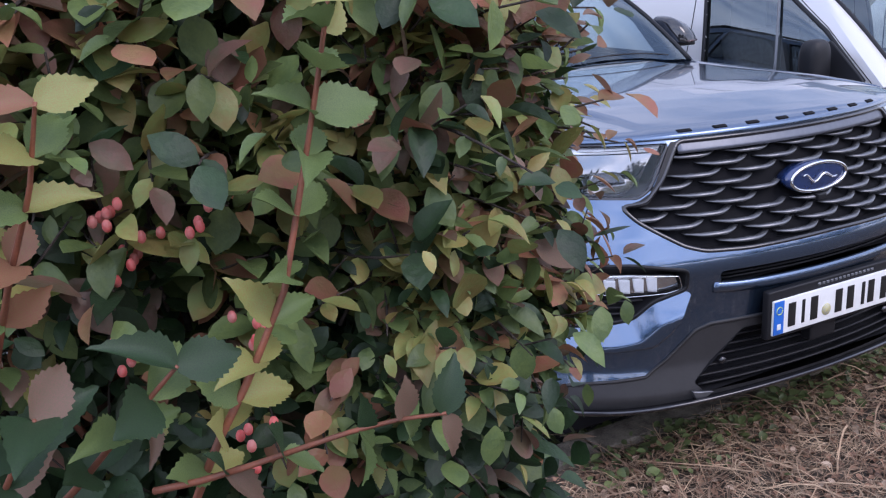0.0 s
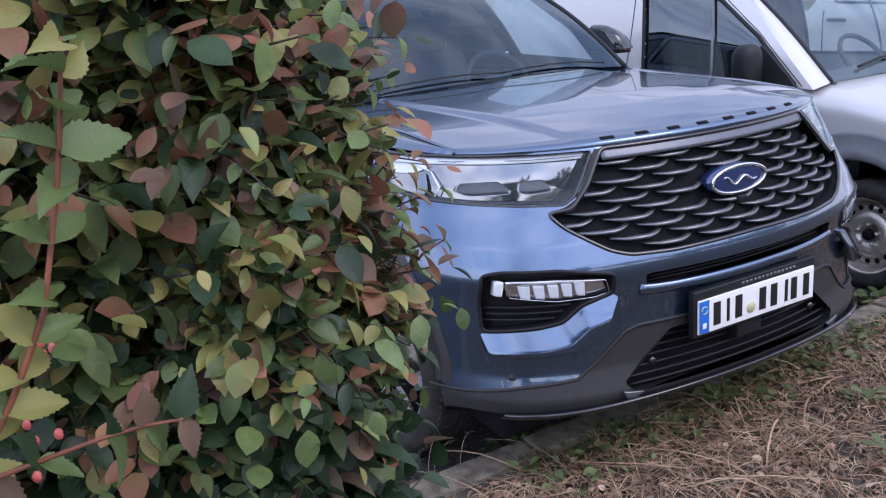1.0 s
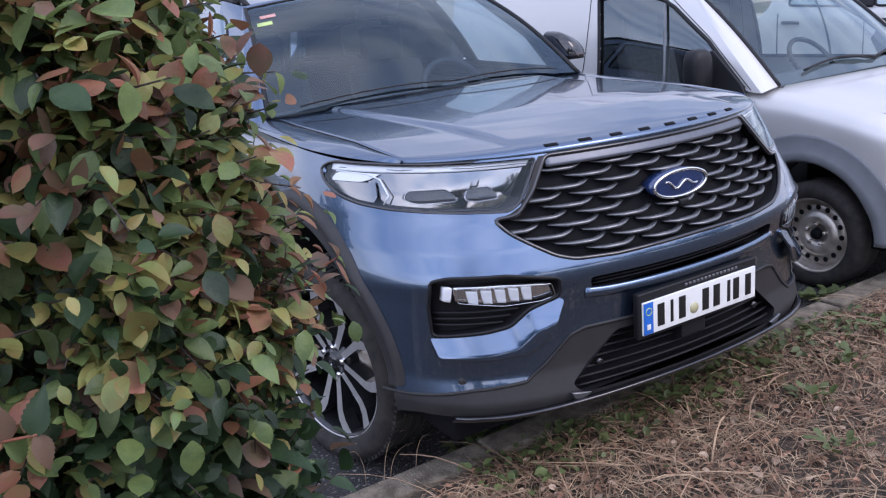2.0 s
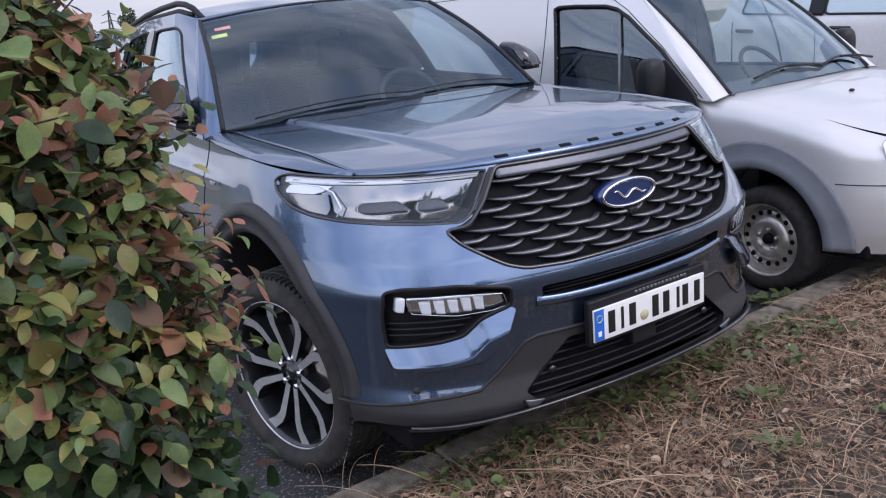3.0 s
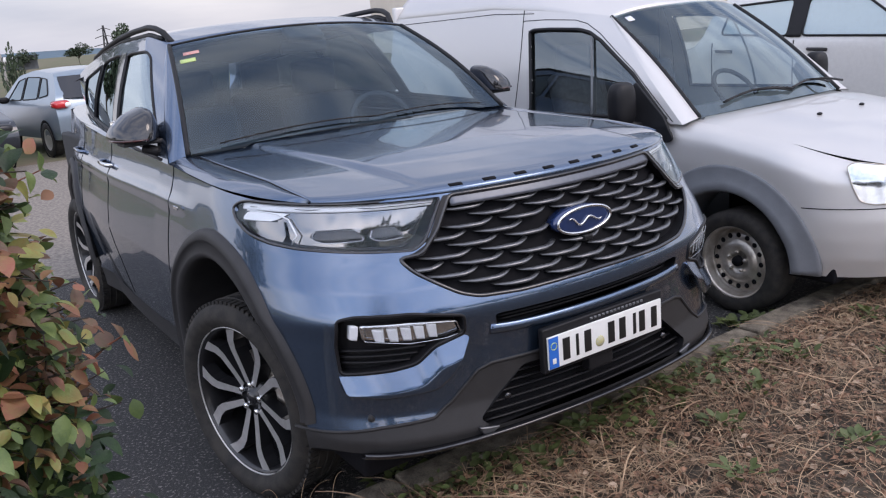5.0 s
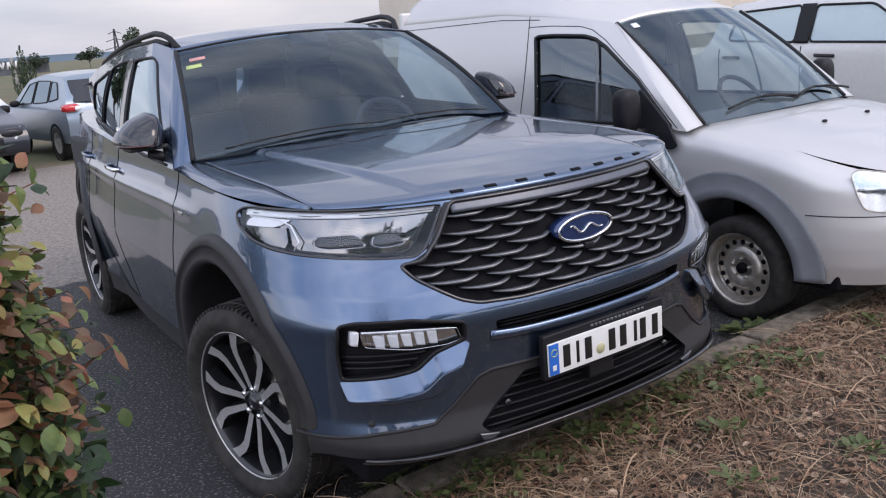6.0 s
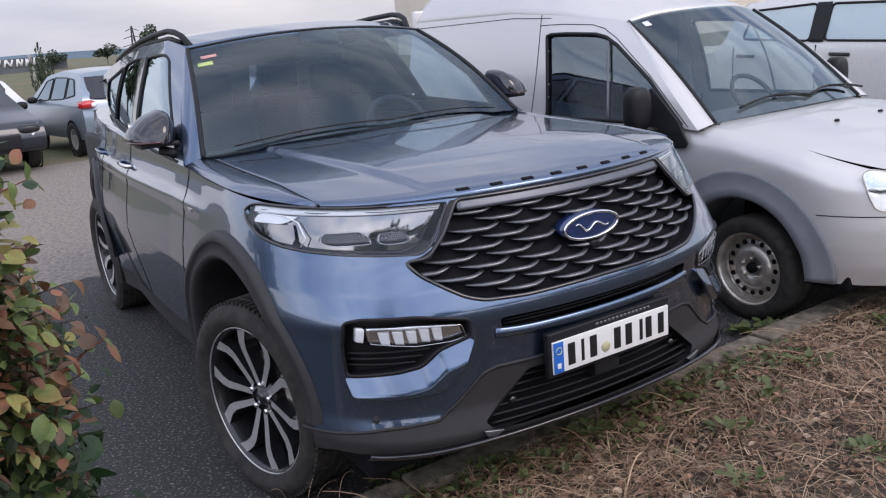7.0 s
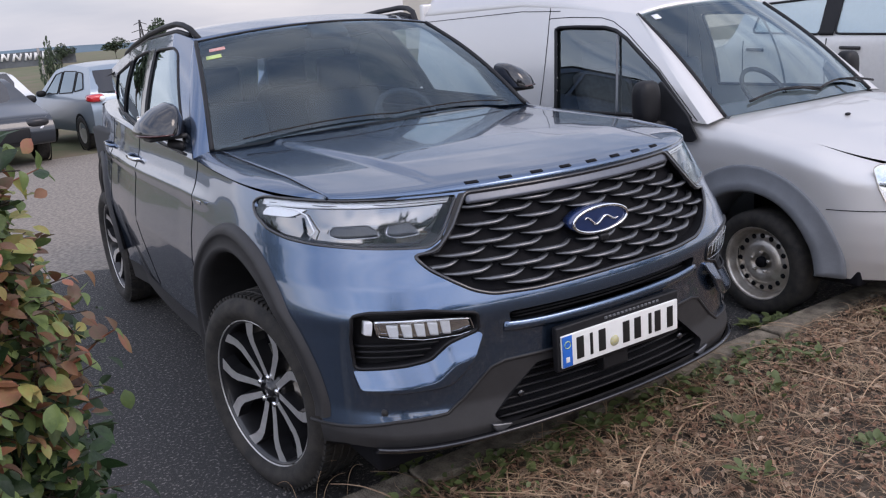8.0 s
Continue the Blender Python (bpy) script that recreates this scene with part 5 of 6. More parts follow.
VWIN = rounded([(0.034, 0.02), (0.427, 0.02), (0.316, 0.784), (0.296, 0.808), (0.128, 0.842), (0.096, 0.820), (0.075, 0.744), (0.040, 0.435), (0.036, 0.148)], 0.008)
va, vb = [g.ravel() for g in np.meshgrid(np.linspace(0, 1, 110), np.linspace(0, 1, 26))]
qa, qb, dd = nearest(va, vb * 0.2, [(a, b * 0.2) for a, b in VWIN])
va, vb = np.where(dd < 0.0045, qa, va), np.where(dd < 0.0045, qb / 0.2, vb)
vf = []
for j in range(25):
    for i in range(109):
        q = (j * 110 + i, j * 110 + i + 1, (j + 1) * 110 + i + 1, (j + 1) * 110 + i)
        if not inside([va[list(q)].mean()], [vb[list(q)].mean()], VWIN)[0]:
            vf.append(q)
vv = [v_side(a, b) for a, b in zip(va, vb)]
for sgn in (1, -1):
    part("upper_side", ([(x * sgn, y, z) for x, y, z in vv], [f if sgn > 0 else f[::-1] for f in vf]), M["silver"], van)
    g = patch(v_side, VWIN, 0.02)
    part("door_window", ([(sgn * (x + 0.014), y, z) for x, y, z in g[0]], g[1]), M["glass_van"], van, "dark reflecting side glass")
    g = tube([v_side(a, b) for a, b in dense(VWIN, 0.01)], 0.013, 6, closed=True)
    part("window_seal", ([(x * sgn, y, z) for x, y, z in g[0]], g[1]), M["black"], van, "black rubber seal")
    g = tube([v_screen(-1, t) for t in np.linspace(0, 1, 16)], 0.014, 6)
    part("screen_seal", ([(x * sgn, y, z) for x, y, z in g[0]], g[1]), M["black"], van, "black rubber seal")
    g = sheet(lambda t, k: tuple(Vector(v_screen(-1.0, t)).lerp(Vector(v_side(0.0, t)), k) + Vector((-0.012, -0.012, 0.004)) * math.sin(math.pi * k)), np.linspace(0, 1, 22), np.linspace(0, 1, 6))
    part("front_pillar", ([(x * sgn, y, z) for x, y, z in g[0]], g[1]), M["silver"], van)
part("tail_door", box(-0.74, 0.74, 4.40, 4.46, 0.5, 1.9, 0.02), M["silver"], van)
part("floor_pan", box(-0.78, 0.78, 0.35, 4.35, 0.26, 0.36, 0.02), M["mesh_black"], van)
part("engine_bay", box(-0.58, 0.58, 0.40, 1.15, 0.36, 0.80, 0.02), M["mesh_black"], van)
part("load_bulkhead", box(-0.72, 0.72, 2.76, 2.80, 0.36, 1.75, 0.01), M["interior"], van)


def v_arch(wy):
    rings = [(0.557, -0.006), (0.5565, 0.007), (0.552, 0.012), (0.542, 0.014), (0.470, 0.018), (0.464, 0.024), (0.425, 0.026), (0.412, 0.020), (0.404, 0.0), (0.404, -0.28)]

    def fn(s, r):
        t = math.pi * (1.04 - 1.08 * s)
        rad, out = rings[int(r)]
        y, z = wy + rad * math.cos(t), max(0.31, VR + rad * math.sin(t))
        return -(v_outline(y, max(0.45, min(z, 0.9))) + out), y, z
    return sheet(fn, np.linspace(0, 1, 50), range(len(rings)))


M["van_cladding"] = material("van_grey_cladding", (0.165, 0.175, 0.19), 0.55, 0, 0.12, 12, bump=0.05, bump_scale=700)
for sgn in (1, -1):
    for wy in (VARCH, VREAR):
        g = v_arch(wy)
        part("wheel_arch", ([(x * sgn, y, z) for x, y, z in g[0]], [f if sgn > 0 else f[::-1] for f in g[1]]), M["van_cladding"], van, "grey plastic wheel-arch cladding")


def van_wheel(x, y, out):
    w = new("wheel")
    w.parent = van
    w.matrix_basis = pose(x, y, VR, 0, 0, 0 if out < 0 else 180)
    part("tyre", lathe([(0.200, -0.08), (0.215, -0.10), (0.26, -0.105), (0.283, -0.095), (VR, -0.07), (VR, 0.07), (0.283, 0.095), (0.26, 0.105), (0.215, 0.10), (0.200, 0.08)], 64), M["rubber"], w, "black tyre")
    part("rim", lathe([(0.0, -0.030), (0.045, -0.030), (0.060, -0.050), (0.085, -0.064), (0.105, -0.062), (0.120, -0.045), (0.130, -0.040), (0.158, -0.040), (0.170, -0.022), (0.184, -0.012), (0.191, -0.035), (0.196, -0.075), (0.206, -0.094), (0.212, -0.092), (0.205, -0.08)], 64), M["steel"], w, "weathered steel rim")
    # Black discs on the solid rim paint the shade inside its vent holes.
    hole = lathe([(0.0, -0.004), (0.0135, -0.004), (0.015, 0.0), (0.0135, 0.003)], 12)
    for k in range(16):
        t = 2 * math.pi * k / 16
        part("vent_hole_dark", moved(hole, Matrix.Translation((-0.0405, 0.145 * math.cos(t), 0.150 * math.sin(t)))), M["mesh_black"], w)
    part("hub", lathe([(0.0, -0.068), (0.026, -0.068), (0.030, -0.06), (0.032, -0.04)], 24), M["mesh_black"], w)
    nut = lathe([(0.0, -0.020), (0.008, -0.020), (0.010, -0.016), (0.010, 0.0)], 6)
    for k in range(5):
        t = 2 * math.pi * (k + 0.3) / 5
        part("wheel_nut", moved(nut, Matrix.Translation((-0.050, 0.056 * math.cos(t), 0.056 * math.sin(t)))), M["steel"], w)


for x, y, o in ((-0.765, VWY, -1), (0.765, VWY, 1), (-0.765, VREAR, -1), (0.765, VREAR, 1)):
    van_wheel(x, y, o)


# ---------- hedge ----------
HX, HY = -1.81, -0.88


def hedge_radius(z, a):
    """Lumpy outline; the side over the verge overhangs its own foot."""
    r = float(np.interp(z, [0.0, 0.3, 0.6, 0.9, 1.2, 1.3, 1.4, 1.47, 1.52, 1.55, 1.57], [0.14, 0.18, 0.19, 0.19, 0.188, 0.182, 0.165, 0.148, 0.110, 0.060, 0.02]))
    foot = 0.075 * min(1, max(0, (1.22 - z) / 0.12)) * min(1, max(0, (-0.55 - a) / 0.4))
    lump = 0.034 * noise.noise(Vector((math.cos(a) * 4, math.sin(a) * 4, z * 8))) + 0.018 * noise.noise(Vector((math.cos(a) * 11, math.sin(a) * 11, z * 19)))
    return r - foot + lump


def hedge_spot(r, a, z):
    """The shrub is longer on the sides away from the cars, and its top leans to the verge."""
    x, y = r * math.cos(a), r * math.sin(a)
    return (x * (1 - 1.1 * max(0.0, z - 1.32)) if x > 0 else x * 3.2), (y if y < 0 else y * 1.6) - 0.22 * max(0.0, z - 1.2), z + 0.19 * min(1.0, max(0.0, -x / 0.12))


hedge = thing("hedge_bush", "dense leafy shrub turning from green to autumn red beside the asphalt", "bush", (-1.956, -1.029, -0.045))
hedge.scale = (1.112, 1.112, 1.112)
hrng = np.random.default_rng(11)


KINDS = ("leaf_green", "leaf_lime", "leaf_teal", "leaf_red", "leaf_purple")
NAMES = {"leaf_green": "green leaf", "leaf_lime": "yellow-green leaf", "leaf_teal": "deep green leaf", "leaf_red": "red-brown leaf", "leaf_purple": "dull purple leaf"}


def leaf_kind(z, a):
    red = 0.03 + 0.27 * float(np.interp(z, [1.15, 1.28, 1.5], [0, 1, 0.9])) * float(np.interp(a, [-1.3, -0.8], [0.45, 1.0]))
    # Bright kinds above and dark ones below also paint top light and shade.
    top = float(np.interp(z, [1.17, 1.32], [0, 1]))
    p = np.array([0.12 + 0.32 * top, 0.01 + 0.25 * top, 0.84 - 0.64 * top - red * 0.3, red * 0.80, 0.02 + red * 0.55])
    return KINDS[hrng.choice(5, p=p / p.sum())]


groups = {k: [] for k in KINDS}
single, twigs = [], []
for i in range(7500):
    # a twig with leaves set alternately along it; deep ones fill the inside
    z = hrng.uniform(0.82, 1.54) if i < 4950 else (hrng.uniform(0.15, 0.85) if i < 5200 else hrng.uniform(1.22, 1.55))
    a = hrng.uniform(-1.5, 0.9) if i % 9 < 5 else (hrng.uniform(-3.3, -1.4) if i % 9 < 8 else hrng.uniform(0.9, 3.0))
    if i >= 6400:
        a, z = hrng.uniform(-1.45, -0.1), hrng.uniform(1.26, 1.53)
    elif i >= 5900:
        a = hrng.uniform(-3.3, -1.7)
    deep = i % 5 < 2 and i < 6400
    out = np.array([math.cos(a), math.sin(a), 0.15])
    base = np.array(hedge_spot(hedge_radius(z, a) - (hrng.uniform(0.08, 0.17) if deep else hrng.uniform(0.035, 0.085)), a, z))
    way = out * hrng.uniform(0.35, 0.9) + np.array([0, 0, hrng.uniform(-0.1, 0.9)]) + hrng.normal(0, 0.38, 3)
    way /= np.linalg.norm(way)
    ln = hrng.uniform(0.04, 0.080) if a < -0.5 else hrng.uniform(0.03, 0.058)
    bend = hrng.normal(0, 0.25, 3)
    steps = [base + way * ln * t + bend * ln * t * t for t in np.linspace(0, 0.9, 5)]
    twigs.append(tube([tuple(p) for p in steps], [0.0013, 0.0011, 0.0009, 0.0007, 0.0005], 4))
    low = z < 1.16
    size = hrng.uniform(0.022, 0.036) if low else (hrng.uniform(0.012, 0.023) if a > -1.0 else hrng.uniform(0.0125, 0.0255))
    if deep:
        size *= 1.25
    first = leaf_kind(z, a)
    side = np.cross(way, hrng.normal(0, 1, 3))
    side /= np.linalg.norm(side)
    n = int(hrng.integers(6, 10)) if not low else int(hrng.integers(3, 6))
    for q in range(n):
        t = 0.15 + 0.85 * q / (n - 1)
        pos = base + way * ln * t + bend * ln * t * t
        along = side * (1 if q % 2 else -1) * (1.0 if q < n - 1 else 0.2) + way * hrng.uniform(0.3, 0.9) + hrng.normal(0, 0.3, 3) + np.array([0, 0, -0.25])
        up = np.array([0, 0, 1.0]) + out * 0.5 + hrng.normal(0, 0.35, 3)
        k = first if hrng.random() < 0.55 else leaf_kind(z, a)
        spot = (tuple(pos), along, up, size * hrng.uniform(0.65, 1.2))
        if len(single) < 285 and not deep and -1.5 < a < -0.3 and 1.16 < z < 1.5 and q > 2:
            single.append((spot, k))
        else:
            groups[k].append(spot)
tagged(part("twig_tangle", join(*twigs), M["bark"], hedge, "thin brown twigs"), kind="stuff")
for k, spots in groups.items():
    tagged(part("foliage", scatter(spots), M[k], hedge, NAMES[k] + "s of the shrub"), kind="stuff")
leaf_mesh = {}
for k in KINDS:
    for j, (pts, fs) in enumerate(SHAPES):
        leaf_mesh[k, j] = mesh_data("leaf", pts.tolist(), fs, M[k])
for i, ((pos, along, up, size), k) in enumerate(single):
    lf = new("leaf", leaf_mesh[k, i % len(SHAPES)])
    lf.parent = hedge
    t = leaf_matrix(pos, along, up, size)
    m = Matrix(((t[0][0], t[1][0], t[2][0], pos[0]), (t[0][1], t[1][1], t[2][1], pos[1]), (t[0][2], t[1][2], t[2][2], pos[2]), (0, 0, 0, 1)))
    lf.matrix_basis = m

# branches and twigs
for i in range(34):
    a = hrng.uniform(-2.9, 0.7)
    z1 = hrng.uniform(1.25, 1.56)
    r1 = hedge_radius(z1, a) - hrng.uniform(0.0, 0.07)
    p0 = Vector((hrng.normal(0, 0.07), hrng.normal(0, 0.07), hrng.uniform(0.0, 0.3)))
    p2 = Vector(hedge_spot(r1, a, z1))
    p1 = p0.lerp(p2, 0.45) * 0.55 + Vector((hrng.normal(0, 0.03), hrng.normal(0, 0.03), 0.62))
    pts = [p0.lerp(p1, t).lerp(p1.lerp(p2, t), t) + Vector(noise.noise_vector(Vector((i, t * 6, 0)))) * 0.012 for t in np.linspace(0, 1, 12)]
    part("branch", tube(pts, list(np.linspace(0.0065, 0.0012, 12)), 6), M["bark"] if i % 3 else M["stem_red"], hedge)

# long shoots with paired leaves that stand out from the shrub
def shoot(points, rad, leaf_len, pairs, seed, kinds, first=0.15):
    """A bent stem through world points, with a pair of leaves at each node."""
    r = np.random.default_rng(seed)
    p = [Vector(q) - Vector((HX, HY, 0)) for q in points]

    def at(t):
        k = min(len(p) - 2, int(t * (len(p) - 1)))
        return p[k].lerp(p[k + 1], t * (len(p) - 1) - k)
    n = 16
    st = part("shoot", tube([at(i / n) for i in range(n)] + [p[-1]], list(np.linspace(rad, rad * 0.45, n + 1)), 7), M["stem_red"], hedge, "red-brown young stem")
    for i in range(pairs):
        t = first + (1 - first) * i / max(1, pairs - 1)
        t = min(t, 0.99)
        c, d = at(t), (at(min(1, t + 0.02)) - at(max(0, t - 0.02))).normalized()
        side = d.cross(Vector((0.5, -0.8, 0.2))).normalized()
        if i % 2:
            side = (side + d.cross(side) * 0.9).normalized()
        for s in (-1, 1):
            along = side * s + d * r.uniform(0.25, 0.7) + Vector(r.normal(0, 0.18, 3))
            up = Vector((0.35, -0.55, 0.75)) + Vector(r.normal(0, 0.25, 3))
            size = leaf_len * r.uniform(0.75, 1.15) * (0.85 + 0.15 * t)
            k = kinds[int(r.integers(len(kinds)))]
            lf = new("leaf", serrated[k, int(r.integers(3))])
            lf.parent = hedge
            t3 = leaf_matrix(c, along, up, size)
            lf.matrix_basis = Matrix(((t3[0][0], t3[1][0], t3[2][0], c.x), (t3[0][1], t3[1][1], t3[2][1], c.y), (t3[0][2], t3[1][2], t3[2][2], c.z), (0, 0, 0, 1)))


def toothed(width, fold, curl, teeth=9):
    """A leaf with a saw-toothed edge and a sunk midrib."""
    pts, faces = [], []
    n = teeth * 2
    for i in range(n + 1):
        t = i / n
        half = width * max(0.02, math.sin(math.pi * (0.04 + 0.96 * t) ** 0.75)) * (1 + (0.10 if i % 2 else -0.02))
        y, z = t, -curl * t * t
        pts += [(-half, y + 0.03 * (i % 2), z + fold * half + 0.02 * math.sin(9 * t)), (-half * 0.5, y, z + fold * half * 0.35), (0, y, z), (half * 0.5, y, z + fold * half * 0.35), (half, y + 0.03 * (i % 2), z + fold * half - 0.02 * math.sin(8 * t))]
    for i in range(n):
        for q in range(4):
            a = 5 * i + q
            faces.append((a, a + 1, a + 6, a + 5))
    return pts, faces


serrated = {}
for k in KINDS:
    for j, (wd, fo, cu) in enumerate(((0.27, 0.45, 0.30), (0.31, 0.25, 0.12), (0.25, 0.7, 0.45))):
        serrated[k, j] = mesh_data("leaf", *toothed(wd, fo, cu), M[k])

G, L, T, R_, P_ = KINDS


def outward(points, k=0.95):
    """Bends a shoot further out over the verge."""
    c = Vector((-1.92, -1.45, 1.47))
    return [c + (Vector(p) - c) * k for p in points]


shoot(outward([(-1.93, -1.12, 1.27), (-1.914, -1.132, 1.31), (-1.896, -1.129, 1.335), (-1.878, -1.131, 1.369), (-1.863, -1.129, 1.419), (-1.855, -1.134, 1.454), (-1.850, -1.142, 1.485)]), 0.0019, 0.029, 12, 1, (G, L, G, G), 0.12)
shoot(outward([(-1.94, -1.13, 1.297), (-1.923, -1.145, 1.304), (-1.907, -1.155, 1.310), (-1.871, -1.169, 1.320), (-1.853, -1.179, 1.325), (-1.837, -1.190, 1.328)]), 0.0015, 0.022, 5, 2, (T, G, T, P_), 0.3)
shoot(outward([(-1.99, -1.13, 1.29), (-1.965, -1.17, 1.33), (-1.946, -1.186, 1.356), (-1.93, -1.19, 1.372)]), 0.0015, 0.026, 5, 3, (T, G, G), 0.2)
shoot(outward([(-2.00, -1.15, 1.31), (-1.985, -1.19, 1.345), (-1.972, -1.205, 1.372)]), 0.0014, 0.025, 4, 4, (G, P_, T), 0.3)
shoot(outward([(-1.99, -1.08, 1.34), (-1.975, -1.12, 1.39), (-1.962, -1.14, 1.425), (-1.955, -1.15, 1.455)]), 0.0015, 0.027, 5, 5, (G, R_, L), 0.2)
shoot([(-1.81, -1.05, 1.42), (-1.789, -1.076, 1.467), (-1.772, -1.078, 1.498), (-1.768, -1.088, 1.508)], 0.0022, 0.022, 5, 6, (R_, G, R_), 0.2)
shoot([(-1.68, -0.93, 1.27), (-1.627, -0.963, 1.287), (-1.608, -0.967, 1.303), (-1.594, -0.972, 1.310)], 0.0016, 0.014, 3, 7, (P_, G), 0.3)
shoot([(-1.75, -0.95, 1.40), (-1.69, -0.95, 1.435), (-1.655, -0.95, 1.447), (-1.625, -0.945, 1.456)], 0.0012, 0.022, 4, 8, (G, L, G), 0.25)
srng = np.random.default_rng(21)
for i in range(60):
    a = srng.uniform(-2.0, 0.35)
    z = srng.uniform(1.0, 1.50)
    r0 = hedge_radius(z, a) - 0.07
    out = Vector((math.cos(a), math.sin(a), srng.uniform(0.1, 0.9)))
    base = Vector(hedge_spot(r0, a, z)) + Vector((HX, HY, 0))
    ln = srng.uniform(0.05, 0.08) if a < -0.8 else srng.uniform(0.03, 0.045)
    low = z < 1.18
    # Low shoots take mostly the shade-darkened deep green.
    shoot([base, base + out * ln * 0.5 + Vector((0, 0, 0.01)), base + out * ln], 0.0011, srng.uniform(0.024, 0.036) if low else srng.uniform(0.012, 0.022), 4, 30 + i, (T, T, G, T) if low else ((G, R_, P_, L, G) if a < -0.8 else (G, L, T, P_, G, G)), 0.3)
for i, (x, y, z) in enumerate(((-1.95, -0.90, 1.36), (-1.935, -0.90, 1.325), (-1.945, -0.91, 1.27), (-1.93, -0.92, 1.245), (-1.875, -0.95, 1.285), (-1.885, -0.97, 1.225), (-1.90, -0.93, 1.345))):
    g = join(*[moved(ball(0, 0, 0, 0.0022, 0.0020, 0.0030, 2.0, 8, 6), Matrix.Translation((-1.918 + (x + 1.918) * 0.70 - HX + srng.normal(0, 0.007), -1.464 + (y + 1.464) * 0.70 - HY + srng.normal(0, 0.007), 1.481 + (z - 1.481) * 0.70 + srng.normal(0, 0.006)))) for _ in range(6)])
    part("blossom", g, M["berry"], hedge, "small pink-red blossom cluster")

# stalks at the front wheel and weeds between the cars
stalks = thing("grass_stalks", "thin dry grass stalks leaning on the tyre", "grass", (-0.92, 0.62, 0.0))
for dx, dy, h, b in ((0.0, 0.0, 0.20, 0.05), (-0.05, 0.05, 0.16, -0.04), (0.10, -0.05, 0.18, 0.03), (0.04, 0.03, 0.12, 0.05)):
    part("stalk", tube([(dx + b * 1.8 * u * u, dy - 0.03 * u, h * math.sin(1.75 * u)) for u in np.linspace(0, 1, 14)], list(np.linspace(0.0015, 0.0006, 14)), 5), M["straw"], stalks)


ivy_mesh = [mesh_data("leaf", pts.tolist(), fs, M["ivy"]) for pts, fs in SHAPES]


def weed(x, y, z, n, size, seed, label, group):
    """A low plant: single leaves round one root."""
    r = np.random.default_rng(seed)
    ob = thing("weed", label, "weed", (x, y, z), 0.0, group)
    for i in range(n):
        a, d = r.uniform(0, 6.28), r.uniform(0.0, 0.08)
        pos = (d * math.cos(a), d * math.sin(a), r.uniform(0.0, 0.04))
        t = leaf_matrix(pos, (math.cos(a), math.sin(a), r.uniform(0.2, 1.4)), (0, 0, 1), size * r.uniform(0.5, 1.2))
        lf = new("leaf", ivy_mesh[i % 5])
        lf.parent = ob
        lf.matrix_basis = Matrix(((t[0][0], t[1][0], t[2][0], pos[0]), (t[0][1], t[1][1], t[2][1], pos[1]), (t[0][2], t[1][2], t[2][2], pos[2]), (0, 0, 0, 1)))


for i, (x, y, n) in enumerate(((1.62, 0.72, 40), (1.74, 0.66, 26), (-0.55, 0.60, 40), (-0.42, 0.57, 26))):
    weed(x, y, 0.0, n, 0.05, 60 + i, "green weed growing beside the kerb", "weeds by the kerb")
for i, (x, y) in enumerate(((0.52, -0.05), (0.86, 0.03), (1.25, 0.12), (0.30, -0.32), (1.6, -0.15), (0.75, -0.45), (1.95, 0.2), (-0.15, 0.22), (0.12, 0.27))):
    weed(x, y, verge_z(x, y), 22, 0.042, 80 + i, "small green weed among the dry grass", "weeds on the verge")


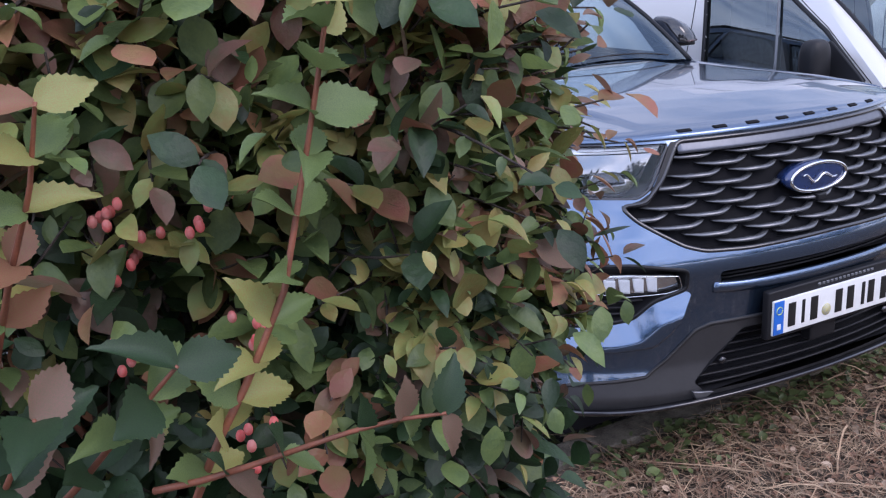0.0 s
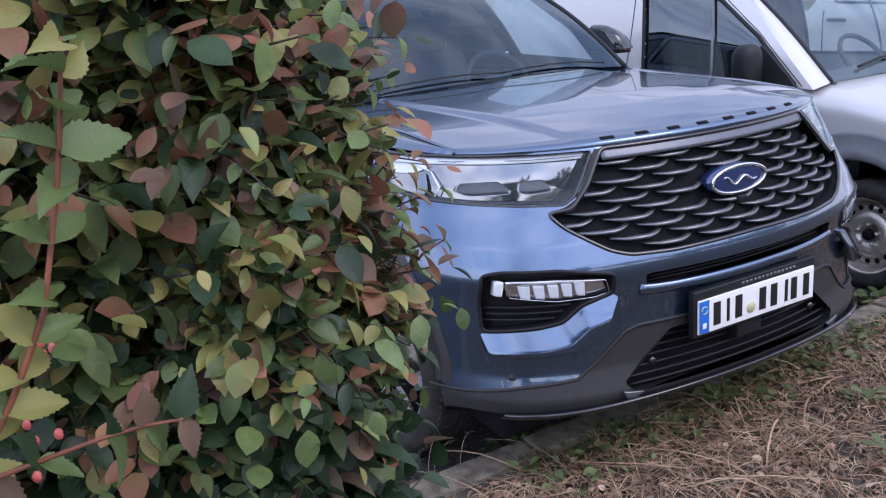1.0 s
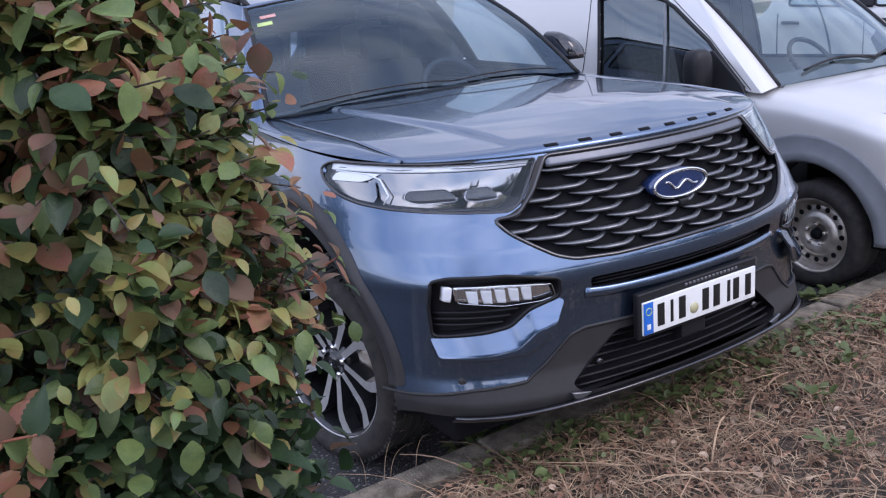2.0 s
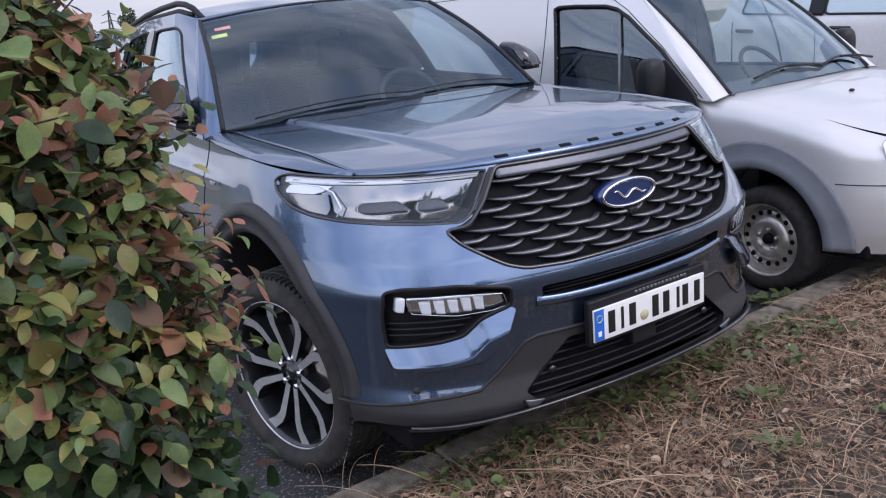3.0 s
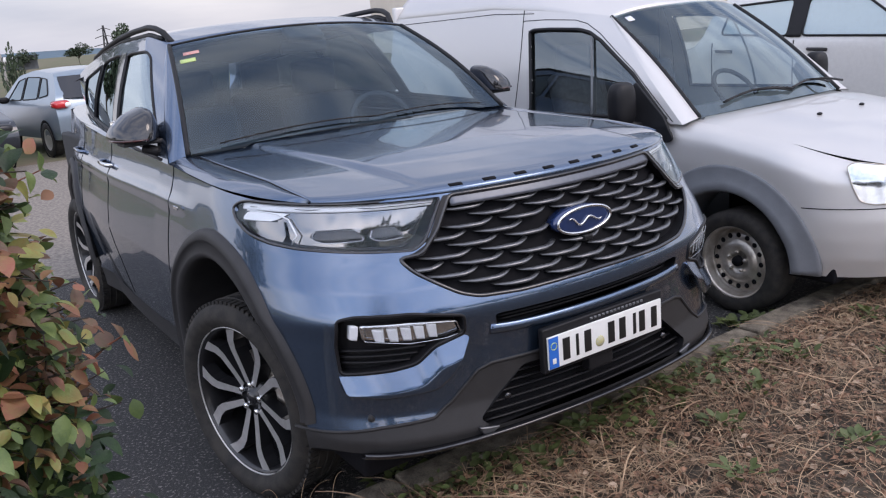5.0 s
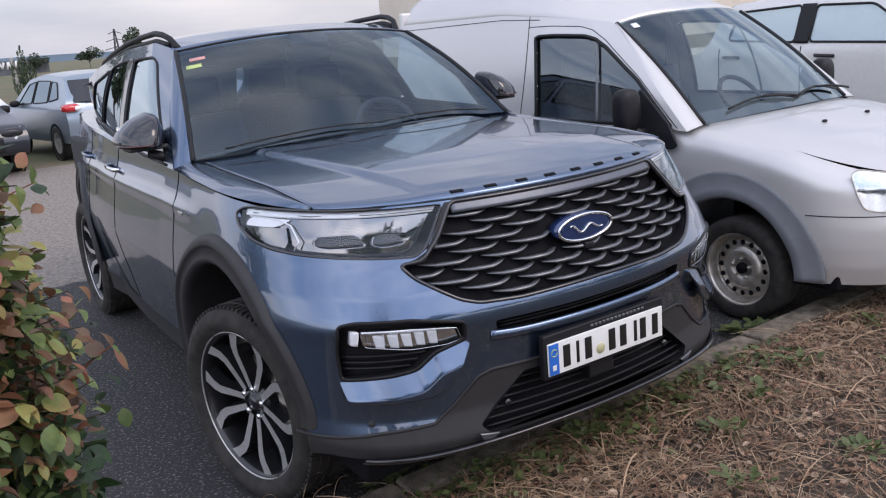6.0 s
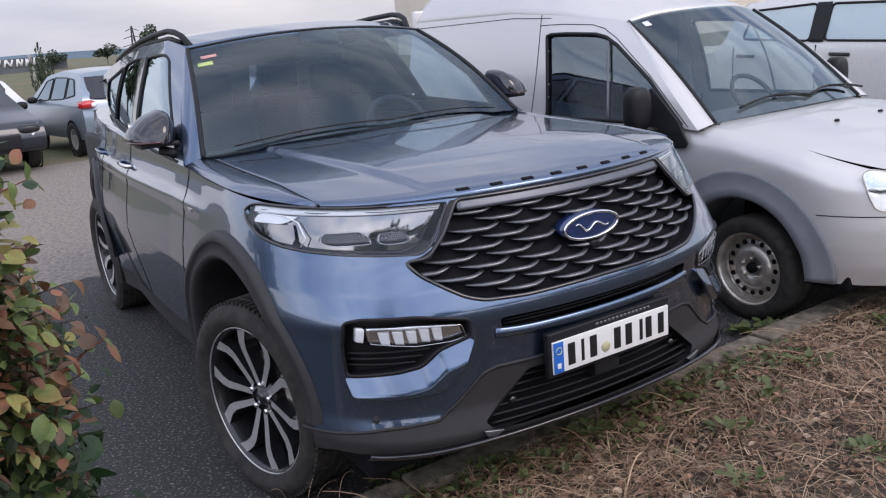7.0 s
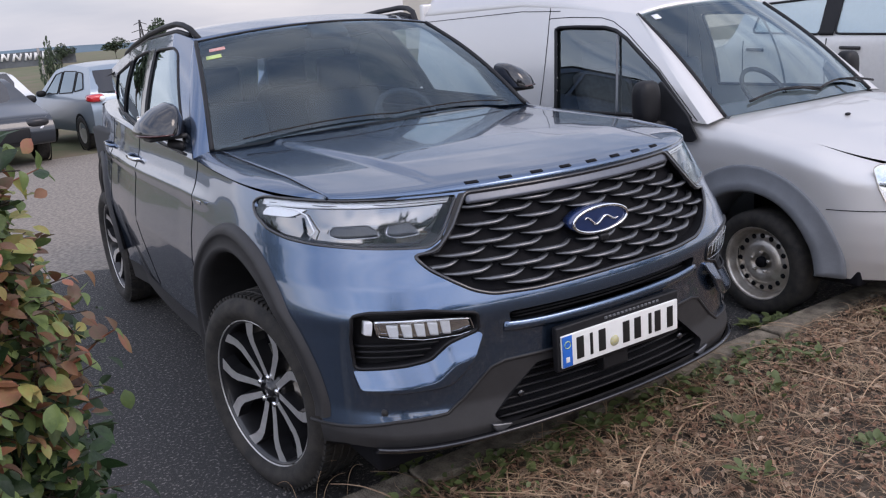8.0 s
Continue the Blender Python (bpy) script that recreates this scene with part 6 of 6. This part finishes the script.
# ---------- details of the van ----------
for sgn in (-1, 1):
    lampo = rounded([(0.40, 0.84), (0.66, 0.885), (0.722, 0.900), (0.752, 0.880), (0.760, 0.79), (0.742, 0.705), (0.70, 0.690), (0.42, 0.700)], 0.02)
    vl = part("headlight", patch(lambda x, z: (sgn * x, v_nose(x, z) - 0.006, z), lampo, 0.02), M["lamp_chrome"], van, "large clear headlight")
    part("reflector", patch(lambda x, z: (sgn * x, v_nose(x, z) - 0.010, z), rounded([(0.48, 0.80), (0.65, 0.83), (0.65, 0.75), (0.48, 0.73)], 0.02), 0.02), M["lamp_white"], vl)
    part("lens", patch(lambda x, z: (sgn * x, v_nose(x, z) - 0.020, z), lampo, 0.02), M["lens"], vl, "clear lens")
    part("lamp_rim", tube([(sgn * x, v_nose(x, z) - 0.008, z) for x, z in dense(lampo, 0.02)], 0.003, 6, closed=True), M["steel"], vl)
    part("bumper_seam", tube([(sgn * v_outline(y, 0.667), y, 0.667) for y in np.linspace(0.12, 0.50, 20)], 0.003, 5), M["mesh_black"], van, "dark seam")
    fogv = part("fog_lamp", moved(ball(0, 0, 0, 0.055, 0.04, 0.055, 2.2), Matrix.Translation((sgn * 0.60, v_nose(0.60, 0.50), 0.50))), M["lamp_chrome"], van)
    fl = (lambda g, s=sgn: ([(x * -s, y, z) for x, y, z in g[0]], g[1]))
    vm = part("door_mirror", fl(ball(-1.00, 1.58, 1.185, 0.080, 0.065, 0.130, 3.4)), M["black"], van, "large black door mirror")
    part("mirror_arm", fl(tube([(-0.85, 1.52, 1.04), (-0.93, 1.54, 1.05), (-0.99, 1.57, 1.08)], 0.024, 8)), M["black"], vm)
    part("mirror_corner", fl(slab(patch(lambda y, z: (-(v_width(z) + 0.026), y, z), rounded([(1.285, 0.985), (1.315, 0.958), (1.46, 0.955), (1.60, 1.04), (1.68, 1.20), (1.605, 1.300), (1.360, 1.095)], 0.02), 0.012), 0.014)), M["black"], van, "black corner panel")
    part("window_bar", fl(tube([(x - 0.004, y, z) for x, y, z in (v_side(0.236 - 0.14 * t, 0.018 + 0.76 * t) for t in np.linspace(0, 1, 8))], 0.008, 6)), M["van_cladding"], van, "grey window divider")
    for pth, nm in (([(0.485, 0.0), (0.475, 0.058), (0.329, 0.880), (0.318, 0.895), (0.121, 0.938), (0.086, 0.913), (0.063, 0.817), (0.03, 0.474), (0.023, 0.165), (0.02, 0.02)], "door_seam"),
                    ([(0.329, 0.88), (0.305, 1.0)], "panel_seam"), ([(0.27, 0.97), (0.40, 0.955), (1.0, 0.93)], "side_groove")):
        pp = dense(pth, 0.02, closed=False)
        part(nm, fl(tube([(x - 0.001, y, z) for x, y, z in (v_side(a, b) for a, b in pp)], 0.0028, 5)), M["mesh_black"], van, "dark seam")
    part("door_seam", fl(tube([(-v_width(z) - 0.001, 2.66, z) for z in np.linspace(0.42, 1.055, 10)], 0.004, 5)), M["mesh_black"], van, "dark seam")
part("roof_groove", tube([v_roof(-0.80, t) for t in np.linspace(0.22, 0.62, 14)], 0.004, 5), M["mesh_black"], van, "dark seam")
for x in (-0.22, 0.22):
    part("washer_jet", moved(ball(0, 0, 0, 0.018, 0.014, 0.009, 2.2, 14, 8), Matrix.Translation((x, 0.80, v_top(0.80) + 0.052))), M["black"], van)
part("scuttle", sheet(lambda a, t: (0.74 * a, 1.065 + 0.17 * a * a + 0.09 * t, 1.090 - 0.04 * a * a + 0.012 * t), np.linspace(-1, 1, 30), [0, 1]), M["black"], van, "black scuttle below the windscreen")
for x0, x1 in ((-0.55, 0.0), (0.0, 0.55)):
    line = []
    for u in np.linspace(0, 1, 14):
        b = Vector(v_screen((x0 + (x1 - x0) * u) / 0.72, 0.05 + 0.04 * math.sin(math.pi * u)))
        line.append((b.x, b.y - 0.012, b.z + 0.018))
    wp = part("wiper", tube(line, 0.010, 6, squash=(1, 0.7)), M["black"], van, "black wiper")
    part("wiper_arm", tube([line[6], (line[6][0] + 0.14, line[6][1] - 0.04, line[6][2] - 0.005), (line[6][0] + 0.30, line[6][1] - 0.05, line[6][2] - 0.035)], 0.008, 6), M["black"], wp)
part("dashboard", slab(sheet(lambda a, t: (0.70 * a, 1.20 + 0.50 * t, 1.06 + 0.05 * math.sin(math.pi * t)), np.linspace(-1, 1, 16), np.linspace(0, 1, 8)), 0.2, (0, 0, 1)), M["seat_grey"], van)
vwm = Matrix.Translation((0.36, 1.78, 1.10)) @ Matrix.Rotation(radians(-40), 4, "X")
part("steering_wheel", moved(tube([(0.19 * math.cos(t), 0, 0.19 * math.sin(t)) for t in np.linspace(0, 2 * math.pi, 37)[:-1]], 0.016, 8, closed=True), vwm), M["interior"], van)
for x in (-0.38, 0.38):
    seat(x, 2.45, van, M["seat_grey"], 1.48)
part("cabin_floor", box(-0.78, 0.78, 1.2, 2.75, 0.40, 0.48, 0.02), M["interior"], van)
part("inspection_sticker", slab(([tuple(Vector(v_screen(a, t)) + Vector((0, -0.004, 0.002))) for a, t in ((-0.90, 0.90), (-0.83, 0.90), (-0.83, 0.955), (-0.90, 0.955))], [(0, 1, 2, 3)]), 0.0008), M["lamp_white"], van, "small pale sticker")


# ---------- other parked vehicles ----------
def far_vehicle(name, label, category, paint, profile, half, belt, tumble, panes, wheels, radius, at, turn, glass_mat, size=0.94):
    ob = thing(name, label, category, at, turn)
    ob.scale = (size, size, size)

    def side(y, z, off=0.0):
        return -(half - tumble * max(0, z - belt) - 0.10 * max(0, 0.55 - z) + off), y, z
    outline = rounded(profile, 0.16, 5)
    g = patch(side, outline, 0.06)
    part("side_body", g, M[paint], ob)
    part("side_body", ([(-x, y, z) for x, y, z in g[0]], [f[::-1] for f in g[1]]), M[paint], ob)
    ring = dense(outline, 0.08)

    def skin(i, a):
        x, y, z = side(*ring[int(i) % len(ring)])
        return -x * a, y, z + 0.03 * (1 - a * a) * (1 if z > 0.7 else 0)
    part("shell", sheet(skin, range(len(ring) + 1), np.linspace(-1, 1, 17)), M[paint], ob)
    for outline_w, nm in panes:
        w = rounded(outline_w, 0.05)
        for s in (1, -1):
            gg = patch(lambda y, z: side(y, z, 0.006), w, 0.06)
            pane = part("side_window", ([(x * s, y, z) for x, y, z in gg[0]], gg[1]), glass_mat, ob, "dark side window")
            rim = tube([side(y, z, 0.008) for y, z in dense(w, 0.06)], 0.012, 5, closed=True)
            part("window_rim", ([(x * s, y, z) for x, y, z in rim[0]], rim[1]), M["black"], pane)
    for y in wheels:
        for s in (-1, 1):
            wh = new("wheel")
            wh.parent = ob
            wh.matrix_basis = pose(s * (half - 0.10), y, radius, 0, 0, 0 if s < 0 else 180)
            part("tyre", lathe([(radius * 0.62, -0.10), (radius * 0.9, -0.115), (radius, -0.08), (radius, 0.08), (radius * 0.9, 0.1)], 32), M["rubber"], wh)
            part("rim", lathe([(0.0, -0.09), (radius * 0.25, -0.09), (radius * 0.5, -0.085), (radius * 0.63, -0.105)], 32), M["alloy"], wh)
            # Flat black ring painted as the shade between tyre and arch.
            part("arch_gap_shade", lathe([(radius * 1.0, -0.108), (radius * 1.17, -0.108)], 32), M["mesh_black"], wh)
    return ob, side


# hatchback seen from behind, on the grass beyond the track
hatch_profile = [(0.0, 0.35), (0.0, 0.75), (0.12, 0.98), (0.95, 1.12), (1.75, 1.60), (2.7, 1.70), (3.9, 1.62), (4.35, 1.15), (4.45, 0.8), (4.40, 0.35)]
hatch, hs = far_vehicle("hatchback_car", "pale blue-grey tall hatchback car standing on grass", "car", "icy", hatch_profile, 0.92, 1.02, 0.42,
                        [([(1.35, 1.10), (2.25, 1.12), (2.28, 1.56), (1.85, 1.50)], "f"), ([(2.34, 1.12), (3.25, 1.15), (3.2, 1.56), (2.36, 1.57)], "r"), ([(3.32, 1.16), (3.85, 1.22), (3.6, 1.52), (3.28, 1.55)], "q")],
                        (0.9, 3.6), 0.34, (0.86, 17.4, 0.0), 188.6, M["glass_dark"], 0.87)
part("rear_window", sheet(lambda a, t: (0.72 * a * (1 - 0.10 * t), 4.40 - 0.36 * t - 0.10 * a * a + 0.05, 1.14 + 0.42 * t), np.linspace(-1, 1, 12), np.linspace(0, 1, 6)), M["black_gloss"], hatch, "dark rear window")
for s in (-1, 1):
    tl = part("tail_lamp", moved(ball(0, 0, 0, 0.16, 0.20, 0.085, 3.0), Matrix.Translation((s * 0.80, 4.33, 1.04))), M["red_lens"], hatch, "red tail lamp with a pale centre")
    part("reverse_lens", moved(ball(0, 0, 0, 0.06, 0.06, 0.05, 2.2), Matrix.Translation((s * 0.72, 4.50, 1.03))), M["lamp_white"], tl)
    part("door_mirror", moved(ball(0, 0, 0, 0.10, 0.07, 0.07, 2.6), Matrix.Translation((s * 1.00, 1.45, 1.12))), M["black"], hatch)
part("number_plate", box(-0.26, 0.26, 4.44, 4.47, 0.78, 0.89, 0.004), M["plate_white"], hatch)

saloon_profile = [(0.0, 0.35), (-0.02, 0.62), (0.10, 0.82), (1.0, 1.0), (1.75, 1.42), (2.6, 1.50), (3.7, 1.35), (4.4, 0.98), (4.5, 0.5), (4.4, 0.35)]
saloon_panes = [([(1.45, 1.0), (2.3, 1.02), (2.3, 1.42), (1.9, 1.38)], "f"), ([(2.38, 1.02), (3.3, 1.05), (3.0, 1.38), (2.38, 1.42)], "r")]
dark_car, ds = far_vehicle("dark_car", "dark grey car with white front lamps parked on the track", "car", "dark_paint", saloon_profile, 0.90, 0.98, 0.45, saloon_panes, (0.85, 3.5), 0.33, (-0.92, 12.6, 0.0), 8.0, M["glass_dark"])
part("windscreen", sheet(lambda a, t: (0.70 * a * (1 - 0.18 * t), 1.03 + 0.72 * t + 0.08 * a * a - 0.03, 1.02 + 0.42 * t + 0.025), np.linspace(-1, 1, 12), np.linspace(0, 1, 6)), M["black_gloss"], dark_car, "dark windscreen")
part("grille", box(-0.5, 0.5, -0.05, 0.02, 0.42, 0.66, 0.03), M["black"], dark_car)
for s in (-1, 1):
    hl = part("headlight", moved(ball(0, 0, 0, 0.19, 0.16, 0.08, 3.0), Matrix.Translation((s * 0.66, 0.13, 0.72))), M["lamp_dark"], dark_car, "headlight with a white angled lamp strip")
    part("lamp_strip", tube([(s * 0.82, 0.12, 0.80), (s * 0.84, 0.10, 0.70), (s * 0.68, -0.01, 0.62)], 0.022, 6), M["lamp_white"], hl)
    part("door_mirror", moved(ball(0, 0, 0, 0.10, 0.07, 0.075, 2.6), Matrix.Translation((s * 0.98, 1.50, 1.04))), M["black"], dark_car)
white_car, ws_ = far_vehicle("white_car", "white saloon car behind the dark one", "car", "white", saloon_profile, 0.88, 0.98, 0.45, saloon_panes, (0.85, 3.5), 0.32, (-0.52, 16.7, 0.0), 5.0, M["glass_dark"])
part("windscreen", sheet(lambda a, t: (0.70 * a * (1 - 0.18 * t), 1.03 + 0.72 * t + 0.08 * a * a - 0.03, 1.02 + 0.42 * t + 0.025), np.linspace(-1, 1, 12), np.linspace(0, 1, 6)), M["black_gloss"], white_car, "dark windscreen")

pick_profile = [(0.0, 0.5), (0.0, 0.95), (0.2, 1.15), (1.25, 1.28), (2.0, 1.80), (2.8, 1.86), (3.75, 1.80), (3.95, 1.30), (5.3, 1.28), (5.35, 0.6), (5.2, 0.5)]
pickup, ps = far_vehicle("pickup_truck", "silver-white double-cab pickup truck parked beyond the van", "pickup", "white", pick_profile, 0.92, 1.32, 0.30,
                         [([(1.55, 1.36), (2.70, 1.40), (2.68, 1.74), (2.10, 1.72)], "f"), ([(2.86, 1.40), (3.66, 1.44), (3.58, 1.72), (2.84, 1.75)], "r")], (0.95, 4.2), 0.38, (6.17, 0.30, -0.04), 0.0, M["glass_side"])
for y in (2.42, 3.50):
    part("door_handle", tube([ps(y, 1.26, 0.0), ps(y + 0.03, 1.265, 0.035), ps(y + 0.16, 1.27, 0.035), ps(y + 0.20, 1.27, 0.0)], 0.017, 8), M["plastic"], pickup, "grey door handle")
for y in (1.50, 2.78, 3.76):
    part("door_seam", tube([ps(y, z, 0.002) for z in np.linspace(0.6, 1.36, 8)], 0.006, 5), M["mesh_black"], pickup, "dark seam")
part("pillar_cover", slab(patch(lambda y, z: ps(y, z, 0.012), [(2.70, 1.385), (2.86, 1.39), (2.85, 1.76), (2.68, 1.755)], 0.03), 0.008), M["black"], pickup, "black door pillar")
part("cabin", box(-0.7, 0.7, 1.6, 3.6, 0.7, 1.25, 0.05), M["interior"], pickup)

# ---------- distance ----------
building = thing("building", "plain beige plastered commercial building", "building", (38.6, 36.3, 0.0))
part("wall", box(-15.5, 16, -5, 6, -0.3, 7.0, 0.03), M["plaster"], building)
part("roof", box(-15.7, 16.2, -5.2, 6.2, 7.0, 7.25, 0.03), M["plastic"], building)
part("downpipe", tube([(-9.0, -5.08, 0), (-9.0, -5.08, 7)], 0.06, 8), M["plastic"], building)

wall = thing("graffiti_wall", "long grey concrete wall sprayed with pale graffiti", "wall", (0, 0, 0), kind="structure")
part("wall_face", box(-40, 10.7, 79.5, 79.8, 0.6, 2.10, 0.02), M["wall_far"], wall)
grng = random.Random(5)
x = -10.4
while x < 8.9:
    w = grng.uniform(0.45, 0.9)
    z0 = 1.42 + grng.uniform(-0.05, 0.05)
    part("sprayed_shape", join(tube([(x, 79.45, z0), (x + w * 0.25, 79.45, z0 + 0.62)], 0.10, 6), tube([(x + w * 0.25, 79.45, z0 + 0.62), (x + w * 0.6, 79.45, z0 + 0.05)], 0.09, 6), tube([(x + w * 0.6, 79.45, z0 + 0.05), (x + w * 0.85, 79.45, z0 + 0.60)], 0.09, 6)), M["spray"], wall, "pale sprayed strokes")
    x += w + 0.12

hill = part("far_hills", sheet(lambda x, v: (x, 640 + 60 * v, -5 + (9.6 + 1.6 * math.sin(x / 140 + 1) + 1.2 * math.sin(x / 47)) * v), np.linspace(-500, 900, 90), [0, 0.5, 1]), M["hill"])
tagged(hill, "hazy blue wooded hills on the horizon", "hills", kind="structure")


def crown_geo(seed, n, spread, size):
    r = np.random.default_rng(seed)
    spots = []
    blobs = [(r.normal(0, 0.45, 3) * np.array([1, 1, 0.8]), r.uniform(0.35, 0.6)) for _ in range(9)]
    for i in range(n):
        c, rad = blobs[i % len(blobs)]
        d = r.normal(0, 1, 3)
        d /= np.linalg.norm(d)
        p = (c + d * rad * r.uniform(0.7, 1.08)) * spread
        spots.append((tuple(p), d + r.normal(0, 0.6, 3), d + np.array([0, 0, 0.8]), size * r.uniform(0.6, 1.4)))
    return scatter(spots)


crowns = [mesh_data("crown", *crown_geo(s, 1500, 1.0, 0.19), M["crown"]) for s in (1, 2, 3)]


def tree(at, height, width, seed, label):
    t = thing("tree", label, "tree", at)
    rr = random.Random(seed)
    part("trunk", tube([(0, 0, -0.3), (0.03 * height * rr.uniform(-1, 1), 0, height * 0.3), (0.02 * height, 0.01, height * 0.62)], [height * 0.03, height * 0.022, height * 0.01], 8), M["bark"], t)
    for k in range(4):
        a = rr.uniform(0, 6.28)
        part("limb", tube([(0, 0, height * 0.3), (math.cos(a) * width * 0.2, math.sin(a) * width * 0.2, height * 0.5), (math.cos(a) * width * 0.36, math.sin(a) * width * 0.36, height * 0.72)], [height * 0.014, height * 0.009, height * 0.004], 6), M["bark"], t)
    c = new("crown", crowns[seed % 3])
    c.parent = t
    c.matrix_basis = pose(0, 0, height * 0.62, 0, 0, rr.uniform(0, 360)) @ Matrix.Diagonal((width * 0.5, width * 0.5, height * 0.36, 1))


tree((14.1, 79.5, 0.95), 1.6, 1.8, 1, "small round tree on the far bank")
tree((9.4, 78.9, 0.95), 1.5, 1.3, 2, "small round tree on the far bank")
tree((21.9, 94.4, 1.0), 3.3, 2.2, 3, "tree on the far bank")
tree((1.15, 21.7, 0.0), 1.95, 0.30, 2, "narrow dark evergreen shrub beside a post")
# Trees outside the view, placed for their dark reflections in paint and glass.
for k, (x, y, h, w) in enumerate(((-2.7, 40.0, 9.5, 5.0), (-11.5, -12.0, 6.0, 7.0), (-17.5, -9.5, 3.2, 5.0), (-4.0, -17, 6.2, 6), (2.5, -19, 5.4, 6), (9, -18, 5.0, 7), (-17, 15, 5.0, 6), (-8.2, -15, 5.2, 7), (18, -14, 5.0, 7), (15, -17, 4.4, 6))):
    tree((x, y, 0), h, w, k, "broad leafy tree out of view, mirrored in the parked cars")

post = thing("fence_post", "weathered leaning fence post", "post", (1.04, 22.4, 0.0))
part("post", tube([(0.12, 0, 0), (0.06, 0, 0.9), (0, 0, 1.88)], 0.035, 8), M["wood"], post)

pylon = thing("power_pylon", "far steel lattice power pylon", "pylon", (55.0, 249, -8.4))
legs = []
for sx in (-1, 1):
    for sy in (-1, 1):
        legs.append(tube([(sx * 1.6, sy * 1.6, 0), (sx * 0.5, sy * 0.5, 12), (sx * 0.1, sy * 0.1, 17.5)], 0.17, 4))
for k in range(8):
    z = 1 + k * 2.0
    w0, w1 = np.interp(z, [0, 12, 17.5], [1.6, 0.5, 0.1]), np.interp(z + 2, [0, 12, 17.5], [1.6, 0.5, 0.1])
    legs += [tube([(-w0, -w0, z), (w1, -w1, z + 2)], 0.07, 4), tube([(w0, -w0, z), (-w1, -w1, z + 2)], 0.07, 4)]
for z, w in ((12.0, 3.2), (14.2, 2.6), (16.2, 1.8)):
    legs.append(tube([(-w, 0, z), (0, 0, z + 0.7), (w, 0, z)], 0.1, 4))
part("lattice", join(*legs), M["plastic"], pylon)
